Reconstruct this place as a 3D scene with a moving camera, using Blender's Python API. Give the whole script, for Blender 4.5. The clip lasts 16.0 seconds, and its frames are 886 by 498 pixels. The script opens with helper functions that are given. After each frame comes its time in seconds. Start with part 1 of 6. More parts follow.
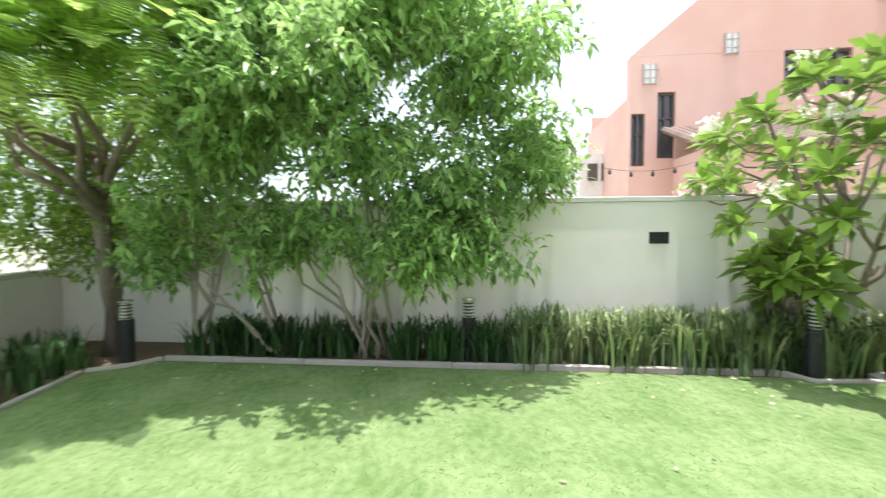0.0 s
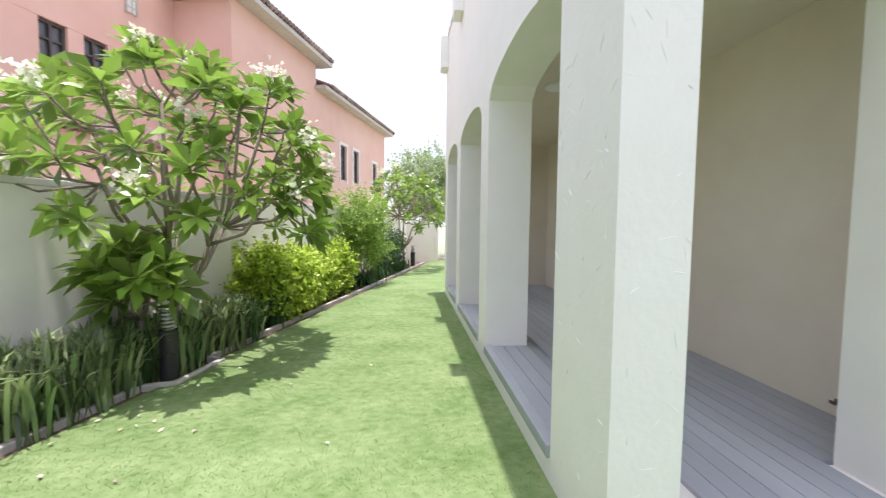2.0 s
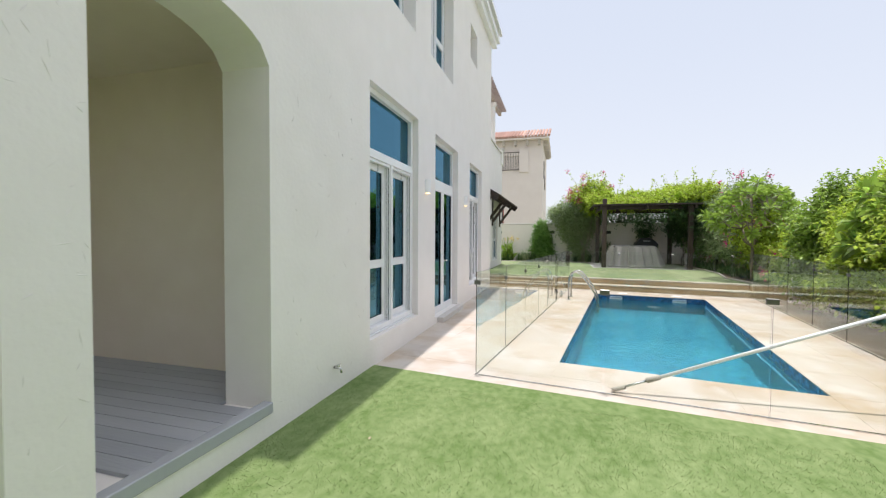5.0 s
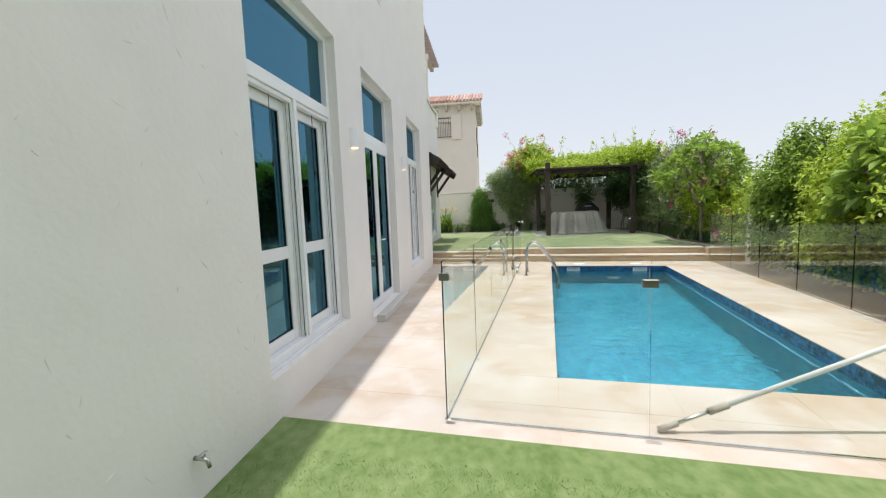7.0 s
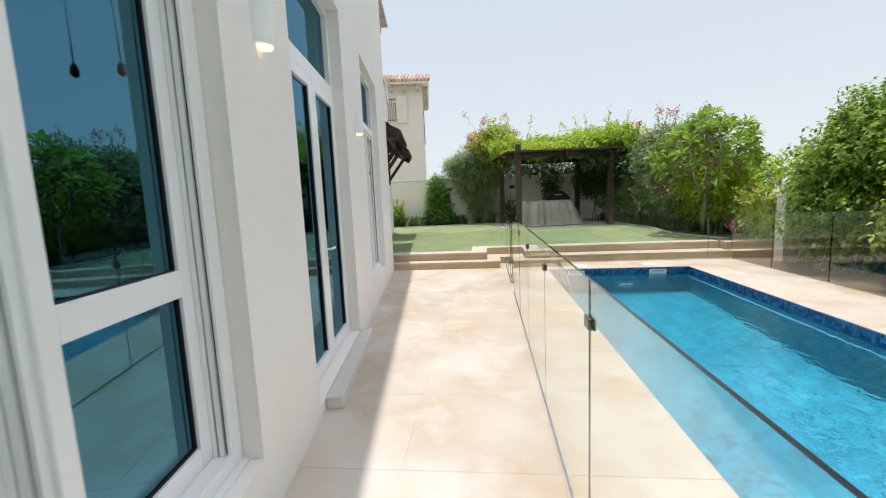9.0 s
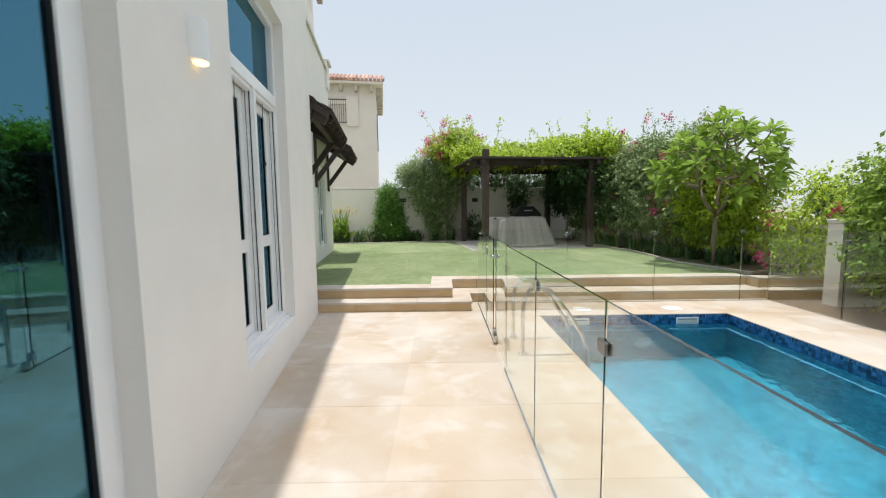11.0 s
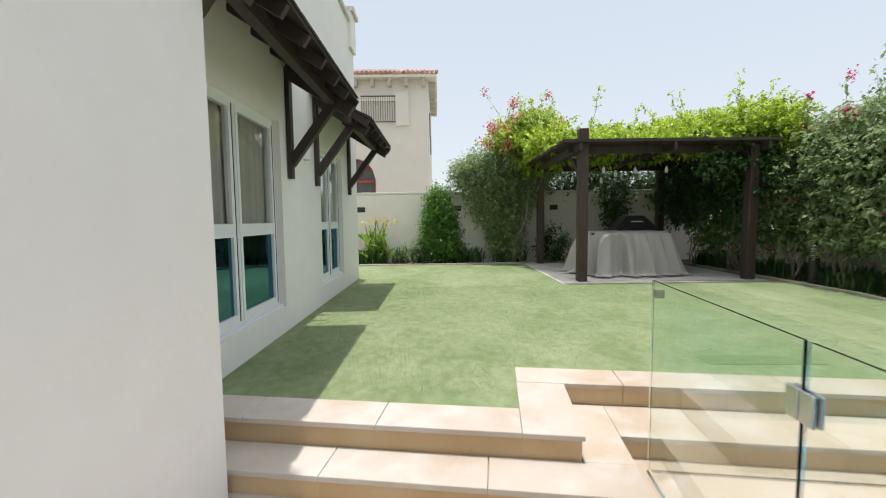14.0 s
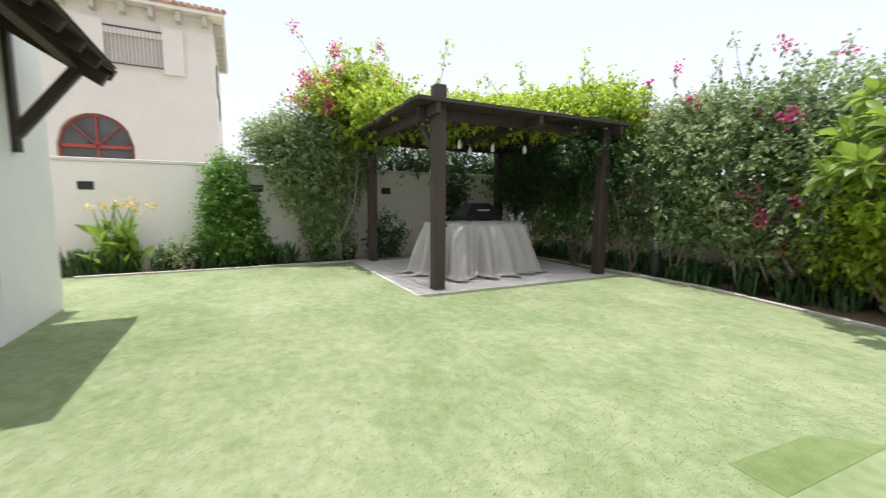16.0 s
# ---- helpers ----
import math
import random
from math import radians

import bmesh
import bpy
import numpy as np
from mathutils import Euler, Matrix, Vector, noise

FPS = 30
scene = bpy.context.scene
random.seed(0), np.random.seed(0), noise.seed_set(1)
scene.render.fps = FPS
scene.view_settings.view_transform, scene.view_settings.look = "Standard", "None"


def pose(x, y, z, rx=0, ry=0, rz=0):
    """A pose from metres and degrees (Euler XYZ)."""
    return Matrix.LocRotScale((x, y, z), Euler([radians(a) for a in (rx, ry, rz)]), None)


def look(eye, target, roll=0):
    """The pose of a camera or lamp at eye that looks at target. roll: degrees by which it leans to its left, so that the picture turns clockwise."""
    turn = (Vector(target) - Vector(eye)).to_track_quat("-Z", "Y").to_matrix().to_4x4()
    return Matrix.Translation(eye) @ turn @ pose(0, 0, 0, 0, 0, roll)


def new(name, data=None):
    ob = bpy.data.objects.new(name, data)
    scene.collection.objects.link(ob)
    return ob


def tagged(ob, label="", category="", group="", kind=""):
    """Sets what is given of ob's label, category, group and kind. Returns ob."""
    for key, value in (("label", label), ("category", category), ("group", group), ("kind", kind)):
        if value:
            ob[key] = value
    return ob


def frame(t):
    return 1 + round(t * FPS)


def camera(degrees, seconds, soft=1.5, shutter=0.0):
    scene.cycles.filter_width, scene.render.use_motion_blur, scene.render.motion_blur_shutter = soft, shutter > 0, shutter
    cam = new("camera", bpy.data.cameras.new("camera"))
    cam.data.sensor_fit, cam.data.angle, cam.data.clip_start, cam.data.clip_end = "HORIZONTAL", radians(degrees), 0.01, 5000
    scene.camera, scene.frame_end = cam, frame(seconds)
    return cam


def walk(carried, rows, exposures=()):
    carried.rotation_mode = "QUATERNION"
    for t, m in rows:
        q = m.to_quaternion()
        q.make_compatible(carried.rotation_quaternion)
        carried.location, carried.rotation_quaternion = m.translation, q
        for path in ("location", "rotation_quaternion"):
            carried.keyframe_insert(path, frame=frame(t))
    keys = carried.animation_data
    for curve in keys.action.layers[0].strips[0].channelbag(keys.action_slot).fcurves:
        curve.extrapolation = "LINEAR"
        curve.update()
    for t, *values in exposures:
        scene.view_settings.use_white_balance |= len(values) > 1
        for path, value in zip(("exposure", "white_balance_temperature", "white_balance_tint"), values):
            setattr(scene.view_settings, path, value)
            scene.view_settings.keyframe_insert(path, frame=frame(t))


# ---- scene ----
cam = camera(94.6, 16.0, soft=1.15, shutter=0.2)
PATH = [
    (0, (-0.135, 1.71, 1.563), (0.185, 3.683, 1.478), -0.3),
    (0.5, (-0.006, 2.142, 1.561), (1.076, 3.821, 1.449), -0.9),
    (0.8, (0.061, 2.37, 1.564), (1.576, 3.671, 1.446), -1.4),
    (1, (0.159, 2.495, 1.581), (1.87, 3.521, 1.442), -0.5),
    (1.5, (0.209, 2.728, 1.594), (2.159, 3.146, 1.451), 0.2),
    (2, (0.095, 2.894, 1.627), (2.083, 2.715, 1.498), 0.5),
    (2.5, (-0.095, 3.13, 1.636), (1.799, 2.495, 1.535), 0.4),
    (3, (-0.206, 3.345, 1.617), (1.484, 2.277, 1.566), 0.3),
    (3.4, (-0.282, 3.492, 1.616), (1.19, 2.139, 1.584), 0.3),
    (3.5, (-0.29, 3.482, 1.617), (1.143, 2.088, 1.588), 0.3),
    (4, (-0.375, 3.463, 1.619), (0.712, 1.784, 1.608), 0.7),
    (4.5, (-0.413, 3.367, 1.62), (0.386, 1.534, 1.594), 0.9),
    (5, (-0.441, 3.105, 1.609), (0.11, 1.184, 1.55), 0.3),
    (5.2, (-0.431, 2.975, 1.618), (0.051, 1.035, 1.542), -0.1),
    (7.5, (0.4, 0.715, 1.568), (0.567, -1.266, 1.355), -1.8),
    (8, (0.662, 0.011, 1.564), (0.741, -1.975, 1.339), -1.4),
    (8.5, (0.801, -0.588, 1.554), (0.823, -2.574, 1.321), -2.3),
    (9, (0.922, -1.296, 1.54), (0.868, -3.28, 1.292), -2.5),
    (9.5, (0.982, -1.946, 1.527), (0.853, -3.925, 1.268), -1.8),
    (9.7, (0.978, -2.206, 1.511), (0.815, -4.184, 1.263), -1.5),
    (11.8, (0.67, -4.991, 1.548), (0.376, -6.961, 1.365), -0.6),
    (12, (0.67, -5.241, 1.537), (0.391, -7.214, 1.357), -0.6),
    (12.5, (0.65, -5.843, 1.544), (0.421, -7.823, 1.378), -0.2),
    (13, (0.563, -6.575, 1.577), (0.387, -8.562, 1.434), -0.3),
    (13.5, (0.549, -7.227, 1.572), (0.432, -9.22, 1.438), -0.3),
    (14, (0.546, -7.924, 1.579), (0.529, -9.918, 1.434), -0.7),
    (14.5, (0.584, -8.595, 1.561), (0.628, -10.588, 1.401), -0.9),
    (15, (0.583, -9.332, 1.544), (0.552, -11.324, 1.368), -1.0),
    (15.5, (0.565, -9.906, 1.567), (0.226, -11.867, 1.368), -0.4),
    (16, (0.38, -10.496, 1.61), (-0.508, -12.275, 1.387), 0.4),
]
EXPOSURES = [(0, 1.56, 6120, 15), (0.5, 1.55, 6120, 15), (1, 1.3, 6100, 19), (1.5, 1.28, 6080, 23), (2.2, 1.22, 6120, 24.5), (3, 1.0, 6250, 22), (5, 0.6, 6450, 18), (7.5, 0.5, 6500, 15), (9, 0.52, 6500, 13), (12.5, 0.5, 6500, 12), (14.3, 0.6, 6450, 14.5), (15, 0.82, 6430, 17.5), (16, 0.94, 6400, 18)]
walk(cam, [(t, look(eye, target, roll)) for t, eye, target, roll in PATH], EXPOSURES)

# ---- world, sun, exposure ----
world = bpy.data.worlds.new("sky")
scene.world = world
world.use_nodes = True
wn = world.node_tree.nodes
sky = wn.new("ShaderNodeTexSky")
sky.sky_type, sky.sun_disc = "NISHITA", False
sky.sun_elevation, sky.sun_rotation = radians(87), radians(162)
sky.air_density, sky.dust_density, sky.ozone_density = 1.0, 1.0, 1.0
haze = wn.new("ShaderNodeMix")
haze.data_type = "RGBA"
haze.inputs["Factor"].default_value = 0.82
height = wn.new("ShaderNodeSeparateXYZ")
world.node_tree.links.new(wn.new("ShaderNodeTexCoord").outputs["Generated"], height.inputs[0])
dome = wn.new("ShaderNodeValToRGB")                     # pale desert haze, brighter round the sun near the zenith
world.node_tree.links.new(height.outputs["Z"], dome.inputs[0])
dome.color_ramp.interpolation = "EASE"
dome.color_ramp.elements[0].position, dome.color_ramp.elements[0].color = 0.0, (0.49, 0.523, 0.53, 1)
dome.color_ramp.elements[1].position, dome.color_ramp.elements[1].color = 1.0, (1.0, 1.0, 1.0, 1)
dome.color_ramp.elements.new(0.55).color = (0.44, 0.492, 0.525, 1)
scaled = wn.new("ShaderNodeVectorMath")
scaled.operation = "SCALE"
scaled.inputs["Scale"].default_value = 9.6
world.node_tree.links.new(dome.outputs["Color"], scaled.inputs[0])
world.node_tree.links.new(scaled.outputs[0], haze.inputs["B"])
world.node_tree.links.new(sky.outputs[0], haze.inputs["A"])
world.node_tree.links.new(haze.outputs["Result"], wn["Background"].inputs[0])
wn["Background"].inputs[1].default_value = 0.12
sun_data = bpy.data.lights.new("sun", "SUN")
sun_data.energy, sun_data.angle, sun_data.color = 2.5, radians(0.6), (1.0, 0.96, 0.9)
sun = new("sun", sun_data)
sun.matrix_world = look((0.9, -2.8, 60), (0, 0, 0))


# ---- materials ----
def mat(name, color, color2=None, scale=6.0, rough=0.6, bump=0.0, bump_scale=40.0, metal=0.0, spot=0.0, island=0.0, objrand=0.0, spec=0.5, detail=6.0, stretch=(1, 1, 1), trans=0.0):
    """Principled surface: two colours mixed by broad and fine noise, a fine relief, and a variation from piece to piece."""
    m = bpy.data.materials.new(name)
    m.use_nodes = True
    nt = m.node_tree
    n, lk = nt.nodes, nt.links
    b = n["Principled BSDF"]
    b.inputs["Roughness"].default_value = rough
    b.inputs["Metallic"].default_value = metal
    b.inputs["Specular IOR Level"].default_value = spec
    c1 = (*color, 1)
    c2 = (*(color2 or tuple(v * 0.82 for v in color)), 1)
    tc = n.new("ShaderNodeNewGeometry")
    mp = n.new("ShaderNodeMapping")
    mp.inputs["Scale"].default_value = stretch
    lk.new(tc.outputs["Position"], mp.inputs["Vector"])
    na = n.new("ShaderNodeTexNoise")
    na.inputs["Scale"].default_value, na.inputs["Detail"].default_value = scale, detail
    lk.new(mp.outputs[0], na.inputs["Vector"])
    nb = n.new("ShaderNodeTexNoise")
    nb.inputs["Scale"].default_value, nb.inputs["Detail"].default_value = scale * 0.13, 3
    lk.new(mp.outputs[0], nb.inputs["Vector"])
    ad = n.new("ShaderNodeMath")
    ad.operation = "ADD"
    lk.new(na.outputs["Fac"], ad.inputs[0])
    lk.new(nb.outputs["Fac"], ad.inputs[1])
    rg = n.new("ShaderNodeMapRange")
    rg.inputs["From Min"].default_value, rg.inputs["From Max"].default_value = 0.7, 1.3
    lk.new(ad.outputs[0], rg.inputs["Value"])
    mx = n.new("ShaderNodeMix")
    mx.data_type = "RGBA"
    mx.inputs["A"].default_value, mx.inputs["B"].default_value = c1, c2
    lk.new(rg.outputs[0], mx.inputs["Factor"])
    out = mx.outputs["Result"]
    if island or objrand:
        src = tc.outputs["Random Per Island"]
        if objrand:
            src = n.new("ShaderNodeObjectInfo").outputs["Random"]
        amount = island or objrand
        r2 = n.new("ShaderNodeMapRange")
        r2.inputs["To Min"].default_value, r2.inputs["To Max"].default_value = 1 - amount, 1 + amount
        lk.new(src, r2.inputs["Value"])
        hs = n.new("ShaderNodeHueSaturation")
        lk.new(out, hs.inputs["Color"])
        lk.new(r2.outputs[0], hs.inputs["Value"])
        out = hs.outputs[0]
    lk.new(out, b.inputs["Base Color"])
    if bump:
        nc = n.new("ShaderNodeTexNoise")
        nc.inputs["Scale"].default_value, nc.inputs["Detail"].default_value = bump_scale, 5
        lk.new(mp.outputs[0], nc.inputs["Vector"])
        bp = n.new("ShaderNodeBump")
        bp.inputs["Strength"].default_value, bp.inputs["Distance"].default_value = bump, 0.01
        lk.new(nc.outputs["Fac"], bp.inputs["Height"])
        lk.new(bp.outputs[0], b.inputs["Normal"])
    if trans:
        t = n.new("ShaderNodeBsdfTranslucent")
        lk.new(out, t.inputs["Color"])
        ms = n.new("ShaderNodeMixShader")
        ms.inputs[0].default_value = trans
        lk.new(b.outputs[0], ms.inputs[1])
        lk.new(t.outputs[0], ms.inputs[2])
        lk.new(ms.outputs[0], n["Material Output"].inputs[0])
    return m


def glass_mat(name, color, ior=1.5, rough=0.0, bump=0.0, bump_scale=3.0):
    m = bpy.data.materials.new(name)
    m.use_nodes = True
    n, lk = m.node_tree.nodes, m.node_tree.links
    n.remove(n["Principled BSDF"])
    g = n.new("ShaderNodeBsdfGlass")
    g.inputs["Color"].default_value, g.inputs["IOR"].default_value, g.inputs["Roughness"].default_value = (*color, 1), ior, rough
    lk.new(g.outputs[0], n["Material Output"].inputs[0])
    if bump:
        tc = n.new("ShaderNodeNewGeometry")
        nc = n.new("ShaderNodeTexNoise")
        nc.inputs["Scale"].default_value, nc.inputs["Detail"].default_value = bump_scale, 3
        lk.new(tc.outputs["Position"], nc.inputs["Vector"])
        bp = n.new("ShaderNodeBump")
        bp.inputs["Strength"].default_value, bp.inputs["Distance"].default_value = bump, 0.05
        lk.new(nc.outputs["Fac"], bp.inputs["Height"])
        lk.new(bp.outputs[0], g.inputs["Normal"])
    return m


RENDER = mat("white_render", (0.875, 0.845, 0.815), (0.83, 0.80, 0.765), 3, 0.85, 0.22, 22)
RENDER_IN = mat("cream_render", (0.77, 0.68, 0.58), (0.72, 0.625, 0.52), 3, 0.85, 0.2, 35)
SOUTH_RENDER = mat("beige_pink_render", (0.74, 0.675, 0.635), (0.69, 0.62, 0.58), 1.2, 0.9, 0.1, 20)
BWALL = mat("boundary_render", (0.86, 0.815, 0.76), (0.81, 0.76, 0.70), 2.5, 0.88, 0.06, 30)
COPING = mat("coping_paint", (0.72, 0.69, 0.65), (0.62, 0.59, 0.55), 4, 0.8, 0.2, 30)
PINK = mat("pink_render", (0.64, 0.385, 0.31), (0.69, 0.46, 0.385), 0.9, 0.9, 0.2, 20)
TILE = mat("roof_tile", (0.42, 0.22, 0.17), (0.52, 0.36, 0.28), 3, 0.8, 0.2, 30, island=0.25)
# Darker, greyer brown than roof_tile, matched to the tile undersides at the eaves.
TILE_DARK = mat("dark_brown_tile", (0.17, 0.11, 0.09), (0.28, 0.21, 0.17), 3, 0.85, 0.2, 30, island=0.3)
WHITE = mat("white_pvc", (0.86, 0.87, 0.88), (0.82, 0.83, 0.84), 5, 0.3)
DARKFRAME = mat("dark_frame", (0.07, 0.055, 0.05), (0.1, 0.08, 0.07), 6, 0.5)
GASKET = mat("black_gasket", (0.012, 0.012, 0.014), None, 5, 0.6)
STONE = mat("sandstone", (0.475, 0.375, 0.265), (0.60, 0.565, 0.52), 1.5, 0.6, 0.15, 45, objrand=0.06)


def stained(m, color, scale, lo, hi, strength):
    """Lay irregular stains of one colour over a surface."""
    n, lk = m.node_tree.nodes, m.node_tree.links
    b = n["Principled BSDF"]
    old = b.inputs["Base Color"].links[0].from_socket
    g = n.new("ShaderNodeNewGeometry")
    t = n.new("ShaderNodeTexNoise")
    t.inputs["Scale"].default_value, t.inputs["Detail"].default_value, t.inputs["Distortion"].default_value = scale, 8, 0.25
    lk.new(g.outputs["Position"], t.inputs["Vector"])
    r = n.new("ShaderNodeMapRange")
    r.inputs["From Min"].default_value, r.inputs["From Max"].default_value, r.inputs["To Max"].default_value = lo, hi, strength
    lk.new(t.outputs["Fac"], r.inputs["Value"])
    x = n.new("ShaderNodeMix")
    x.data_type = "RGBA"
    x.inputs["B"].default_value = (*color, 1)
    lk.new(old, x.inputs["A"])
    lk.new(r.outputs[0], x.inputs["Factor"])
    lk.new(x.outputs["Result"], b.inputs["Base Color"])
    return m


stained(STONE, (0.42, 0.29, 0.17), 1.3, 0.50, 0.70, 0.58)
stained(STONE, (0.64, 0.61, 0.57), 2.6, 0.51, 0.66, 0.55)
# Tan sandstone; warm bounced light on the riser faces is in the colour.
RISER = mat("riser_bounce_lit", (0.50, 0.33, 0.16), (0.62, 0.48, 0.31), 2.2, 0.75, 0.25, 30, objrand=0.1)
TURF_UP = mat("turf_worn", (0.165, 0.23, 0.095), (0.29, 0.34, 0.19), 11, 0.9, 0.5, 160, spec=0.2, stretch=(1.1, 0.85, 1))
TURF = mat("turf", (0.115, 0.19, 0.055), (0.23, 0.305, 0.13), 15, 0.9, 0.3, 160, spec=0.2, stretch=(1, 0.7, 1))
BLADE = mat("turf_blade", (0.145, 0.225, 0.07), (0.26, 0.335, 0.15), 13.0, 0.75, island=0.15, spec=0.25, trans=0.5)
SOIL = mat("soil", (0.11, 0.075, 0.05), (0.17, 0.12, 0.08), 9, 0.95, 0.8, 40)
SAND = mat("far_ground", (0.42, 0.38, 0.30), (0.25, 0.30, 0.16), 0.05, 0.95)
KERB = mat("kerb_concrete", (0.42, 0.38, 0.34), (0.52, 0.48, 0.43), 8, 0.85, 0.4, 40)
DECK = mat("grey_deck", (0.33, 0.35, 0.385), (0.41, 0.43, 0.46), 5, 0.5, 0.25, 60, stretch=(0.15, 1, 1), objrand=0.08)
DECKTRIM = mat("grey_trim", (0.42, 0.44, 0.47), (0.36, 0.38, 0.41), 5, 0.22, 0.1, 60)
WOOD = mat("dark_wood", (0.035, 0.024, 0.02), (0.06, 0.042, 0.035), 7, 0.6, 0.4, 50, stretch=(1, 1, 0.2))
WOODM = mat("post_wood", (0.075, 0.048, 0.038), (0.045, 0.03, 0.025), 7, 0.6, 0.4, 50, stretch=(1, 1, 0.15))
STEEL = mat("brushed_steel", (0.62, 0.62, 0.6), (0.5, 0.5, 0.5), 20, 0.25, metal=1.0)
DARKSTEEL = mat("dark_steel", (0.30, 0.29, 0.28), (0.22, 0.22, 0.21), 20, 0.35, metal=1.0)
BLACK = mat("black_metal", (0.018, 0.02, 0.022), (0.03, 0.03, 0.03), 12, 0.45)
LENS = mat("lamp_lens", (0.75, 0.74, 0.7), (0.6, 0.6, 0.58), 14, 0.3)
SHEET = mat("grey_dust_sheet", (0.50, 0.47, 0.44), (0.56, 0.53, 0.50), 4, 0.8, 0.4, 25, trans=0.15)
PAVER = mat("pale_paver", (0.62, 0.60, 0.56), (0.54, 0.52, 0.48), 4, 0.8, 0.3, 40, objrand=0.06)
CURTAIN = mat("curtain", (0.78, 0.73, 0.66), (0.70, 0.65, 0.58), 4, 0.9, 0.2, 30)
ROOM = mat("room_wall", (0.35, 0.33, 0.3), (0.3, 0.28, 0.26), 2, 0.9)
BARK = mat("bark", (0.30, 0.25, 0.2), (0.2, 0.16, 0.12), 14, 0.9, 0.7, 40)
BARKPALE = mat("pale_bark", (0.42, 0.37, 0.30), (0.33, 0.28, 0.22), 14, 0.9, 0.6, 40)
LEAF_A = mat("leaf_mid", (0.13, 0.27, 0.05), (0.19, 0.36, 0.08), 1.2, 0.42, island=0.45, trans=0.5)
LEAF_S = mat("leaf_shrub", (0.23, 0.40, 0.11), (0.38, 0.55, 0.19), 1.6, 0.34, island=0.5, trans=0.55)
LEAF_F = mat("leaf_feather", (0.42, 0.58, 0.13), (0.52, 0.68, 0.20), 1.6, 0.45, island=0.4, trans=0.6)
LEAF_B = mat("leaf_bright", (0.22, 0.35, 0.05), (0.30, 0.44, 0.08), 1.2, 0.4, island=0.4, trans=0.5)
LEAF_D = mat("leaf_dark", (0.045, 0.105, 0.03), (0.07, 0.15, 0.04), 1.2, 0.5, island=0.45, trans=0.25)
LEAF_G = mat("leaf_grey", (0.24, 0.34, 0.15), (0.36, 0.45, 0.22), 1.2, 0.5, island=0.4, trans=0.5)
LEAF_Y = mat("leaf_lime", (0.38, 0.52, 0.055), (0.50, 0.62, 0.09), 1.2, 0.38, island=0.45, trans=0.5)
SPEAR = mat("spear_leaf", (0.10, 0.18, 0.06), (0.36, 0.41, 0.19), 2.5, 0.4, island=0.55, trans=0.2)
FLOWER = mat("magenta_flower", (0.62, 0.05, 0.22), (0.75, 0.12, 0.32), 3, 0.6, island=0.3, trans=0.35)
PETAL = mat("white_petal", (0.85, 0.84, 0.76), (0.8, 0.78, 0.6), 6, 0.5, trans=0.3)
YELLOWF = mat("yellow_flower", (0.7, 0.5, 0.08), (0.75, 0.6, 0.2), 6, 0.5, trans=0.3)
MOSAIC_BAND = mat("dark_mosaic", (0.02, 0.09, 0.24), (0.03, 0.16, 0.36), 30, 0.25, island=0.6)
GLASS = glass_mat("fence_glass", (0.965, 0.985, 0.972))
CLEAR = glass_mat("clear_window_glass", (0.95, 0.96, 0.95), 1.45)


def coated_glass():
    """Dark window glass with a bluish mirror coating."""
    m = glass_mat("window_glass", (0.30, 0.36, 0.40), 1.5)
    n, lk = m.node_tree.nodes, m.node_tree.links
    g = n["Glass BSDF"]
    gl = n.new("ShaderNodeBsdfGlossy")
    gl.inputs["Color"].default_value, gl.inputs["Roughness"].default_value = (0.135, 0.40, 0.56, 1), 0.0
    mx = n.new("ShaderNodeMixShader")
    mx.inputs[0].default_value = 0.42
    lk.new(g.outputs[0], mx.inputs[1])
    lk.new(gl.outputs[0], mx.inputs[2])
    lk.new(mx.outputs[0], n["Material Output"].inputs[0])
    return m


PANE = coated_glass()
WATER = glass_mat("pool_water", (0.66, 0.88, 0.95), 1.33, 0.0, 0.22, 9.0)


def mosaic_material():
    m = mat("pool_mosaic", (0.022, 0.225, 0.335), (0.055, 0.335, 0.43), 9, 0.3)
    n, lk = m.node_tree.nodes, m.node_tree.links
    tc = n.new("ShaderNodeTexCoord")
    vo = n.new("ShaderNodeTexVoronoi")
    vo.distance, vo.inputs["Scale"].default_value, vo.inputs["Randomness"].default_value = "CHEBYCHEV", 22, 0.05
    lk.new(tc.outputs["Object"], vo.inputs["Vector"])
    hs = n.new("ShaderNodeHueSaturation")
    old = n["Principled BSDF"].inputs["Base Color"].links[0].from_socket
    lk.new(old, hs.inputs["Color"])
    sp = n.new("ShaderNodeSeparateColor")
    lk.new(vo.outputs["Color"], sp.inputs[0])
    rg = n.new("ShaderNodeMapRange")
    rg.inputs["To Min"].default_value, rg.inputs["To Max"].default_value = 0.55, 1.5
    lk.new(sp.outputs[0], rg.inputs["Value"])
    lk.new(rg.outputs[0], hs.inputs["Value"])
    lk.new(hs.outputs[0], n["Principled BSDF"].inputs["Base Color"])
    return m


MOSAIC = mosaic_material()


# ---- building helpers ----
def thing(name, label="", category="", group="", kind="", at=(0, 0, 0), turn=0.0):
    ob = new(name)
    ob.matrix_world = pose(*at, 0, 0, turn)
    return tagged(ob, label, category, group, kind)


def part(name, bm, material, parent=None, label="", smooth=False):
    """Links a bmesh as one mesh object under a thing; the bmesh is in the parent's own axes."""
    me = bpy.data.meshes.new(name)
    bm.to_mesh(me)
    return mesh_part(name, me, material, parent, label, smooth)


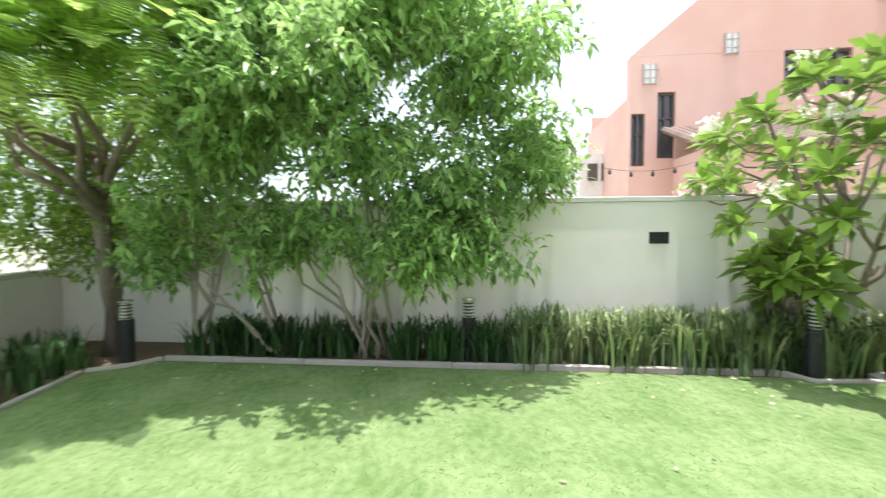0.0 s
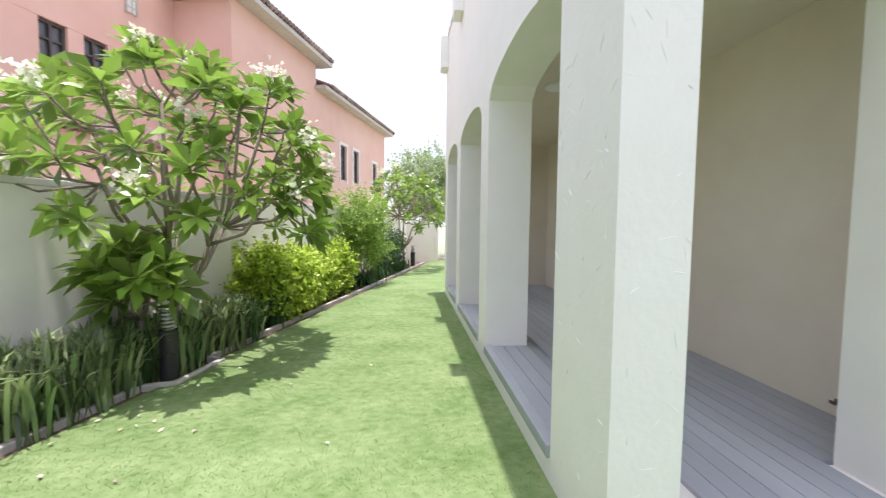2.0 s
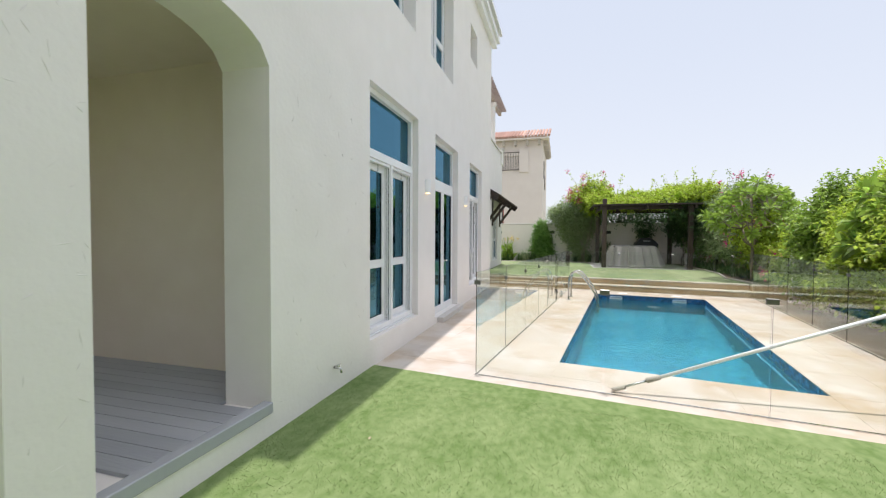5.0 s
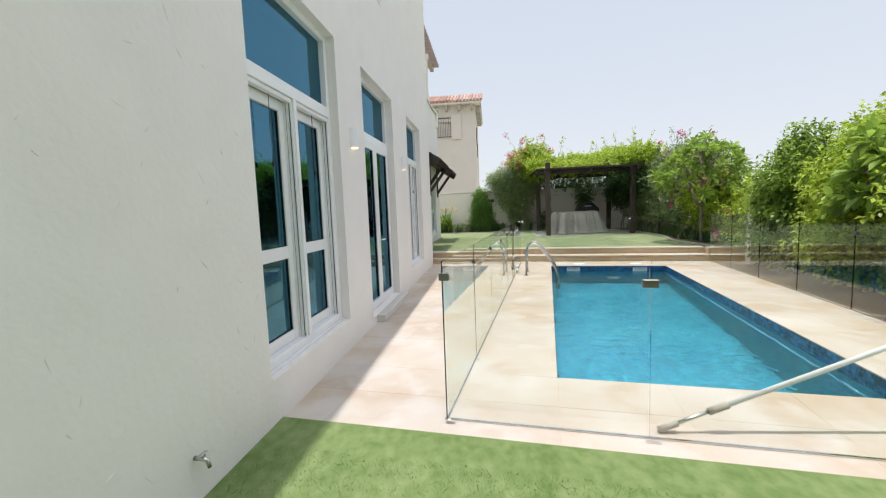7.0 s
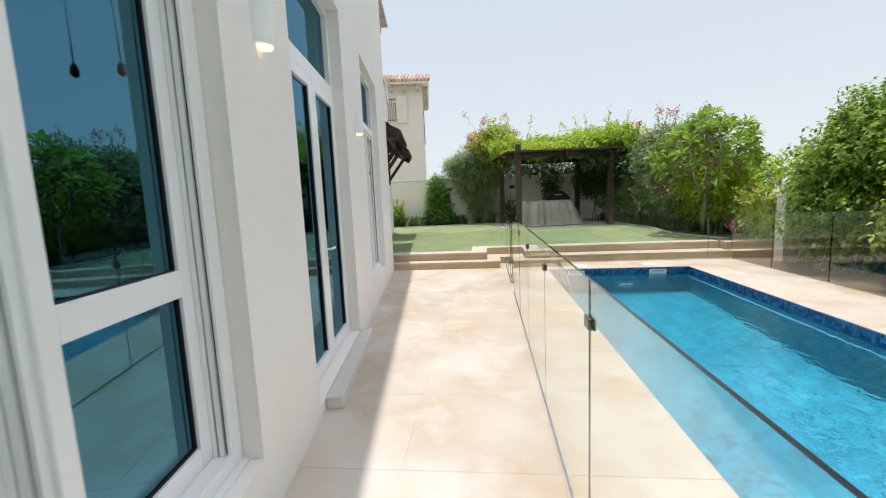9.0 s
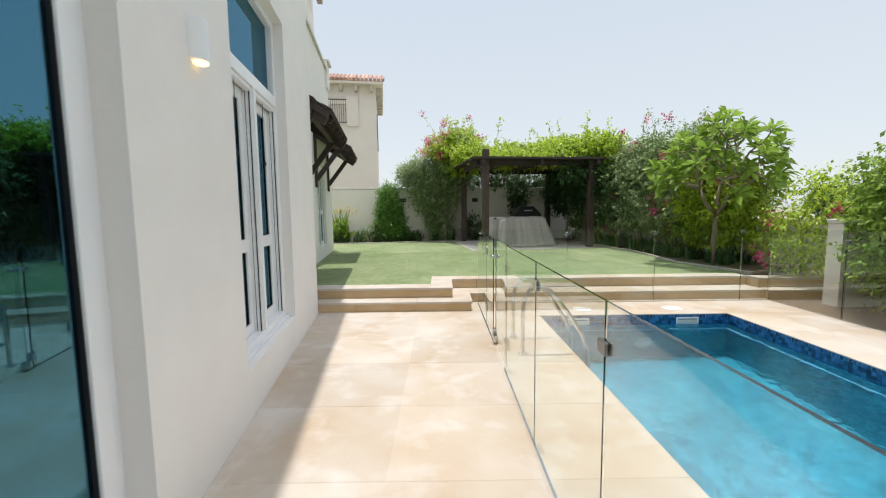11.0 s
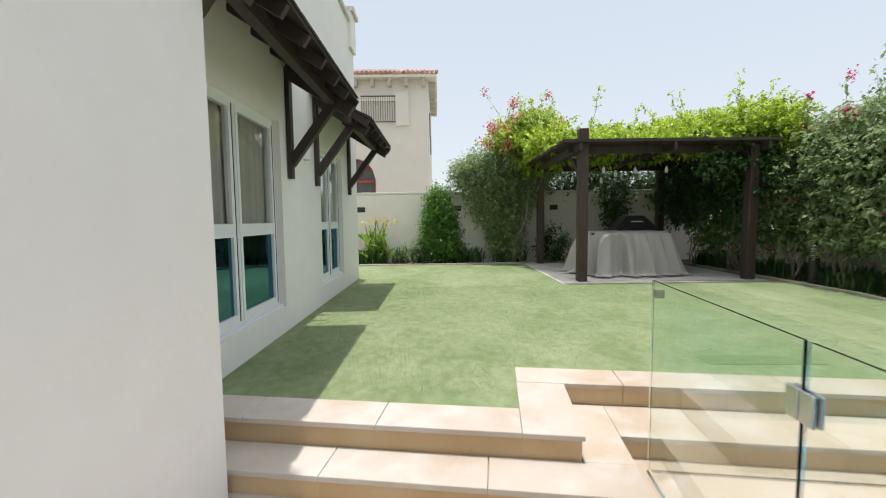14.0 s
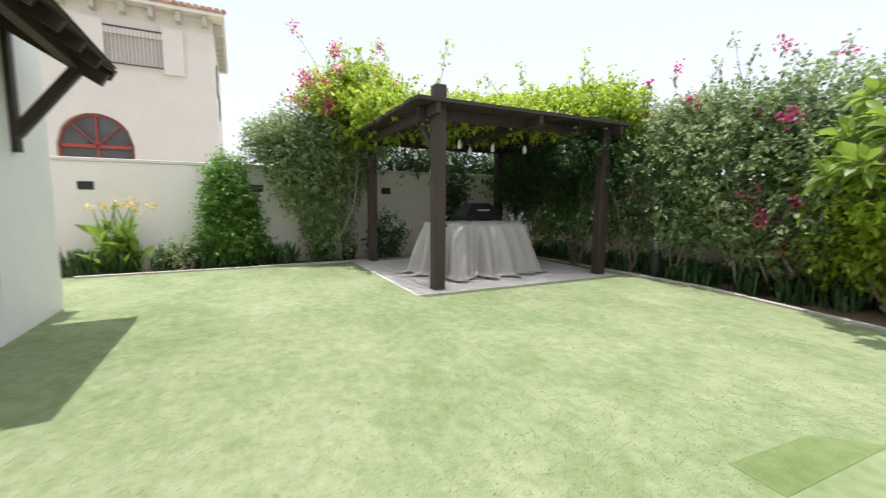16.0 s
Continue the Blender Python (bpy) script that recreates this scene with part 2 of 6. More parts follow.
def mesh_part(name, me, material, parent=None, label="", smooth=False):
    if material and not me.materials:
        me.materials.append(material)
    if smooth:
        me.polygons.foreach_set("use_smooth", [True] * len(me.polygons))
    ob = new(name, me)
    if parent:
        ob.parent = parent
    if label:
        ob["label"] = label
    return ob


def box(bm, x0, x1, y0, y1, z0, z1, m=None):
    p = [Vector((x, y, z)) for z in (z0, z1) for x, y in ((x0, y0), (x1, y0), (x1, y1), (x0, y1))]
    v = [bm.verts.new(m @ q if m else q) for q in p]
    for f in ((3, 2, 1, 0), (4, 5, 6, 7), (0, 1, 5, 4), (1, 2, 6, 5), (2, 3, 7, 6), (3, 0, 4, 7)):
        bm.faces.new([v[i] for i in f])
    return bm


def boxes(*rows):
    bm = bmesh.new()
    for r in rows:
        box(bm, *r)
    return bm


def bevelled(bm, w=0.008, seg=1):
    bmesh.ops.bevel(bm, geom=bm.edges[:], offset=w, segments=seg, affect="EDGES", profile=0.5)
    return bm


def beam(bm, a, b, w, h):
    """A straight timber from a to b, w wide and h high."""
    a, b = Vector(a), Vector(b)
    m = Matrix.Translation(a) @ (b - a).to_track_quat("X", "Z").to_matrix().to_4x4()
    return box(bm, 0, (b - a).length, -w / 2, w / 2, -h / 2, h / 2, m)


def tube(bm, pts, radii, n=8, cap=True):
    """A round limb through the points."""
    rings = []
    for i, p in enumerate(pts):
        p = Vector(p)
        d = Vector(pts[min(i + 1, len(pts) - 1)]) - Vector(pts[max(i - 1, 0)])
        q = d.to_track_quat("Z", "Y")
        r = radii[i] if hasattr(radii, "__len__") else radii
        rings.append([bm.verts.new(p + q @ Vector((r * math.cos(t), r * math.sin(t), 0))) for t in [2 * math.pi * k / n for k in range(n)]])
    for a, b in zip(rings, rings[1:]):
        for k in range(n):
            bm.faces.new((a[k], a[(k + 1) % n], b[(k + 1) % n], b[k]))
    if cap:
        bm.faces.new(rings[0][::-1])
        bm.faces.new(rings[-1])
    return bm


def lathe(bm, profile, n=20, at=(0, 0, 0)):
    """A turned shape from (radius, height) rows."""
    return tube(bm, [(at[0], at[1], at[2] + z) for r, z in profile], [max(r, 0.001) for r, z in profile], n)


def wall(bm, place, length, height, thick, openings=(), z_base=0.0):
    """A wall in place(u, t, z): u along, t into the thickness; openings (u0, u1, z0, z1, rise), arched where rise > 0."""
    cuts = {0.0, length}
    for u0, u1, z0, z1, rise in openings:
        k = 14 if rise else 1
        cuts |= {u0 + (u1 - u0) * i / k for i in range(k + 1)}
    cuts = sorted(c for c in cuts if 0 <= c <= length)

    def top(o, u):
        s = min(1.0, max(-1.0, (2 * u - o[0] - o[1]) / (o[1] - o[0])))
        return o[3] + o[4] * math.sqrt(max(0.0, 1 - s * s * 0.999)) if o[4] else o[3]

    for a, b in zip(cuts, cuts[1:]):
        here = sorted((o for o in openings if o[0] < (a + b) / 2 < o[1]), key=lambda o: o[2])
        low = (z_base, z_base)
        spans = []
        for o in here:
            spans.append((low, (o[2], o[2])))
            low = (top(o, a), top(o, b))
        spans.append((low, (height, height)))
        for (la, lb), (ha, hb) in spans:
            if ha - la < 1e-4 and hb - lb < 1e-4:
                continue
            v = [bm.verts.new(place(u, t, z)) for u, t, z in ((a, 0, la), (b, 0, lb), (b, 0, hb), (a, 0, ha), (a, thick, la), (b, thick, lb), (b, thick, hb), (a, thick, ha))]
            for f in ((0, 1, 2, 3), (7, 6, 5, 4), (0, 4, 5, 1), (3, 2, 6, 7), (0, 3, 7, 4), (1, 5, 6, 2)):
                bm.faces.new([v[i] for i in f])
    bmesh.ops.remove_doubles(bm, verts=bm.verts[:], dist=0.0005)
    bm.verts.index_update()
    pairs = {}
    for f in bm.faces[:]:
        pairs.setdefault(tuple(sorted(v.index for v in f.verts)), []).append(f)
    bmesh.ops.delete(bm, geom=[f for fs in pairs.values() if len(fs) > 1 for f in fs], context="FACES")
    bmesh.ops.recalc_face_normals(bm, faces=bm.faces[:])
    return bm


def clip_poly(poly, nx, ny, d):
    """Keeps the part of a flat polygon where nx*x + ny*y <= d."""
    out = []
    for (ax, ay), (bx, by) in zip(poly, poly[1:] + poly[:1]):
        da, db = nx * ax + ny * ay - d, nx * bx + ny * by - d
        if da <= 0:
            out.append((ax, ay))
        if da * db < 0:
            t = da / (da - db)
            out.append((ax + t * (bx - ax), ay + t * (by - ay)))
    return out


def prism(bm, poly, z0, z1, chamfer=0.0):
    """A flat polygon (anticlockwise) as a slab, with a small chamfer at its upper edge."""
    if sum(a[0] * b[1] - b[0] * a[1] for a, b in zip(poly, poly[1:] + poly[:1])) < 0:
        poly = poly[::-1]
    c = Vector((sum(p[0] for p in poly) / len(poly), sum(p[1] for p in poly) / len(poly)))
    rings = [[(x, y, z0) for x, y in poly], [(x, y, z1 - chamfer) for x, y in poly]]
    if chamfer:
        ring = []
        for x, y in poly:
            d = Vector((x, y)) - c
            d = d * max(0.0, 1 - 1.4 * chamfer / max(d.length, 1e-6))
            ring.append((c.x + d.x, c.y + d.y, z1))
        rings.append(ring)
    vs = [[bm.verts.new(p) for p in r] for r in rings]
    for a, b in zip(vs, vs[1:]):
        for k in range(len(a)):
            bm.faces.new((a[k], a[(k + 1) % len(a)], b[(k + 1) % len(b)], b[k]))
    bm.faces.new(vs[0][::-1])
    bm.faces.new(vs[-1])
    return bm


# the pool, its fence and the steps share one set of axes, turned against the house
PX, PY, PTURN = 0.471, -1.535, -7.9
POOL = pose(PX, PY, 0, 0, 0, PTURN)
PC, PS = math.cos(radians(PTURN)), math.sin(radians(PTURN))


def pool_xy(x, y):
    return PX + PC * x - PS * y, PY + PS * x + PC * y


# the north boundary runs along E, its normal is N
NE, NN = (0.9675, -0.253), (0.253, 0.9675)


def north_xy(along, d):
    return along * NE[0] + d * NN[0], along * NE[1] + d * NN[1]


# ---- ground ----
FX, RX = 1.77, 2.32            # west face of the house, and of its set-back part
def ground_sheet(name, poly, z, material, label, category, thick=0.12):
    bm = prism(bmesh.new(), poly, z - thick, z)
    return tagged(part(name, bm, material), label, category, kind="structure")


tagged(part("ground", boxes((-600, -4.25, -600, 600, -1.9, -0.45), (-0.3, 600, -600, 600, -1.9, -0.45), (-4.25, -0.3, -600, -9.6, -1.9, -0.45), (-4.25, -0.3, -1.85, 600, -1.9, -0.45)), SAND), "dry sandy open ground reaching the horizon", "ground", kind="structure")
ground_sheet("soil_north", [(20, 3.0), (-5.2, 9.4), (-5.2, -1.0), (-3.0, -0.6), (2.2, -1.6), (2.2, 1.8), (20, 0.2)], -0.02, SOIL, "dark soil of the planting beds", "soil", 0.3)
DW0, DW1 = pool_xy(-4.78, 0.16), pool_xy(-4.78, -9.0)
ground_sheet("soil_west", [DW0, DW1, (-7.9, -10.2), (-7.9, -0.5)], -0.02, SOIL, "dark soil of the bed beside the pool deck", "soil", 0.3)
lawn_poly = [(17.5, 0.4), (17.5, 1.75), (-2.74, 7.12), (-2.99, 6.90), (-3.37, 6.78), (-3.55, 3.0), pool_xy(-4.25, 0.197), pool_xy(1.42, 0.197), (FX + 0.1, 1.9), (9.3, 1.9), (9.3, 0.4)]
lawn = ground_sheet("lawn", lawn_poly, 0.012, TURF, "bright green artificial turf lawn beside the house", "lawn", 0.08)
UP = 0.30
tx0, ty0 = pool_xy(0.80, -9.01)
tx1, ty1 = pool_xy(0.78, -9.77)
tx2, ty2 = pool_xy(-4.9, -9.79)
upper_poly = [(4.4, -19.35), (-6.0, -19.4), (-6.15, -14.4), (-5.65, -12.1), (tx2, ty2), (tx1, ty1), (tx0, ty0), (RX + 0.1, ty0 - (RX + 0.1 - tx0) * 0.139), (RX + 0.1, -16.8), (4.4, -16.8)]
upper_lawn = ground_sheet("lawn_upper", upper_poly, UP + 0.01, TURF_UP, "raised green artificial turf lawn above sandstone steps", "lawn", 0.1)
ground_sheet("soil_upper", [(4.6, -20.3), (-7.8, -20.3), (-7.8, -10.2), (tx2 - 0.3, ty2), (tx1, ty1 - 0.05), (tx0 + 0.1, ty0 - 0.05), (RX, ty0 - 0.4), (4.6, -16.8)], UP - 0.03, SOIL, "dark soil of the raised planting beds", "soil", 0.3)

# ---- the house ----
HOUSE_TOP, SOUTH = 8.2, -10.16
ARCH_W = [(2.0 - 1.655, 2.0 - 0.365, 0.21, 2.93, 0.27)]
W_OPEN = [(3.40, 5.14, 0.34, 3.49, 0), (6.07, 7.78, 0.10, 3.49, 0), (9.02, 10.63, 0.36, 3.49, 0),
          (3.45, 5.0, 4.80, 6.75, 0), (5.80, 7.32, 4.80, 6.75, 0), (9.0, 9.85, 6.10, 6.95, 0)]
bm = wall(bmesh.new(), lambda u, t, z: (FX + t, 2.0 - u, z), 2.0 - SOUTH, HOUSE_TOP, 0.45, ARCH_W + W_OPEN + [(-1.0, 0.4, 5.6, 9.0, 0)], -0.4)
tagged(part("wall_west", bm, RENDER), "off-white rendered west wall of the villa with tall windows and an arch", "wall", kind="structure")
N_OPEN = [(2.48 - 2.22, 4.58 - 2.22, 0.21, 2.95, 0.24), (5.02 - 2.22, 6.95 - 2.22, 0.21, 2.92, 0.24), (7.34 - 2.22, 9.02 - 2.22, 0.21, 2.88, 0.24)]
bm = wall(bmesh.new(), lambda u, t, z: (2.22 + u, 2.0 - t, z), 7.28, 5.6, 0.48, N_OPEN, -0.4)
tagged(part("wall_north", bm, RENDER), "off-white rendered north arcade wall with three arches", "wall", kind="structure")
part("wall_north_upper", boxes((2.22, 6.9, 1.3, 1.6, 5.6, HOUSE_TOP), (6.6, 6.9, -9.0, 1.3, 5.6, HOUSE_TOP), (FX + 0.004, 2.22, 1.6, 1.996, 5.3, 5.6)), RENDER)
tagged(bpy.data.objects["wall_north_upper"], "off-white rendered upper wall of the villa", "wall", kind="structure")
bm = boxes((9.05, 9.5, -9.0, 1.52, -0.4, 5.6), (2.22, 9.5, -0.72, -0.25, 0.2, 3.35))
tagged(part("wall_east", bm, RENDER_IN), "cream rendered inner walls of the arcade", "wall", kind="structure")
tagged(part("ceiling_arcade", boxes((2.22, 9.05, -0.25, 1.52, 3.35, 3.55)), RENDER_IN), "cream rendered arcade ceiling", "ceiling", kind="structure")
tagged(part("roof_slab", boxes((2.22, 9.05, -9.3, 1.52, 5.4, 5.58), (2.22, 6.5, -9.3, 1.55, 8.0, 8.18)), RENDER), "flat roof slab", "roof", kind="structure")
# set-back part of the house
S_OPEN = [(0.62, 2.44, 0.60, 2.70, 0), (3.96, 5.34, 0.60, 2.70, 0)]
bm = wall(bmesh.new(), lambda u, t, z: (RX + t, SOUTH - u, z), 6.7, 5.05, 0.4, S_OPEN, -0.4)
tagged(part("wall_setback", bm, RENDER), "off-white rendered set-back wall with two square windows", "wall", kind="structure")
tagged(part("wall_return", boxes((FX + 0.45, 6.9, SOUTH, SOUTH + 0.3, -0.4, HOUSE_TOP), (RX + 0.4, 6.9, -16.8, -16.4, -0.4, 5.05)), RENDER), "off-white rendered end walls of the villa", "wall", kind="structure")
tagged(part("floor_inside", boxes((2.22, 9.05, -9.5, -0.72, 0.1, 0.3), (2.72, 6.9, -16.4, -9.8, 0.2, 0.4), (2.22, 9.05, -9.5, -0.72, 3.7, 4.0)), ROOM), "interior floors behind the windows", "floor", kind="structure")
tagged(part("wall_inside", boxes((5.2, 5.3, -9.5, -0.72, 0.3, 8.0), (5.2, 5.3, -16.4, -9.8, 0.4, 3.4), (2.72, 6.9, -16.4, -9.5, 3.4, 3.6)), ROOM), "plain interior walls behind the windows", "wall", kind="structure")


def cornice():
    """Eaves along the roof edge: a stepped moulding and a thin fascia."""
    th = thing("roof_eaves", "white stepped eaves moulding along the villa roof", "eaves", kind="structure")
    part("moulding", boxes((FX - 0.14, FX - 0.004, SOUTH - 0.2, 0.22, 7.75, 7.95), (FX - 0.22, FX - 0.004, SOUTH - 0.34, 0.26, 7.954, 8.12), (FX - 0.29, 2.2, SOUTH - 0.4, 0.30, 8.205, 8.29)), WHITE, th)
    # unseen blocks, added to cast the stepped shadow on the north lawn
    for x in (4.36, 6.68, 9.05):
        part("unseen_corbel", boxes((x, x + 0.38, 2.004, 2.15, 4.95, 5.6)), RENDER, th)
    part("parapet_post", boxes((9.15, 9.55, 1.5, 2.02, 5.604, 5.85)), RENDER, th)
    part("parapet_rail", boxes((6.9, 9.14, 1.96, 2.02, 5.62, 5.68)), COPING, th)


cornice()


def window_unit(name, label, axis_x, y_hi, y_lo, z0, z1, transom, mid, depth, lights=2, clear=False):
    """A framed window in a wall that faces west: outer frame, an upper light and casements, each with a middle rail."""
    x = axis_x + depth
    th = thing(name, label, "window", kind="structure", at=(x, 0, 0))
    F = WHITE
    w = 0.065 if clear else 0.07
    bm = boxes((0, 0.09, y_lo, y_lo + w, z0, z1), (0, 0.09, y_hi - w, y_hi, z0, z1), (0, 0.09, y_lo + w, y_hi - w, z1 - w, z1), (0, 0.09, y_lo + w, y_hi - w, z0, z0 + w))
    if transom:
        box(bm, 0, 0.09, y_lo + w, y_hi - w, transom - 0.05, transom + 0.05)
    part("window_frame", bm, F, th)
    part("window_sill", boxes((-depth + 0.03, 0.0, y_lo + 0.004, y_hi - 0.004, z0 + 0.003, z0 + 0.03)), F, th)
    top = (transom - 0.05) if transom else z1 - w
    if transom:
        p = part("pane", boxes((0.045, 0.052, y_lo + w, y_hi - w, transom + 0.05, z1 - w)), PANE, th)
        p.visible_shadow = False
    post = 0.07 if lights > 1 else 0.0
    if post:
        c = (y_lo + y_hi) / 2
        part("mullion", boxes((-0.028, 0.07, c - post / 2, c - 0.012, z0 + w, top), (-0.036, 0.07, c - 0.008, c + 0.008, z0 + w, top), (-0.028, 0.07, c + 0.012, c + post / 2, z0 + w, top)), F, th)
    span = (y_hi - y_lo - 2 * w - post) / lights
    for i in range(lights):
        a = y_lo + w + i * (span + post)
        b = a + span
        s, g = (0.045, 0.004) if clear else (0.085, 0.019)
        xa = -0.012
        part("gasket", boxes((xa - 0.006, 0.06, a + 0.001, a + g - 0.001, z0 + w, top), (xa - 0.006, 0.06, b - g + 0.001, b - 0.001, z0 + w, top)), GASKET, th)
        a, b = a + g, b - g
        sash = part("sash", boxes((xa, xa + 0.06, a, a + s, z0 + w, top), (xa, xa + 0.06, b - s, b, z0 + w, top), (xa, xa + 0.06, a + s, b - s, top - s, top), (xa, xa + 0.06, a + s, b - s, z0 + w, z0 + w + s + 0.02),
                    (xa, xa + 0.06, a + s, b - s, mid - 0.06, mid + 0.06)), F, th)
        if not clear:
            part("bead", boxes((xa - 0.012, xa - 0.001, a + s * 0.3, a + s * 0.62, z0 + w, top), (xa - 0.012, xa - 0.001, b - s * 0.62, b - s * 0.3, z0 + w, top)), F, sash)
        for lo, hi in ((z0 + w + s + 0.02, mid - 0.06), (mid + 0.06, top - s)):
            p = part("pane", boxes((xa + 0.028, xa + 0.034, a + s, b - s, lo, hi)), CLEAR if clear and lo > mid else PANE, sash)
            p.visible_shadow = False
    return th


def screened_window(name, label, y_hi, y_lo, z0, z1, transom, mid):
    """A tall two-light window with roll-up insect screens: a deep frame with screen tracks, casements set back behind them, an upper light."""
    th = thing(name, label, "window", kind="structure", at=(FX + 0.095, 0, 0))
    lo, hi, w = y_lo + 0.004, y_hi - 0.004, 0.072
    bottom, head = z0 + 0.09, transom - 0.08
    part("window_frame", bevelled(boxes((0, 0.12, lo, lo + w, z0, z1), (0, 0.12, hi - w, hi, z0, z1), (0, 0.12, lo + w, hi - w, z1 - 0.07, z1), (0.002, 0.12, lo + w, hi - w, z0 + 0.02, bottom)), 0.004), WHITE, th)
    part("transom", bevelled(boxes((-0.012, 0.12, lo + w, hi - w, transom - 0.05, transom + 0.06)), 0.005), WHITE, th)
    part("window_sill", boxes((-0.03, 0.1, lo, hi, z0 + 0.003, z0 + 0.019)), WHITE, th)
    p = part("pane", boxes((0.06, 0.067, lo + w, hi - w, transom + 0.06, z1 - 0.07)), PANE, th)
    p.visible_shadow = False
    c = (lo + hi) / 2
    part("mullion", bevelled(boxes((-0.014, 0.12, c - 0.028, c + 0.028, bottom, transom - 0.05)), 0.004), WHITE, th)
    for a, b in ((lo + w, c - 0.028), (c + 0.028, hi - w)):
        part("screen_box", bevelled(boxes((0.004, 0.062, a, b, head - 0.01, transom - 0.051)), 0.008, 2), WHITE, th)
        for e, d in ((a, 1), (b, -1)):
            rows = [(min(e, e + d * t), max(e, e + d * t)) for t in (0.024, 0.010, 0.030, 0.022, 0.034)]
            xs = (0.004, 0.018, 0.030, 0.052, 0.058, 0.078)
            part("screen_track", boxes(*[(xs[i] + 0.0005, xs[i + 1] - 0.0005, *rows[i], bottom + 0.001, head - 0.011) for i in (0, 2, 4)]), WHITE, th)
            # black strips paint the shade in the gaps between the tracks
            part("dark_gap_strip", boxes(*[(xs[i], xs[i + 1], *rows[i], bottom + 0.001, head - 0.011) for i in (1, 3)]), GASKET, th)
        a, b, s, x = a + 0.012, b - 0.012, 0.095, 0.079
        sash = part("sash", bevelled(boxes((x, x + 0.05, a, a + s, bottom + 0.001, head), (x, x + 0.05, b - s, b, bottom + 0.001, head), (x, x + 0.05, a + s, b - s, head - s, head), (x, x + 0.05, a + s, b - s, bottom + 0.001, bottom + s), (x, x + 0.05, a + s, b - s, mid - 0.055, mid + 0.055)), 0.004), WHITE, th)
        for z_a, z_b in ((bottom + s, mid - 0.055), (mid + 0.055, head - s)):
            p = part("pane", boxes((x + 0.026, x + 0.032, a + s, b - s, z_a, z_b)), PANE, sash)
            p.visible_shadow = False
            part("glazing_seal", boxes((x + 0.016, x + 0.0255, a + s + 0.0005, a + s + 0.006, z_a, z_b), (x + 0.016, x + 0.0255, b - s - 0.006, b - s - 0.0005, z_a, z_b), (x + 0.016, x + 0.0255, a + s + 0.006, b - s - 0.006, z_a, z_a + 0.006)), GASKET, sash)
        y = a + 0.34
        part("pull_cord", tube(bmesh.new(), [(0.03, y, head - 0.012), (0.034, y + 0.004, head - 0.3), (0.03, y, head - 0.56)], 0.0028, 5), BLACK, th)
        part("cord_bob", lathe(bmesh.new(), [(0.004, -0.045), (0.013, -0.035), (0.011, -0.01), (0.004, 0.0)], 8, (0.03, y, head - 0.56)), BLACK, th)
    return th


def garden_door(name, label, y_hi, y_lo, z0, z1, transom):
    """A glazed double door with full-height panes under an upper light."""
    th = thing(name, label, "door", kind="structure", at=(FX + 0.12, 0, 0))
    w = 0.06
    part("window_frame", bevelled(boxes((0, 0.1, y_lo, y_lo + w, z0, z1), (0, 0.1, y_hi - w, y_hi, z0, z1), (0, 0.1, y_lo + w, y_hi - w, z1 - 0.07, z1), (-0.012, 0.1, y_lo + w, y_hi - w, transom - 0.06, transom + 0.06), (0, 0.1, y_lo + w, y_hi - w, z0, z0 + 0.03)), 0.004), WHITE, th)
    p = part("pane", boxes((0.05, 0.056, y_lo + w, y_hi - w, transom + 0.06, z1 - 0.07)), PANE, th)
    p.visible_shadow = False
    top, base, c = transom - 0.062, z0 + 0.032, (y_lo + y_hi) / 2
    for i, (a, b) in enumerate(((y_lo + w + 0.006, c - 0.002), (c + 0.002, y_hi - w - 0.006))):
        s = 0.095
        leaf = part("leaf", bevelled(boxes((-0.018, 0.045, a, a + s, base, top), (-0.018, 0.045, b - s, b, base, top), (-0.018, 0.045, a + s, b - s, top - s, top), (-0.018, 0.045, a + s, b - s, base, base + 0.11)), 0.004), WHITE, th)
        p = part("pane", boxes((0.012, 0.018, a + s, b - s, base + 0.11, top - s)), PANE, leaf)
        p.visible_shadow = False
        part("glazing_seal", boxes((-0.004, 0.0115, a + s + 0.0005, a + s + 0.008, base + 0.11, top - s), (-0.004, 0.0115, b - s - 0.008, b - s - 0.0005, base + 0.11, top - s)), GASKET, leaf)
        e = a - 0.003 if i == 0 else b + 0.003
        part("door_seal", boxes((-0.012, 0.04, e - 0.0025, e + 0.0025, base, top)), GASKET, th)
        if i == 0:
            y = b - s / 2
            part("door_handle", bevelled(boxes((-0.027, -0.019, y - 0.016, y + 0.016, 1.0, 1.22), (-0.062, -0.027, y - 0.009, y + 0.009, 1.12, 1.138), (-0.078, -0.0625, y - 0.13, y + 0.012, 1.119, 1.139)), 0.003), WHITE, leaf)
    return th


screened_window("window_1", "tall white framed two-light window with insect screens and an upper light", -1.40, -3.14, 0.34, 3.49, 2.66, 1.24)
garden_door("door_1", "tall white framed glazed double garden door with an upper light", -4.07, -5.78, 0.10, 3.49, 2.66)
screened_window("window_2", "tall white framed two-light window with insect screens near the steps", -7.02, -8.63, 0.36, 3.49, 2.66, 1.24)
window_unit("window_3", "white framed upper floor casement window", FX, 2.0 - 3.45, 2.0 - 5.0, 4.80, 6.75, 0, 5.5, 0.2)
window_unit("window_4", "white framed upper floor casement window", FX, 2.0 - 5.80, 2.0 - 7.32, 4.80, 6.75, 0, 5.5, 0.2)
window_unit("window_5", "small white framed upper window", FX, 2.0 - 9.0, 2.0 - 9.85, 6.10, 6.95, 0, 6.3, 0.2, lights=1)
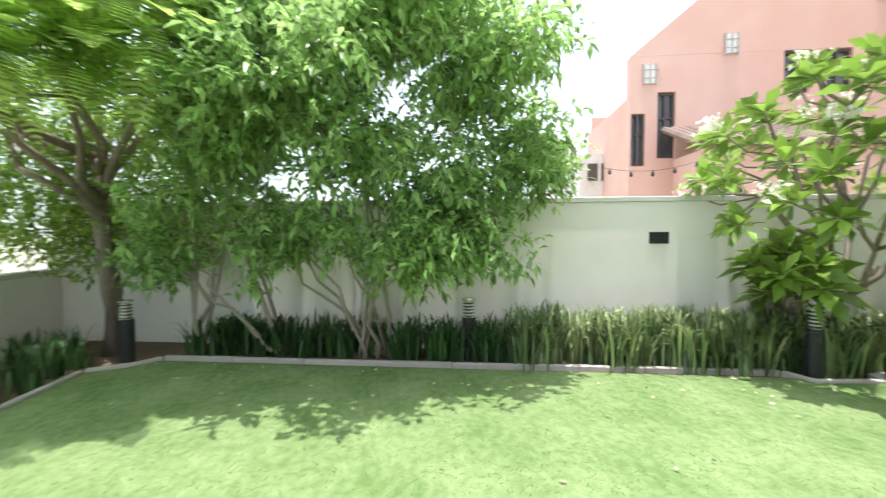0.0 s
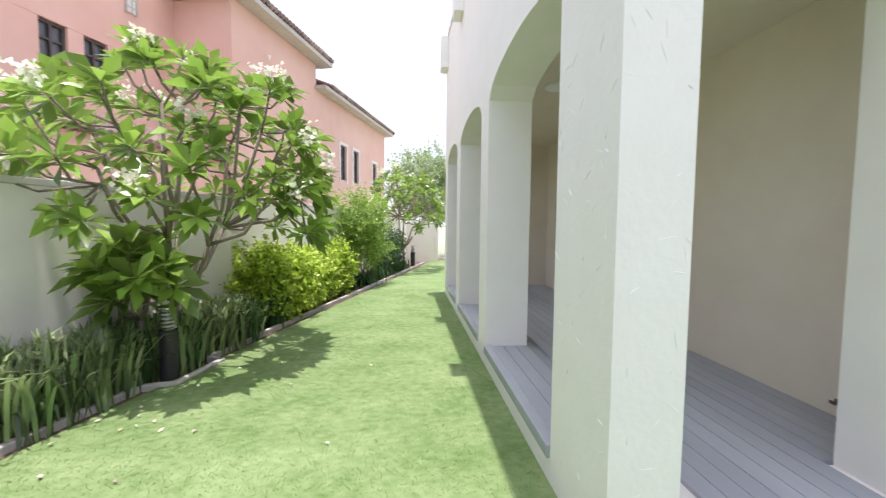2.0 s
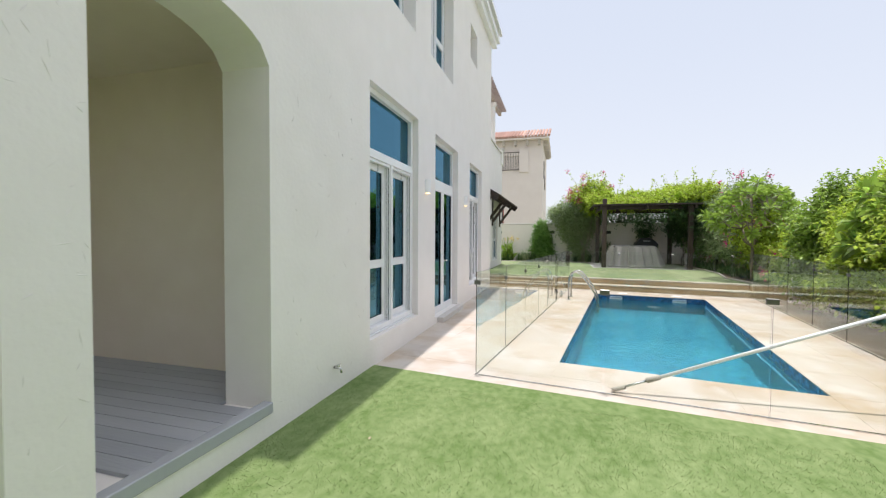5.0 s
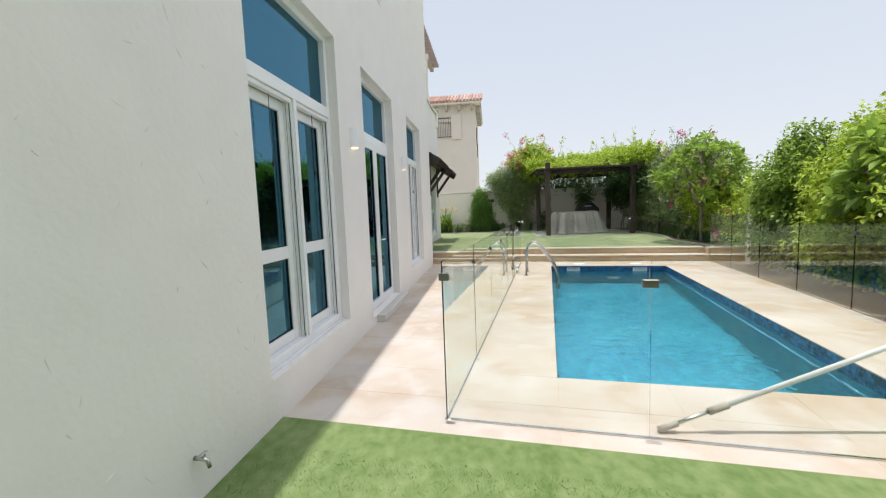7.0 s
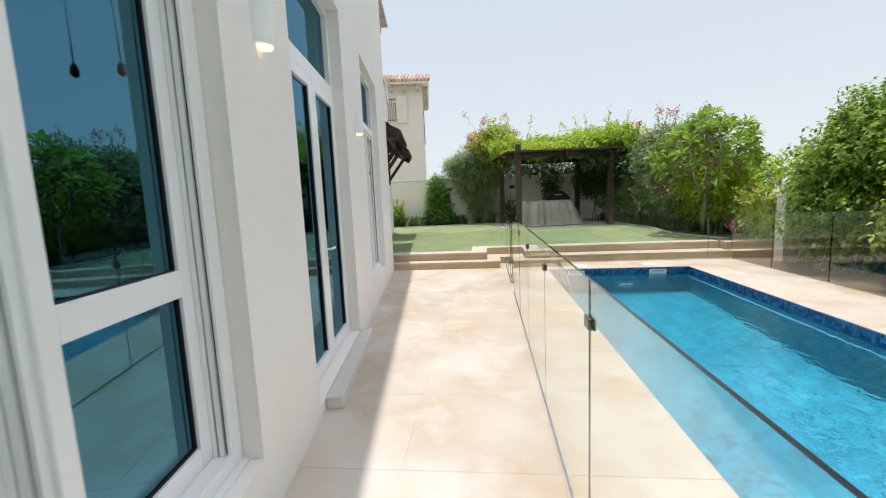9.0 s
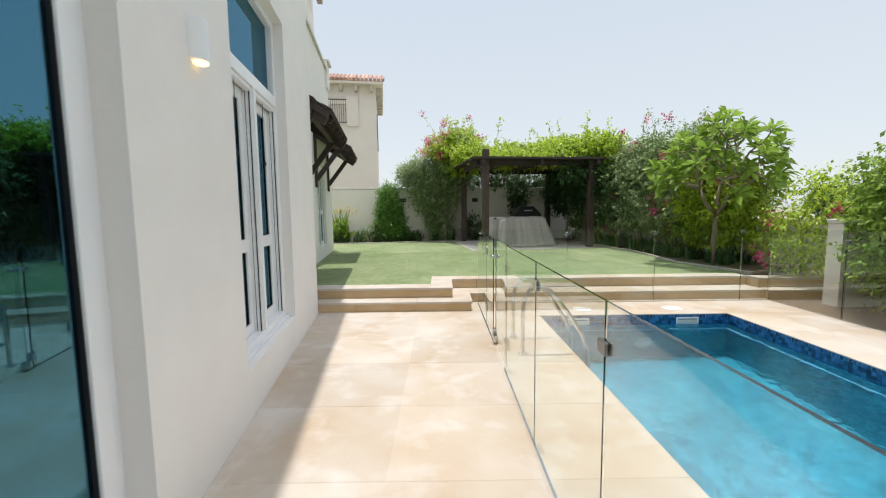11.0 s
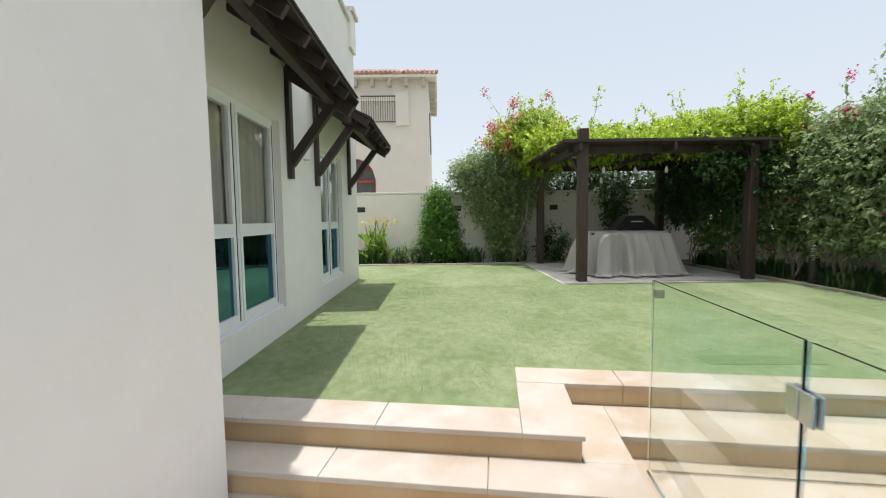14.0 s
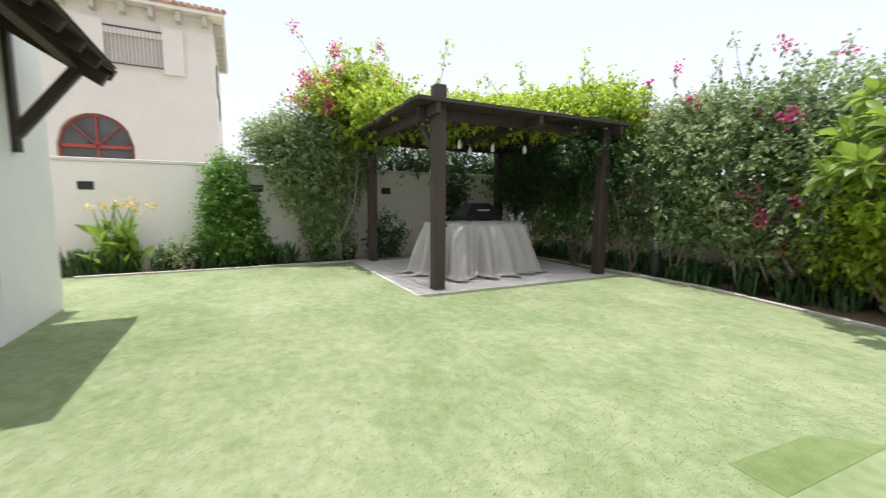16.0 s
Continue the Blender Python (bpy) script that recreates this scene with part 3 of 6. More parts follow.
window_unit("window_6", "square white framed window with beige curtains under the awning", RX, SOUTH - 0.62, SOUTH - 2.44, 0.60, 2.70, 0, 1.50, 0.08, clear=True)
window_unit("window_7", "square white framed window with beige curtains under the awning", RX, SOUTH - 3.96, SOUTH - 5.34, 0.60, 2.70, 0, 1.50, 0.08, clear=True)


def curtain(y_lo, y_hi, z0, z1, x):
    th = thing("curtain", "beige fabric curtain hanging behind the window", "curtain", "curtains behind the windows")
    bm = bmesh.new()
    n = 60
    rows = []
    for i in range(n + 1):
        y = y_lo + (y_hi - y_lo) * i / n
        d = 0.035 * math.sin(i * 1.25) + 0.015 * math.sin(i * 0.37)
        rows.append((bm.verts.new((x + d, y, z0)), bm.verts.new((x + d, y, z1))))
    for a, b in zip(rows, rows[1:]):
        bm.faces.new((a[0], b[0], b[1], a[1]))
    part("drape", bm, CURTAIN, th, smooth=True)
    bm = tube(bmesh.new(), [(x, y_lo - 0.05, z1 + 0.015), (x, y_hi + 0.05, z1 + 0.015)], 0.012, 8)
    part("rail", bm, WHITE, th)


for y0, y1 in ((SOUTH - 2.44, SOUTH - 0.62), (SOUTH - 5.34, SOUTH - 3.96)):
    curtain(y0 + 0.02, y1 - 0.02, 1.45, 2.66, RX + 0.17)

# door step
step = thing("door_step", "white painted threshold slab below the garden door", "step", kind="structure")
part("slab", bevelled(boxes((FX - 0.13, FX - 0.003, -5.84, -4.22, 0.0, 0.10)), 0.006), COPING, step)


LAMP_ON = mat("warm_lamp_lens", (0.9, 0.8, 0.6), None, 8, 0.4)
LAMP_ON.node_tree.nodes["Principled BSDF"].inputs["Emission Color"].default_value = (1.0, 0.72, 0.36, 1)
LAMP_ON.node_tree.nodes["Principled BSDF"].inputs["Emission Strength"].default_value = 1.3


def wall_lamp(at, lit=True):
    th = thing("wall_lamp", "white half-round wall lamp on the rendered wall", "lamp", "wall lamps", at=at)
    bm = bmesh.new()
    n = 12
    prof = [[(-0.075 * math.sin(math.pi * k / n), 0.075 * math.cos(math.pi * k / n), z) for k in range(n + 1)] for z in (-0.11, 0.11)]
    v = [[bm.verts.new(p) for p in r] for r in prof]
    for k in range(n):
        bm.faces.new((v[0][k], v[0][k + 1], v[1][k + 1], v[1][k]))
    bm.faces.new(v[0][::-1])
    bm.faces.new(v[1])
    bm.faces.new((v[0][0], v[1][0], v[1][n], v[0][n]))
    part("shade", bm, WHITE, th)
    part("lens", lathe(bmesh.new(), [(0.04, -0.125), (0.042, -0.112)], 14, (-0.03, 0, 0)), LAMP_ON if lit else LENS, th)


wall_lamp((FX, -3.56, 2.47))
wall_lamp((FX, -6.45, 2.47))
wall_lamp((RX, -13.42, 2.5), False)

# tap on the wall
tap = thing("garden_tap", "small chrome garden tap on the white wall", "tap", at=(FX, -0.58, 0.27))
part("body", tube(bmesh.new(), [(0.0, 0, 0), (-0.05, 0, 0), (-0.075, 0, -0.01), (-0.085, 0, -0.05)], [0.014, 0.014, 0.013, 0.011], 10), STEEL, tap, smooth=True)
part("lever", bevelled(boxes((-0.062, -0.038, -0.03, 0.03, 0.02, 0.03)), 0.003), STEEL, tap)
part("flange", lathe(bmesh.new(), [(0.014, 0.006), (0.014, 0.02)], 10, (-0.05, 0, 0)), STEEL, tap)

# arcade deck
deck = thing("arcade_floor", "grey composite plank deck inside the arcade", "deck", kind="structure")
part("subfloor", boxes((2.3, 9.05, -0.25, 1.5, -0.3, 0.199)), DECKTRIM, deck)
plank = None
for i in range(17):
    y = -0.24 + i * 0.136
    x0 = 1.84 if 0.36 < y < 1.5 else 2.23
    bm = prism(bmesh.new(), [(x0, y), (9.04, y), (9.04, y + 0.131), (x0, y + 0.131)], 0.2, 0.236, 0.003) if y + 0.131 < 1.52 else None
    if bm:
        part("plank", bm, DECK, deck)
for x0, x1 in ((2.48, 4.58), (5.02, 6.95), (7.34, 9.02)):
    for k in range(3):
        y = 1.525 + k * 0.136
        part("plank", prism(bmesh.new(), [(x0 + 0.004, y), (x1 - 0.004, y), (x1 - 0.004, y + 0.131), (x0 + 0.004, y + 0.131)], 0.2105, 0.238, 0.003), DECK, deck)
    part("nosing", bevelled(boxes((x0 + 0.004, x1 - 0.004, 1.934, 2.022, 0.165, 0.252)), 0.005), DECKTRIM, deck)
part("nosing", bevelled(boxes((FX - 0.022, FX + 0.07, 0.369, 1.651, 0.195, 0.282)), 0.006), DECKTRIM, deck)
box_label = thing("ceiling_light", "round recessed ceiling light in the arcade", "ceiling light", at=(5.2, 1.0, 3.35))
part("ring", lathe(bmesh.new(), [(0.16, -0.025), (0.17, -0.012), (0.17, -0.001)], 24), WHITE, box_label)

# ---- awnings over the set-back windows ----
def awning(y_hi, y_lo, braces):
    th = thing("timber_awning", "dark timber bracketed awning with a shingled roof over the windows", "awning", "awnings over the windows", at=(RX, 0, 0))
    x_out, z_in, z_out = 1.52 - RX, 3.42, 2.90
    for y in braces:
        bm = bmesh.new()
        box(bm, -0.055, -0.002, y - 0.05, y + 0.05, 2.08, 3.36)
        part("wall_post", bm, WOOD, th)
        bm = beam(bmesh.new(), (-0.03, y, 2.25), (x_out + 0.26, y, 2.93), 0.09, 0.10)
        part("brace", bm, WOOD, th)
        bm = beam(bmesh.new(), (-0.005, y, z_in - 0.10), (x_out + 0.04, y, z_out - 0.05), 0.08, 0.14)
        part("rafter", bm, WOOD, th)
    part("front_beam", beam(bmesh.new(), (x_out + 0.27, y_lo, 2.99), (x_out + 0.27, y_hi, 2.99), 0.09, 0.12), WOOD, th)
    n = int((y_hi - y_lo) / 0.42)
    for i in range(n + 1):
        y = y_lo + 0.06 + (y_hi - y_lo - 0.12) * i / n
        part("joist", beam(bmesh.new(), (-0.004, y, z_in), (x_out, y, z_out + 0.02), 0.05, 0.10), WOOD, th)
    part("boarding", beam(bmesh.new(), (-0.004, (y_lo + y_hi) / 2, z_in + 0.065), (x_out - 0.03, (y_lo + y_hi) / 2, z_out + 0.083), y_hi - y_lo, 0.018), WOOD, th)
    rows, cols = 6, int((y_hi - y_lo) / 0.22)
    for r in range(rows):
        for c in range(cols):
            f0, f1 = r / rows, min(1.0, (r + 1.35) / rows)
            y = y_lo + (c + 0.5 + 0.5 * (r % 2)) * (y_hi - y_lo) / (cols + 0.5)
            z = lambda f: z_in + 0.085 + (z_out - z_in) * f
            part("shingle", beam(bmesh.new(), ((x_out - 0.05) * f0 - 0.004, y, z(f0)), ((x_out - 0.05) * f1, y, z(f1) + 0.014), 0.2 + random.uniform(-0.01, 0.01), 0.014), WOOD, th)


awning(-10.16, -12.95, (-10.3, -12.84))
awning(-13.7, -16.2, (-13.9, -16.02))


PALEWOOD = mat("pale_wood", (0.42, 0.33, 0.29), (0.36, 0.28, 0.25), 5, 0.7)


def balcony():
    """Upper terrace of the set-back part, with a light pergola on a column."""
    th = thing("balcony", "white rendered upper terrace parapet with a slatted pergola", "balcony")
    part("parapet", boxes((RX + 0.004, RX + 0.22, -16.8, SOUTH - 0.01, 5.054, 5.55), (RX - 0.06, RX + 0.3, -16.86, -16.4, 5.054, 5.75)), RENDER, th)
    part("coping", boxes((RX - 0.05, RX + 0.27, -16.39, SOUTH - 0.01, 5.553, 5.62), (RX - 0.12, RX + 0.36, -16.92, -16.394, 5.754, 5.83)), COPING, th)
    part("column", lathe(bmesh.new(), [(0.13, 5.62), (0.13, 5.75), (0.10, 5.8), (0.10, 7.2), (0.14, 7.25), (0.14, 7.4)], 16, (RX + 0.1, -11.4, 0)), RENDER, th)
    part("column", lathe(bmesh.new(), [(0.13, 5.62), (0.13, 5.75), (0.10, 5.8), (0.10, 7.2), (0.14, 7.25), (0.14, 7.4)], 16, (RX + 0.1, -14.6, 0)), RENDER, th)
    part("beam", boxes((RX + 0.02, RX + 0.16, -16.6, SOUTH - 0.8, 7.404, 7.58)), PALEWOOD, th)
    for i in range(20):
        y = -11.1 - i * 0.29
        part("slat", boxes((RX - 0.2, RX + 1.6, y - 0.025, y + 0.025, 7.584, 7.70)), PALEWOOD, th)


balcony()

# ---- boundary walls ----
def straight_wall(name, a, b, z0, z1, thick, label, cap=0.07):
    a, b = Vector((*a, 0)), Vector((*b, 0))
    d = b - a
    th = thing(name, label, "wall", kind="structure", at=a, turn=math.degrees(math.atan2(d.y, d.x)))
    part("wall_body", boxes((0, d.length, 0, thick, z0, z1 - cap)), BWALL, th)
    part("coping", bevelled(boxes((-0.02, d.length + 0.02, min(0, thick) - 0.016, max(0, thick) + 0.016, z1 - cap + 0.002, z1)), 0.008), COPING, th)
    return th


NA, NB = north_xy(-6.9, 7.09), north_xy(16.6, 7.09)
straight_wall("wall_boundary_north", NA, NB, -0.4, 2.0, 0.2, "cream rendered boundary wall with a pale coping")
straight_wall("wall_boundary_west", (-4.75, 9.0), (-4.75, -0.2), -0.4, 1.05, -0.2, "low cream rendered boundary wall")
straight_wall("wall_boundary_south", (-8.0, -20.25), (6.0, -20.25), -0.4, 2.40, -0.2, "cream rendered boundary wall behind the lawn")
straight_wall("wall_boundary_pool", (-7.55, -20.25), (-7.75, -9.2), -0.4, 1.25, 0.2, "cream rendered garden wall behind the shrubs")
straight_wall("wall_boundary_pool_end", (-8.0, -9.15), (-6.1, -9.4), -0.4, 1.32, 0.25, "cream rendered wall stub beside the pool deck")
straight_wall("wall_boundary_far_west", (-8.0, -9.1), (-5.0, -0.3), -0.4, 1.1, 0.2, "low cream garden wall behind the hedge")
straight_wall("wall_boundary_east", (17.0, 3.4), (17.0, 1.62), -0.4, 1.65, 0.2, "short cream wall beside the side gate")


def wall_light(m, group):
    th = thing("brick_light", "black louvred recessed wall light on the boundary wall", "wall light", group)
    th.matrix_world = m
    part("housing", boxes((-0.12, 0.12, -0.011, 0.01, 0.062, 0.075), (-0.12, 0.12, -0.011, 0.01, -0.075, -0.062), (-0.12, -0.107, -0.011, 0.01, -0.062, 0.062), (0.107, 0.12, -0.011, 0.01, -0.062, 0.062)), BLACK, th)
    part("back", boxes((-0.107, 0.107, -0.006, 0.006, -0.062, 0.062)), BLACK, th)
    for k in range(3):
        part("louvre", boxes((-0.105, 0.105, -0.0105, -0.007, -0.045 + 0.035 * k, -0.03 + 0.035 * k)), BLACK, th)


na = math.degrees(math.atan2(NE[1], NE[0]))
for along in (1.69, 7.6):
    x, y = north_xy(along, 7.09)
    wall_light(pose(x, y, 1.47, 0, 0, na), "boundary wall lights")
for x, z in ((2.88, 1.89), (0.0, 1.9), (-2.9, 1.9)):
    wall_light(pose(x, -20.25, z, 0, 0, 180), "boundary wall lights")

# side gate
gate = thing("side_gate", "white painted metal bar gate at the end of the side passage", "gate", at=(16.9, 0.9, 0.012))
part("frame", boxes((-0.03, 0.03, -0.75, 0.72, 0.15, 0.2), (-0.03, 0.03, -0.75, -0.7, 0.0, 0.15), (-0.03, 0.03, 0.67, 0.72, 0.0, 0.15), (-0.03, 0.03, -0.75, 0.72, 1.45, 1.5), (-0.03, 0.03, -0.75, -0.7, 0.2, 1.45), (-0.03, 0.03, 0.67, 0.72, 0.2, 1.45)), WHITE, gate)
for i in range(11):
    part("bar", tube(bmesh.new(), [(0, -0.64 + i * 0.124, 0.2), (0, -0.64 + i * 0.124, 1.45)], 0.011, 6), WHITE, gate)

# ---- kerbs ----
def kerb_run(name, pts, z, w=0.065, h=0.045, group="bed kerbs"):
    """A concrete edging along a line, cast in lengths."""
    th = thing(name, "weathered concrete edging between turf and planting bed", "kerb", kind="structure")
    for (ax, ay), (bx, by) in zip(pts, pts[1:]):
        d = Vector((bx - ax, by - ay))
        n = max(1, round(d.length / 0.9))
        ang = math.degrees(math.atan2(d.y, d.x))
        for i in range(n):
            m = pose(ax + d.x * i / n, ay + d.y * i / n, z, 0, 0, ang + random.uniform(-0.5, 0.5))
            bm = box(bmesh.new(), 0.004, d.length / n - 0.004, 0, w, -0.1, h + random.uniform(-0.004, 0.004), m)
            part("kerb_stone", bevelled(bm, 0.008), KERB, th)


def on_kerb(x):
    return (x, 6.52 - 0.2645 * x)


kerb_run("kerb_north", [(-3.55, 3.0), (-3.37, 6.78), (-2.99, 6.92), (-2.74, 7.17), on_kerb(4.15), (4.22, 5.12), (4.95, 4.98), on_kerb(5.05), on_kerb(16.6)], 0.0)
kerb_run("kerb_south", [(2.9, -19.32), (-1.8, -19.4), (-1.84, -19.55), (-6.1, -19.5), (-6.15, -14.4), (-5.65, -12.1), (tx2 - 0.2, ty2 + 0.1)][::-1], UP)
kerb_run("kerb_west", [(-3.9, -0.72), (-3.55, 3.0)], 0.0)

# broken plaster at the foot of the arcade wall
chip = thing("plaster_damage", "patch of broken plaster low on the arcade wall", "damage", kind="structure")
for k in range(7):
    x, z = 2.66 + random.uniform(-0.1, 0.1), 0.33 + random.uniform(-0.02, 0.02)
    part("chip", boxes((x, x + random.uniform(0.02, 0.06), -0.2495, -0.243, z, z + random.uniform(0.01, 0.03))), SOIL, chip)


def plaster_ridges(name, place, u0, u1, z0, z1, count, parent, seed):
    """Short raised trowel marks on the render."""
    rng = np.random.default_rng(seed)
    v, f = [], []
    for k in range(count):
        u, z = rng.uniform(u0, u1), rng.uniform(z0, z1)
        a, l = rng.uniform(0, math.pi), rng.uniform(0.015, 0.055)
        du, dz, w = math.cos(a) * l, math.sin(a) * l, rng.uniform(0.0012, 0.003)
        nu, nz = -math.sin(a) * w, math.cos(a) * w
        o = len(v)
        v += [place(u - du, 0, z - dz), place(u + nu, 0, z + nz), place(u + du, 0, z + dz), place(u - nu, 0, z - nz), place(u, -rng.uniform(0.002, 0.005), z)]
        f += [(o, o + 1, o + 4), (o + 1, o + 2, o + 4), (o + 2, o + 3, o + 4), (o + 3, o, o + 4)]
    me = bpy.data.meshes.new(name)
    me.from_pydata([tuple(p) for p in v], [], f)
    tagged(mesh_part(name, me, RENDER, parent), "raised trowel marks in the render", kind="stuff")


plaster_ridges("trowel_mark", lambda u, t, z: (FX + t, 2.0 - u, z), 0.02, 0.33, 0.05, 4.0, 45, bpy.data.objects["wall_west"], 401)
plaster_ridges("trowel_mark", lambda u, t, z: (FX + t, 2.0 - u, z), 1.66, 3.35, 0.05, 3.5, 45, bpy.data.objects["wall_west"], 402)
plaster_ridges("trowel_mark", lambda u, t, z: (FX + u, 2.0 - t, z), 0.02, 0.68, 0.05, 4.0, 65, bpy.data.objects["wall_north"], 403)

# crumbs of plaster at the foot of the arcade corner
crumbs = thing("plaster_crumbs", "white crumbs of fallen plaster on the turf beside the wall", "debris", at=(0, 0, 0.012))
for x, y, r in ((1.70, 1.49, 0.022), (1.66, 1.70, 0.018), (1.71, 1.56, 0.009)):
    bm = bmesh.new()
    bmesh.ops.create_icosphere(bm, subdivisions=2, radius=r)
    for vert in bm.verts:
        vert.co *= 1 + 0.5 * noise.noise(vert.co * 60 + Vector((x, y, 0)) * 9)
        vert.co.z = max(0.0, vert.co.z * 0.7 + r * 0.4)
        vert.co += Vector((x, y, 0))
    part("crumb", bm, WHITE, crumbs)

# ---- pool, deck and steps ----
pool_thing = thing("swimming_pool", "rectangular swimming pool with blue mosaic lining", "pool", kind="structure")
pool_thing.matrix_world = POOL
XE, XW, YN, YS = -0.80, -3.50, -0.93, -8.10
WL = -0.13
bm = bmesh.new()
box(bm, XW, XE, YS, YN, -1.75, -1.65)
for r in ((XW - 0.12, XW, YS - 0.12, YN + 0.12, -1.75, -0.24), (XE, XE + 0.12, YS - 0.12, YN + 0.12, -1.75, -0.24), (XW, XE, YN, YN + 0.12, -1.75, -0.24), (XW, XE, YS - 0.12, YS, -1.75, -0.24)):
    box(bm, *r)
part("basin", bm, MOSAIC, pool_thing)


def mosaic_band(name, horizontal, a0, a1, at, face):
    """A band of small glass tiles round the water line."""
    bm = bmesh.new()
    n = int((a1 - a0) / 0.045)
    s = (a1 - a0) / n
    for i in range(n):
        for k in range(5):
            z = -0.235 + k * 0.0455
            u = a0 + i * s
            if horizontal:
                box(bm, u + 0.002, u + s - 0.002, min(at, at + face), max(at, at + face), z, z + 0.042)
            else:
                box(bm, min(at, at + face), max(at, at + face), u + 0.002, u + s - 0.002, z, z + 0.042)
    ob = part(name, bm, MOSAIC_BAND, pool_thing)
    tagged(ob, "small dark blue mosaic tiles at the water line", kind="stuff")


mosaic_band("mosaic_band", True, XW, XE, YS, -0.02)
mosaic_band("mosaic_band", True, XW, XE, YN, 0.02)
mosaic_band("mosaic_band", False, YS, YN, XW, -0.02)
mosaic_band("mosaic_band", False, YS, YN, XE, 0.02)
part("backing", boxes((XW - 0.12, XW - 0.022, YS - 0.12, YN + 0.12, -0.24, -0.03), (XE + 0.022, XE + 0.12, YS - 0.12, YN + 0.12, -0.24, -0.03), (XW - 0.022, XE + 0.022, YN + 0.022, YN + 0.12, -0.24, -0.03), (XW - 0.022, XE + 0.022, YS - 0.12, YS - 0.022, -0.24, -0.03)), KERB, pool_thing)
bm = bmesh.new()
n = 40
vs = [[bm.verts.new((XW - 0.015 + (XE - XW + 0.03) * i / n, YS - 0.015 + (YN - YS + 0.03) * j / n, WL)) for j in range(n + 1)] for i in range(n + 1)]
for i in range(n):
    for j in range(n):
        bm.faces.new((vs[i][j], vs[i + 1][j], vs[i + 1][j + 1], vs[i][j + 1]))
water = tagged(part("water", bm, WATER, None, smooth=True), "clear blue rippled pool water", "water", kind="structure")
water.matrix_world = POOL
water.visible_shadow = False
LEDGE = mat("pale_mosaic", (0.11, 0.34, 0.46), (0.16, 0.42, 0.54), 20, 0.3)
part("ledge_line", boxes((XW + 0.004, XE - 0.004, YS + 0.001, YS + 0.03, -0.48, -0.45), (XW + 0.001, XW + 0.03, YS + 0.031, YN - 0.004, -0.48, -0.45)), LEDGE, pool_thing, "pale tile line on the pool wall")
bm = lathe(bmesh.new(), [(0.15, 0.0), (0.15, 0.02), (0.11, 0.035), (0.03, 0.04)], 24)
bm.transform(pose(-2.3, YS + 0.001, -1.05, -90, 0, 0))
part("underwater_light", bm, WHITE, pool_thing, "round white underwater light")
for x in (-2.62, -1.05):
    th = thing("pool_skimmer", "white pool skimmer mouth in the tiled wall", "skimmer", "pool skimmers")
    th.matrix_world = POOL @ pose(x - 0.3, YS - 0.0, -0.12)
    part("frame", boxes((-0.16, 0.16, -0.005, 0.012, 0.05, 0.07), (-0.16, 0.16, -0.005, 0.012, -0.07, -0.05), (-0.16, -0.14, -0.005, 0.012, -0.05, 0.05), (0.14, 0.16, -0.005, 0.012, -0.05, 0.05)), WHITE, th)
    part("flap", boxes((-0.138, 0.138, -0.004, 0.006, -0.048, 0.035)), LENS, th)

deck_stone = thing("pool_deck", "beige sandstone slab paving round the pool and along the house", "paving", kind="structure")
CX = [-4.75, -4.1, -3.50, -2.6, -1.7, -0.80, 0.05, 0.95, 1.85, 2.75, 3.6]
CY = [0.19, -0.36, -0.93, -1.83, -2.73, -3.63, -4.53, -5.43, -6.33, -7.22, -8.10, -8.42, -9.03]
fx_n = (PC, -PS)               # the house face in pool axes: PC*x - PS*y <= FX - PX
for i in range(len(CX) - 1):
    for j in range(len(CY) - 1):
        x0, x1, y0, y1 = CX[i], CX[i + 1], CY[j + 1], CY[j]
        if x0 >= XW - 0.01 and x1 <= XE + 0.01 and y0 >= YS - 0.01 and y1 <= YN + 0.01:
            continue
        if j == len(CY) - 2 and x0 > 0.1:
            continue
        g = 0.0012
        poly = [(x0 + g, y0 + g), (x1 - g, y0 + g), (x1 - g, y1 - g), (x0 + g, y1 - g)]
        poly = clip_poly(poly, PC, -PS, FX - PX - 0.002)
        if len(poly) < 3:
            continue
        bm = prism(bmesh.new(), poly, -0.05, random.uniform(-0.0006, 0.0006), 0.001)
        slab = part("slab", bm, STONE, deck_stone)
deck_stone.matrix_world = POOL
part("bed", boxes((-4.8, XW - 0.02, -9.4, 0.18, -0.3, -0.0022), (XE + 0.02, 1.1, -9.4, 0.18, -0.3, -0.0022), (XW - 0.02, XE + 0.02, YN + 0.02, 0.18, -0.3, -0.0022), (XW - 0.02, XE + 0.02, -9.4, YS - 0.02, -0.3, -0.0022)), STONE, deck_stone)
part("bed", prism(bmesh.new(), clip_poly([(1.1, -9.4), (3.6, -9.4), (3.6, 0.18), (1.1, 0.18)], PC, -PS, FX - PX + 0.05), -0.3, -0.0024), STONE, deck_stone)

steps = thing("garden_steps", "two sandstone steps up to the raised lawn", "steps", kind="structure")
steps.matrix_world = POOL
rx_lim = RX - PX - 0.003


def step_slab(name, x0, x1, y0, y1, z0, z1, material):
    poly = clip_poly([(x0, y0), (x1, y0), (x1, y1), (x0, y1)], PC, -PS, rx_lim)
    if len(poly) > 2:
        part(name, prism(bmesh.new(), poly, z0, z1, 0.004), material, steps)


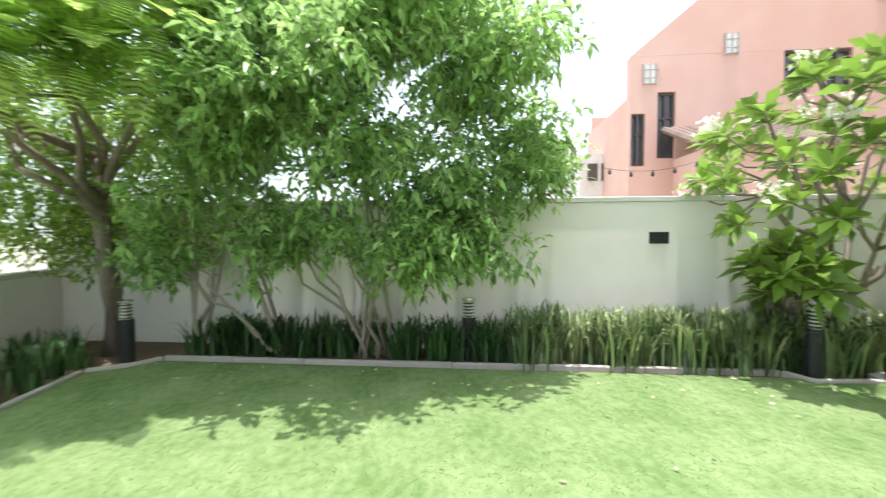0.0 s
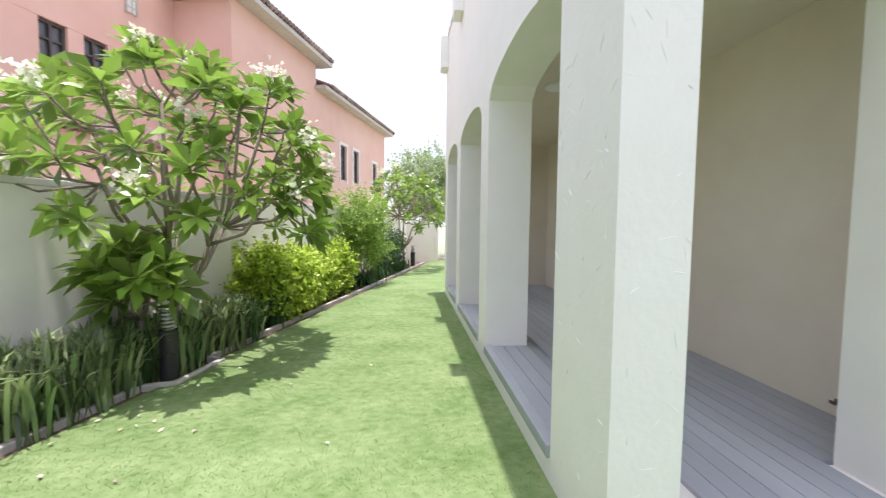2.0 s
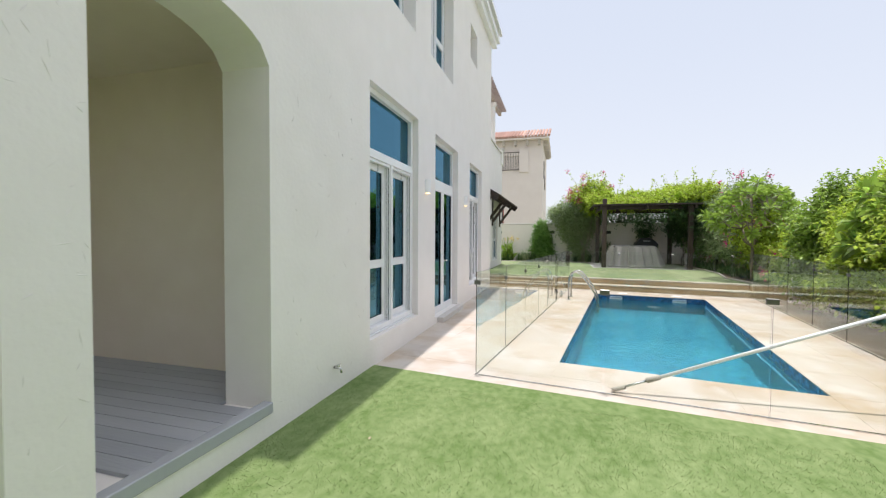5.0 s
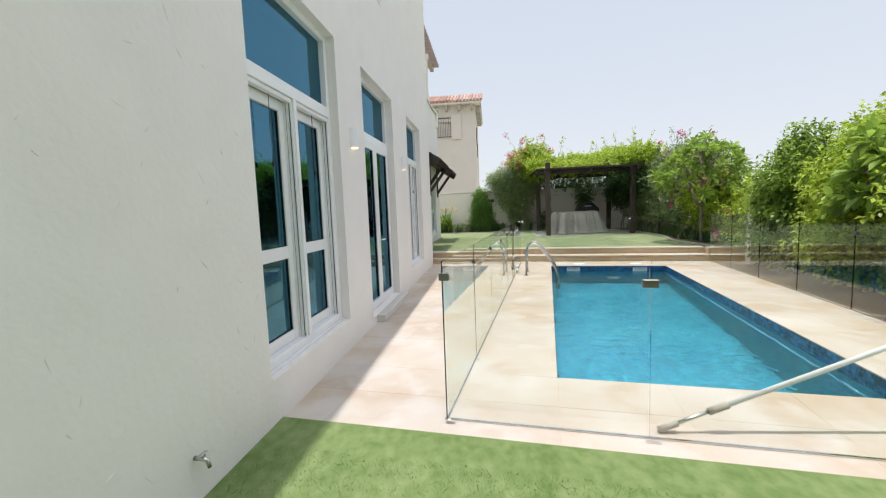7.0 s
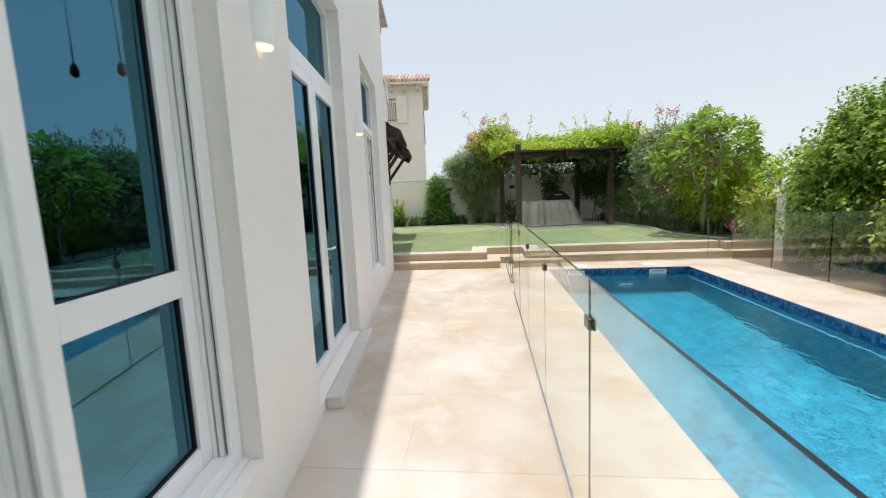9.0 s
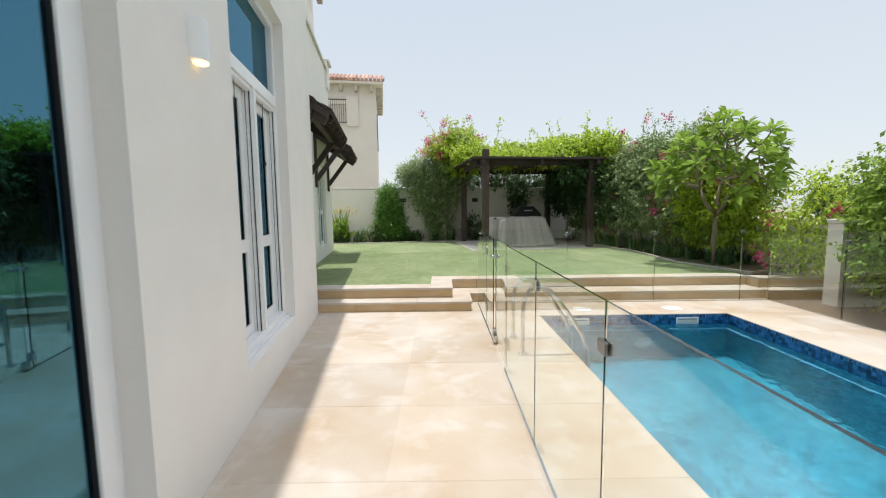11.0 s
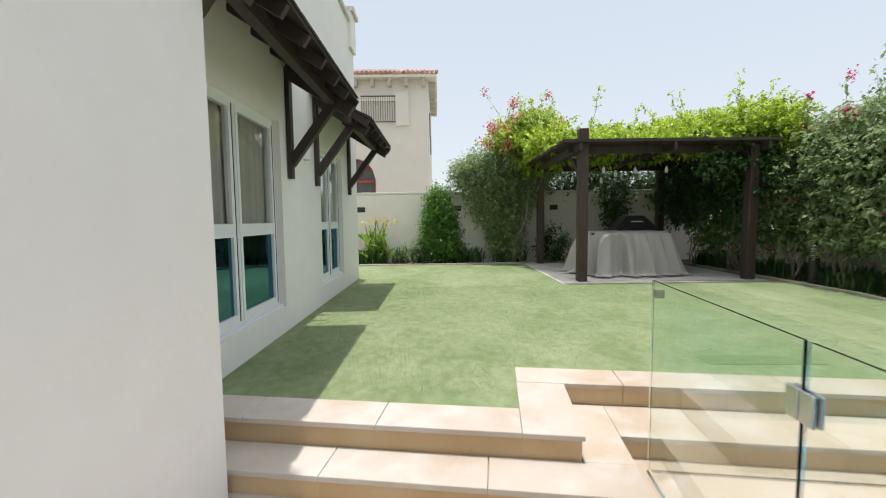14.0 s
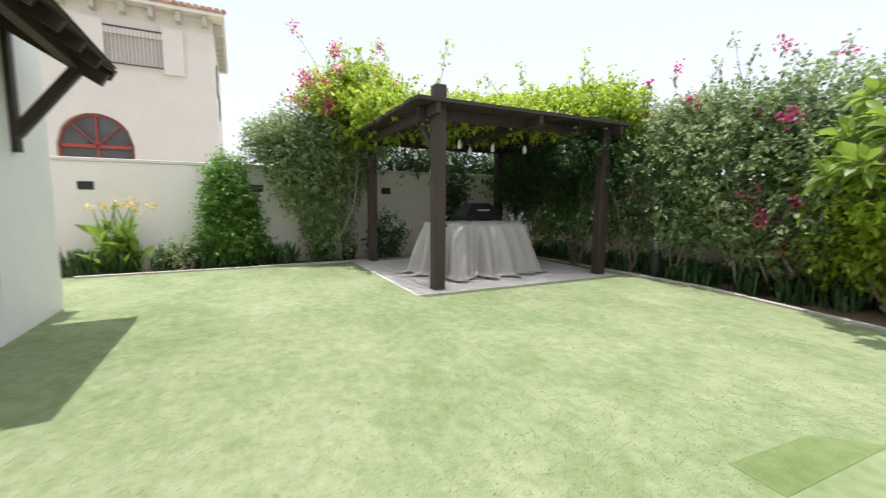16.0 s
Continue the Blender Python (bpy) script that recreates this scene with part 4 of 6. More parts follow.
W_END = -4.78
for x0, x1 in ((0.15, 1.0), (1.0, 1.95), (1.95, 2.9), (2.9, 3.8)):
    step_slab("tread", x0 + 0.002, x1 - 0.002, -8.70, -8.40, 0.118, 0.150, STONE)
    step_slab("riser", max(x0, 0.17), x1, -8.72, -8.42, -0.06, 0.116, RISER)
step_slab("tread", 0.15, 0.448, -9.47, -8.704, 0.118, 0.150, STONE)
step_slab("riser", 0.17, 0.448, -9.47, -8.724, -0.06, 0.116, RISER)
for x0, x1 in ((-4.78, -3.6), (-3.6, -2.4), (-2.4, -1.2), (-1.2, 0.148)):
    step_slab("tread", x0 + 0.002, x1, -9.47, -9.02, 0.118, 0.150, STONE)
    step_slab("riser", x0 + 0.002, x1 + 0.02, -9.47, -9.04, -0.06, 0.116, RISER)
for x0, x1 in ((0.80, 1.7), (1.7, 2.6), (2.6, 3.5), (3.5, 4.3)):
    step_slab("tread", x0 + 0.002, x1 - 0.002, -9.01, -8.69, 0.28, 0.312, STONE)
    step_slab("riser", x0, x1, -9.01, -8.706, 0.05, 0.278, RISER)
step_slab("tread", 0.44, 0.80, -9.46, -8.69, 0.28, 0.312, STONE)
step_slab("riser", 0.455, 0.80, -9.46, -8.706, 0.05, 0.278, RISER)
for x0, x1 in ((-4.78, -3.6), (-3.6, -2.4), (-2.4, -1.2), (-1.2, 0.0), (0.0, 0.80)):
    step_slab("tread", x0 + 0.002, x1 - 0.002, -9.78, -9.464, 0.28, 0.312, STONE)
    step_slab("riser", x0 + 0.002, x1 - 0.002, -9.78, -9.48, 0.05, 0.278, RISER)
planter = thing("stone_planter", "stepped sandstone planter edge beside the pool fence", "planter", kind="structure")
planter.matrix_world = POOL
for r, m in (((-6.2, -4.79, -9.2, -8.95, 0.115, 0.15), STONE), ((-6.2, -4.79, -9.2, -8.97, -0.06, 0.112), RISER), ((-6.2, -4.79, -9.5, -9.205, 0.272, 0.312), STONE), ((-6.2, -4.79, -9.5, -9.22, 0.05, 0.268), RISER)):
    part("tread" if m is STONE else "riser", boxes(r), m, planter)


# ---- glass fence ----
def fence_panel(u0, u1, m, parent, h=1.2, name="pane"):
    """One sheet of the fence, standing along u in m's axes."""
    bm = box(bmesh.new(), u0 + 0.006, u1 - 0.006, -0.006, 0.006, 0.012, h)
    ob = part(name, bm, GLASS, parent)
    ob.matrix_local = m
    ob.visible_shadow = False
    return ob


def clamp(m, parent, w=0.11):
    w *= 0.68
    bm = boxes((-w / 2, w / 2, -0.02, -0.0065, -0.026, 0.026), (-w / 2, w / 2, 0.0065, 0.02, -0.026, 0.026))
    ob = part("clamp", bevelled(bm, 0.004), DARKSTEEL, parent)
    ob.matrix_local = m


def edge_strip(u, m, parent, h=1.2):
    ob = part("edge_seal", boxes((u - 0.0055, u + 0.0055, -0.0075, 0.0075, 0.012, h)), GASKET, parent)
    ob.matrix_local = m


fence = thing("pool_fence", "frameless clear glass pool fence with steel clamps", "fence")
fence.matrix_world = POOL @ pose(0.02, -0.02, 0)
FEND = -8.87
east = pose(0, 0, 0, 0, 0, -90)
east_cuts = [0, 1.29, 2.57, 3.77, 4.86, 6.11]
for a, b in zip(east_cuts, east_cuts[1:]):
    fence_panel(a, b, east, fence)
for u in (1.29, 2.57, 3.77):
    clamp(east @ pose(u, 0, 1.03), fence)
for u, z, h in ((4.86, 1.06, 0.035), (7.635, 1.0, 0.05), (7.635, 0.25, 0.05)):
    bm = boxes(*[(u + a, u + b, c, c + 0.014, z - h, z + h) for a, b in ((-0.058, -0.002), (0.002, 0.058)) for c in (-0.021, 0.007)])
    ob = part("plate_clamp", bevelled(bm, 0.003), STEEL, fence, "brushed steel plate clamp")
    ob.matrix_local = east
edge_strip(4.86, east, fence)
edge_strip(1.29, east, fence)
fence_panel(6.96, 7.63, east, fence)
fence_panel(7.64, -FEND, east, fence)
nrt = pose(0, 0, 0, 0, 0, 180)
for i in range(3):
    fence_panel(1.387 * i, 1.387 * (i + 1), nrt, fence)
    clamp(nrt @ pose(1.387 * (i + 1) if i < 2 else 4.72, 0, 1.05), fence, 0.14 if i < 2 else 0.05)
fence_panel(4.161, 4.74, nrt, fence)
sth = pose(0, FEND, 0, 0, 0, 180)
for i in range(3):
    fence_panel(0.01 + 1.42 * i, 1.42 * (i + 1), sth, fence)
    if i < 3:
        clamp(sth @ pose(1.42 * (i + 1), 0, 1.12), fence, 0.08)
fence_panel(4.26, 4.75, sth, fence)
wst = pose(-4.75, 0, 0, 0, 0, -90)
for i in range(7):
    fence_panel(1.274 * i + 0.01, 1.274 * (i + 1), wst, fence)
    if 0 < i:
        clamp(wst @ pose(1.274 * i, 0, 1.05), fence, 0.08)
clamp(sth @ pose(0.045, 0, 1.12), fence, 0.08)
cm = part("clamp", boxes((-0.02, 0.05, -0.02, 0.02, 1.06, 1.11)), DARKSTEEL, fence)
cm.matrix_local = pose(0, 0, 0, 0, 0, 180)
part("channel", boxes((-0.012, 0.012, FEND, -6.96, 0.001, 0.011), (-0.012, 0.012, -6.11, 0.02, 0.001, 0.011), (-4.77, -0.03, -0.012, 0.012, 0.001, 0.011), (-4.77, -0.03, FEND - 0.012, FEND + 0.012, 0.001, 0.011), (-4.762, -4.738, FEND + 0.03, -0.03, 0.001, 0.011)), STEEL, fence)

pool_gate = thing("pool_gate", "clear glass pool gate with steel hinges and a latch", "gate")
pool_gate.matrix_world = POOL
fence_panel(6.12, 6.95, east, pool_gate, name="leaf")
for z in (0.25, 0.98):
    ob = part("hinge", bevelled(boxes((6.07, 6.17, -0.028, -0.007, z - 0.05, z + 0.05), (6.07, 6.17, 0.007, 0.028, z - 0.05, z + 0.05)), 0.004), STEEL, pool_gate)
    ob.matrix_local = east
for s in (-1, 1):
    bm = tube(bmesh.new(), [(6.89, s * 0.035, 1.0), (7.02, s * 0.035, 1.0)], 0.019, 12)
    tube(bm, [(6.965, s * 0.007, 1.0), (6.965, s * 0.035, 1.0)], 0.012, 10)
    ob = part("latch", bm, STEEL, pool_gate, smooth=True)
    ob.matrix_local = east
for u, z in ((6.91, 0.06), (7.0, 0.12)):
    ob = part("floor_bolt", bevelled(boxes((u - 0.03, u + 0.03, -0.035, 0.035, z - 0.05, z + 0.03)), 0.008), STEEL, pool_gate)
    ob.matrix_local = east

# pool ladder
ladder = thing("pool_ladder", "polished steel pool ladder handrails", "ladder")
ladder.matrix_world = POOL
for y in (-6.54, -7.10):
    pts = [(-0.24, y, 0.0), (-0.24, y, 0.45), (-0.255, y, 0.59), (-0.31, y, 0.69), (-0.40, y, 0.725), (-0.52, y, 0.68), (-0.70, y, 0.46), (-0.87, y, 0.2), (-0.93, y, 0.02), (-0.94, y, -0.9)]
    part("handrail", tube(bmesh.new(), pts, 0.022, 12), STEEL, ladder, smooth=True)
    part("flange", lathe(bmesh.new(), [(0.05, 0.001), (0.05, 0.012), (0.03, 0.02)], 16, (-0.24, y, 0)), STEEL, ladder)
for z in (-0.3, -0.58, -0.86):
    part("rung", boxes((-0.98, -0.90, -7.10, -6.54, z, z + 0.03)), STEEL, ladder)

for x in (-2.88, -1.51):
    lid = thing("skimmer_lid", "round white plastic skimmer lid set in the paving", "lid", "skimmer lids")
    lid.matrix_world = POOL @ pose(x, -8.42, 0.002)
    part("disc", lathe(bmesh.new(), [(0.14, 0.0), (0.14, 0.006), (0.13, 0.009)], 28), WHITE, lid)
    part("notch", boxes((-0.09, -0.07, -0.006, 0.006, 0.0095, 0.011), (0.07, 0.09, -0.006, 0.006, 0.0095, 0.011)), BLACK, lid)

# telescopic pole resting on the deck and the fence
pole = thing("pool_pole", "long aluminium telescopic pool pole leaning on the glass fence", "pole")
pole.matrix_world = POOL
a, b = Vector((-1.48, -0.12, 0.03)), Vector((-4.55, -0.75, 1.22))
part("inner_tube", tube(bmesh.new(), [a, a.lerp(b, 0.12)], 0.013, 10), STEEL, pole, smooth=True)
part("outer_tube", tube(bmesh.new(), [a.lerp(b, 0.12), b], 0.018, 10), WHITE, pole, smooth=True)
part("cam_lock", tube(bmesh.new(), [a.lerp(b, 0.095), a.lerp(b, 0.135)], 0.026, 10), KERB, pole, smooth=True)
part("tip", tube(bmesh.new(), [a - (b - a) * 0.01, a.lerp(b, 0.03)], 0.024, 10), KERB, pole, smooth=True)

# ---- plants ----
def array_mesh(name, verts, faces):
    """A mesh from arrays of points and of equal-sized faces."""
    me = bpy.data.meshes.new(name)
    k = faces.shape[1]
    me.vertices.add(len(verts))
    me.vertices.foreach_set("co", np.asarray(verts, dtype=np.float32).ravel())
    me.loops.add(faces.size)
    me.loops.foreach_set("vertex_index", faces.astype(np.int32).ravel())
    me.polygons.add(len(faces))
    me.polygons.foreach_set("loop_start", np.arange(0, faces.size, k, dtype=np.int32))
    me.update(calc_edges=True)
    me.validate()
    return me


def unit(v):
    return v / np.maximum(np.linalg.norm(v, axis=1, keepdims=True), 1e-9)


def leaf_mesh(name, base, way, length, width, rng, droop=0.25, broad=0.55):
    """Pointed leaves with a folded midrib: six corners, four triangles each."""
    n = len(base)
    way = unit(way)
    side = unit(np.cross(way, unit(rng.normal(size=(n, 3)) * [0.5, 0.5, 0.3] + [0, 0, 1.0])))
    up = unit(np.cross(side, way))
    L = length * rng.uniform(0.65, 1.2, (n, 1))
    W = width * rng.uniform(0.7, 1.15, (n, 1))
    mid = base + way * L * broad
    drop = np.array([0, 0, -1.0]) * L * droop
    tip = base + way * L + drop
    v = np.stack([base, mid + side * W / 2 + up * W * 0.18 + drop * 0.3, mid + drop * 0.25, mid - side * W / 2 + up * W * 0.18 + drop * 0.3, tip], 1).reshape(-1, 3)
    o = (np.arange(n) * 5)[:, None]
    f = np.concatenate([o + [0, 2, 1], o + [0, 3, 2], o + [1, 2, 4], o + [2, 3, 4]])
    return array_mesh(name, v, f)


def twigs_in(blobs, count, rng, shell=0.55, rough=0.22):
    """Twig feet and outward ways in a crown of ellipsoids with an uneven outline."""
    vol = np.array([b[3] * b[4] * b[5] for b in blobs]) ** 0.75
    pick = rng.choice(len(blobs), count, p=vol / vol.sum())
    B = np.array(blobs, dtype=float)[pick]
    d = unit(rng.normal(size=(count, 3)))
    r = np.where(rng.random(count) < 0.75, rng.uniform(shell, 1.0, count), rng.uniform(0.15, shell, count))
    bump = np.array([noise.noise((x * 2.3 + i * 7.1, y * 2.3, z * 2.3)) for (x, y, z), i in zip(d, pick)])
    r = r * (1 + rough * 2 * bump)
    return B[:, :3] + d * B[:, 3:] * r[:, None], d


def crown(name, blobs, twigs, per, length, width, material, parent, seed, twig_len=0.22, droop=0.3, up=0.15, shell=0.55, label=""):
    """A crown of twigs, each set with a spray of leaves."""
    rng = np.random.default_rng(seed)
    feet, out = twigs_in(blobs, twigs, rng, shell)
    tw = unit(out + rng.normal(size=out.shape) * 0.6 + [0, 0, up])
    k = np.tile(np.arange(per), twigs)
    i = np.repeat(np.arange(twigs), per)
    base = feet[i] + tw[i] * (twig_len * ((k + 0.5) / per))[:, None]
    way = tw[i] * 0.55 + unit(rng.normal(size=base.shape)) * 0.85
    return mesh_part(name, leaf_mesh(name, base, way, length, width, rng, droop), material, parent, label)


def limbs(name, paths, material, parent):
    bm = bmesh.new()
    for pts, radii in paths:
        tube(bm, pts, radii, 7)
    return part(name, bm, material, parent, smooth=True)


def flower_bits(name, centres, spread, per, size, material, parent, seed, label=""):
    rng = np.random.default_rng(seed)
    c = np.repeat(np.array(centres, dtype=float), per, 0) + rng.normal(size=(len(centres) * per, 3)) * spread
    return mesh_part(name, leaf_mesh(name, c, rng.normal(size=c.shape) + [0, 0, 0.4], size, size * 0.8, rng, 0.1), material, parent, label)


def wander(a, b, bend, rng, n=5):
    a, b = Vector(a), Vector(b)
    return [a.lerp(b, i / n) + Vector(rng.normal(size=3) * bend * (0 < i < n)) for i in range(n + 1)]


LEAF_P = mat("leaf_plumeria", (0.14, 0.255, 0.035), (0.27, 0.40, 0.07), 1.2, 0.3, island=0.5, trans=0.4)


def frangipani(at, height, spread, seed, label, leaf=0.27, tips=58, flowers=0.16, trunk=0.75, trunk_r=0.055, lean=(0, 0), name="frangipani_tree", material=None, low=1.85):
    """A domed crown of stubby forking branches, each ending in a whorl of long leaves."""
    rng = np.random.default_rng(seed)
    th = thing(name, label, "tree", at=at)
    fork = Vector((lean[0] * 0.3, lean[1] * 0.3, trunk))
    paths = [([fork * 0, fork * 0.5 + Vector((0.02, -0.02, 0)), fork], [trunk_r, trunk_r * 0.9, trunk_r * 0.85])]
    mid = Vector((lean[0], lean[1], trunk + (height - trunk) * 0.42))
    up = height - mid.z

    def shell(k, n, r, off):
        """The k-th of n even places on the dome, from its top down past its widest ring."""
        c = 1 - (k + 0.5) / n * (1.0 - math.cos(low))
        s = math.sqrt(max(0.0, 1 - c * c))
        a = 2.39996 * k + off
        return mid + Vector((math.cos(a) * s * spread, math.sin(a) * s * spread, c * up)) * r

    firsts = [fork.lerp(shell(k, 6, 0.75, 0.7), rng.uniform(0.35, 0.5)) + Vector(rng.normal(size=3) * 0.05) for k in range(6)]
    seconds = [shell(k, max(8, tips // 3), rng.uniform(0.55, 0.72), 0.2) + Vector(rng.normal(size=3) * 0.06) for k in range(max(8, tips // 3))]

    def arm(p, q, r, sag):
        m = p.lerp(q, 0.5) + Vector(((q - p).x * 0.12, (q - p).y * 0.12, -sag * (q - p).length)) + Vector(rng.normal(size=3) * 0.015)
        paths.append(([p, m, q], [r, r * 0.87, r * 0.75]))

    for q in firsts:
        arm(fork, q, trunk_r * 0.62, 0.08)
    for q in seconds:
        arm(min(firsts, key=lambda p: (p - q).length), q, trunk_r * 0.42, 0.1)
    ends = []
    for k in range(tips):
        q = shell(k, tips, rng.uniform(0.82, 1.06), 1.1) + Vector(rng.normal(size=3) * 0.07)
        p = min(seconds, key=lambda s: (s - q).length)
        arm(p, q, trunk_r * 0.27, 0.1)
        ends.append((q, ((q - p).normalized() * 0.7 + (q - mid).normalized() * 0.4 + Vector((0, 0, 0.65))).normalized()))
    limbs("trunk", paths, BARK, th)
    feet, ways = [], []
    for q, d in ends:
        n = int(rng.integers(15, 22))
        s1 = d.cross(Vector((0.3, 0.9, 0.1))).normalized()
        s2 = d.cross(s1)
        for k in range(n):
            a = 2.4 * k
            e = 1.15 - 1.25 * k / n + rng.normal() * 0.12
            feet.append(q - d * 0.09 * k / n)
            ways.append((s1 * math.cos(a) + s2 * math.sin(a) + d * e).normalized())
    mesh_part("crown", leaf_mesh("crown", np.array(feet), np.array(ways), leaf, leaf * 0.4, rng, 0.16, 0.62), material or LEAF_P, th)
    fl = [q + d * 0.16 for q, d in ends if d.z > 0.45 and rng.random() < flowers]
    if fl:
        flower_bits("blossom", fl, 0.06, 34, 0.075, PETAL, th, seed + 1, "white frangipani blossom")
    return th


def spears(name, strip, count, h, seed, label, material=None, wide=0.034):
    """Arching sword leaves in tufts over a list of (x, y, z, spread) tufts."""
    rng = np.random.default_rng(seed)
    T = np.array(strip, dtype=float)
    i = np.repeat(np.arange(len(T)), count)
    n = len(i)
    base = np.column_stack([T[i, 0], T[i, 1], T[i, 2]]) + np.column_stack([rng.normal(size=(n, 2)) * T[i, 3:4] * 0.35, np.zeros(n)])
    a = rng.uniform(0, 6.283, n)
    flat = np.column_stack([np.cos(a), np.sin(a), np.zeros(n)])
    H = h * rng.uniform(0.45, 1.1, n)[:, None]
    lean = rng.uniform(0.05, 0.7, n)[:, None]
    side = np.column_stack([-np.sin(a), np.cos(a), np.zeros(n)]) * (wide / 2)
    up = np.array([[0, 0, 1.0]])
    m1 = base + flat * H * lean * 0.25 + up * H * 0.5
    m2 = base + flat * H * lean * 0.6 + up * H * (0.85 - 0.15 * lean)
    tip = base + flat * H * lean * 1.0 + up * H * (1.0 - 0.35 * lean)
    v = np.stack([base - side * 0.7, base + side * 0.7, m1 - side, m1 + side, m2 - side * 0.7, m2 + side * 0.7, tip], 1).reshape(-1, 3)
    o = (np.arange(n) * 7)[:, None]
    f = np.concatenate([o + [0, 1, 3], o + [0, 3, 2], o + [2, 3, 5], o + [2, 5, 4], o + [4, 5, 6]])
    return tagged(mesh_part(name, array_mesh(name, v, f), material or SPEAR), label, "grass", kind="stuff")


rs = np.random.default_rng(5)


def strip_tufts(a0, a1, d0, d1, n, z=-0.02, spread=0.22):
    return [(*north_xy(rs.uniform(a0, a1), rs.uniform(d0, d1)), z, spread) for _ in range(n)]


spears("spear_grass", strip_tufts(-0.1, 4.6, 6.34, 6.95, 120), 40, 0.70, 11, "strappy dark green ornamental grass along the kerb")
spears("spear_grass", strip_tufts(-4.2, -0.2, 6.45, 6.95, 40), 34, 0.55, 12, "dark strappy ornamental grass under the shrubs", LEAF_D)
spears("spear_grass", strip_tufts(2.6, 5.4, 6.35, 6.9, 34), 34, 0.62, 13, "dark strappy ornamental grass round the bollard", LEAF_D)
spears("spear_grass", [(rs.uniform(-4.65, -3.55), rs.uniform(4.0, 7.6), -0.02, 0.22) for _ in range(60)], 30, 0.42, 14, "low dark strappy grass in the side bed", LEAF_D)
spears("spear_grass", [(rs.uniform(-1.9, 3.2), rs.uniform(-20.1, -19.6), UP - 0.03, 0.2) for _ in range(46)], 30, 0.55, 15, "dark strappy grass below the boundary wall", LEAF_D)
spears("spear_grass", [(rs.uniform(-7.3, -6.35), rs.uniform(-19.2, -11.6), UP - 0.03, 0.25) for _ in range(90)], 26, 0.4, 17, "dark strappy low planting in the bed beside the raised lawn", LEAF_D)
spears("spear_grass", strip_tufts(8.4, 13, 6.4, 6.9, 30), 26, 0.45, 16, "dark low planting along the side passage", LEAF_D)


def poinciana():
    """A spreading tree with feathery fronds over the lawn's corner."""
    rng = np.random.default_rng(21)
    th = thing("feathery_tree", "spreading tree with pale trunk and feathery fronds over the lawn", "tree", at=(-3.55, 7.62, 0))
    paths = [([(0, 0, -0.05), (0.03, -0.02, 0.8), (-0.05, -0.05, 1.7), (0.0, -0.15, 2.5)], [0.15, 0.12, 0.105, 0.09])]
    ends = [(-1.5, -0.6, 3.3), (-0.9, -1.6, 3.9), (0.5, -1.4, 4.0), (1.5, -1.2, 4.3), (-0.3, 0.4, 4.6), (2.2, -0.5, 4.6), (0.9, -2.6, 4.0), (-1.2, 0.3, 2.6), (-0.4, -2.6, 3.3), (-1.6, -1.8, 3.2)]
    for k, e in enumerate(ends):
        s = (0, -0.1, 1.7 + 0.1 * k)
        pts = wander(s, e, 0.09, rng)
        paths.append((pts, [0.06, 0.05, 0.042, 0.033, 0.024, 0.012]))
        for j in range(3):
            q = pts[2 + j]
            paths.append((wander(q, q + Vector(rng.normal(size=3) * 0.5 + [0, 0, 0.25]), 0.05, rng, 3), [0.022, 0.016, 0.01, 0.006]))
    limbs("trunk", paths, BARK, th)
    blobs = [(1.5, -1.1, 4.3, 1.0, 0.9, 0.35), (-1.3, -1.5, 3.25, 1.1, 1.0, 0.4), (0.1, -1.9, 3.2, 1.2, 1.0, 0.42), (1.1, -1.6, 3.6, 0.9, 0.9, 0.5), (-0.4, -2.7, 3.3, 1.2, 0.6, 0.3)]
    feet, out = twigs_in(blobs, 760, rng, 0.3)
    way = unit(out * [1, 1, 0.25] + rng.normal(size=out.shape) * 0.35 + [0, -0.25, -0.1])
    pairs = 13
    i = np.repeat(np.arange(len(feet)), pairs * 2)
    k = np.tile(np.repeat(np.arange(pairs), 2), len(feet))
    s = np.tile(np.array([1, -1] * pairs), len(feet))
    L = 0.6
    t = (k + 1) / pairs
    base = feet[i] + way[i] * (L * t)[:, None] + np.array([0, 0, -1.0]) * (0.16 * t * t)[:, None]
    side = unit(np.cross(way, [[0, 0, 1.0]]))[i] * s[:, None]
    lw = side + way[i] * 0.35
    ln = 0.15 * np.sin(np.pi * (0.15 + 0.8 * t))[:, None]
    lw = unit(lw)
    perp = unit(way[i] * 0.9)
    v = np.stack([base - perp * 0.019, base + perp * 0.019, base + lw * ln + perp * 0.013, base + lw * ln - perp * 0.013], 1).reshape(-1, 3)
    f = (np.arange(len(base)) * 4)[:, None] + [0, 1, 2, 3]
    mesh_part("crown", array_mesh("crown", v, f), LEAF_F, th, "feathery light green fronds")
    crown("undergrowth", [(-1.0, 0.3, 2.2, 1.3, 0.8, 0.9), (0.4, 0.3, 2.3, 1.0, 0.7, 0.9), (-0.2, 0.2, 3.2, 1.6, 0.9, 0.7), (0.9, 0.1, 1.7, 0.7, 0.5, 0.6), (-1.9, 0.2, 1.9, 0.8, 0.6, 0.8), (-0.6, 0.3, 1.5, 0.9, 0.4, 0.5)], 3200, 7, 0.085, 0.045, LEAF_B, th, 22, 0.25, label="dark small-leaved lower foliage")


poinciana()


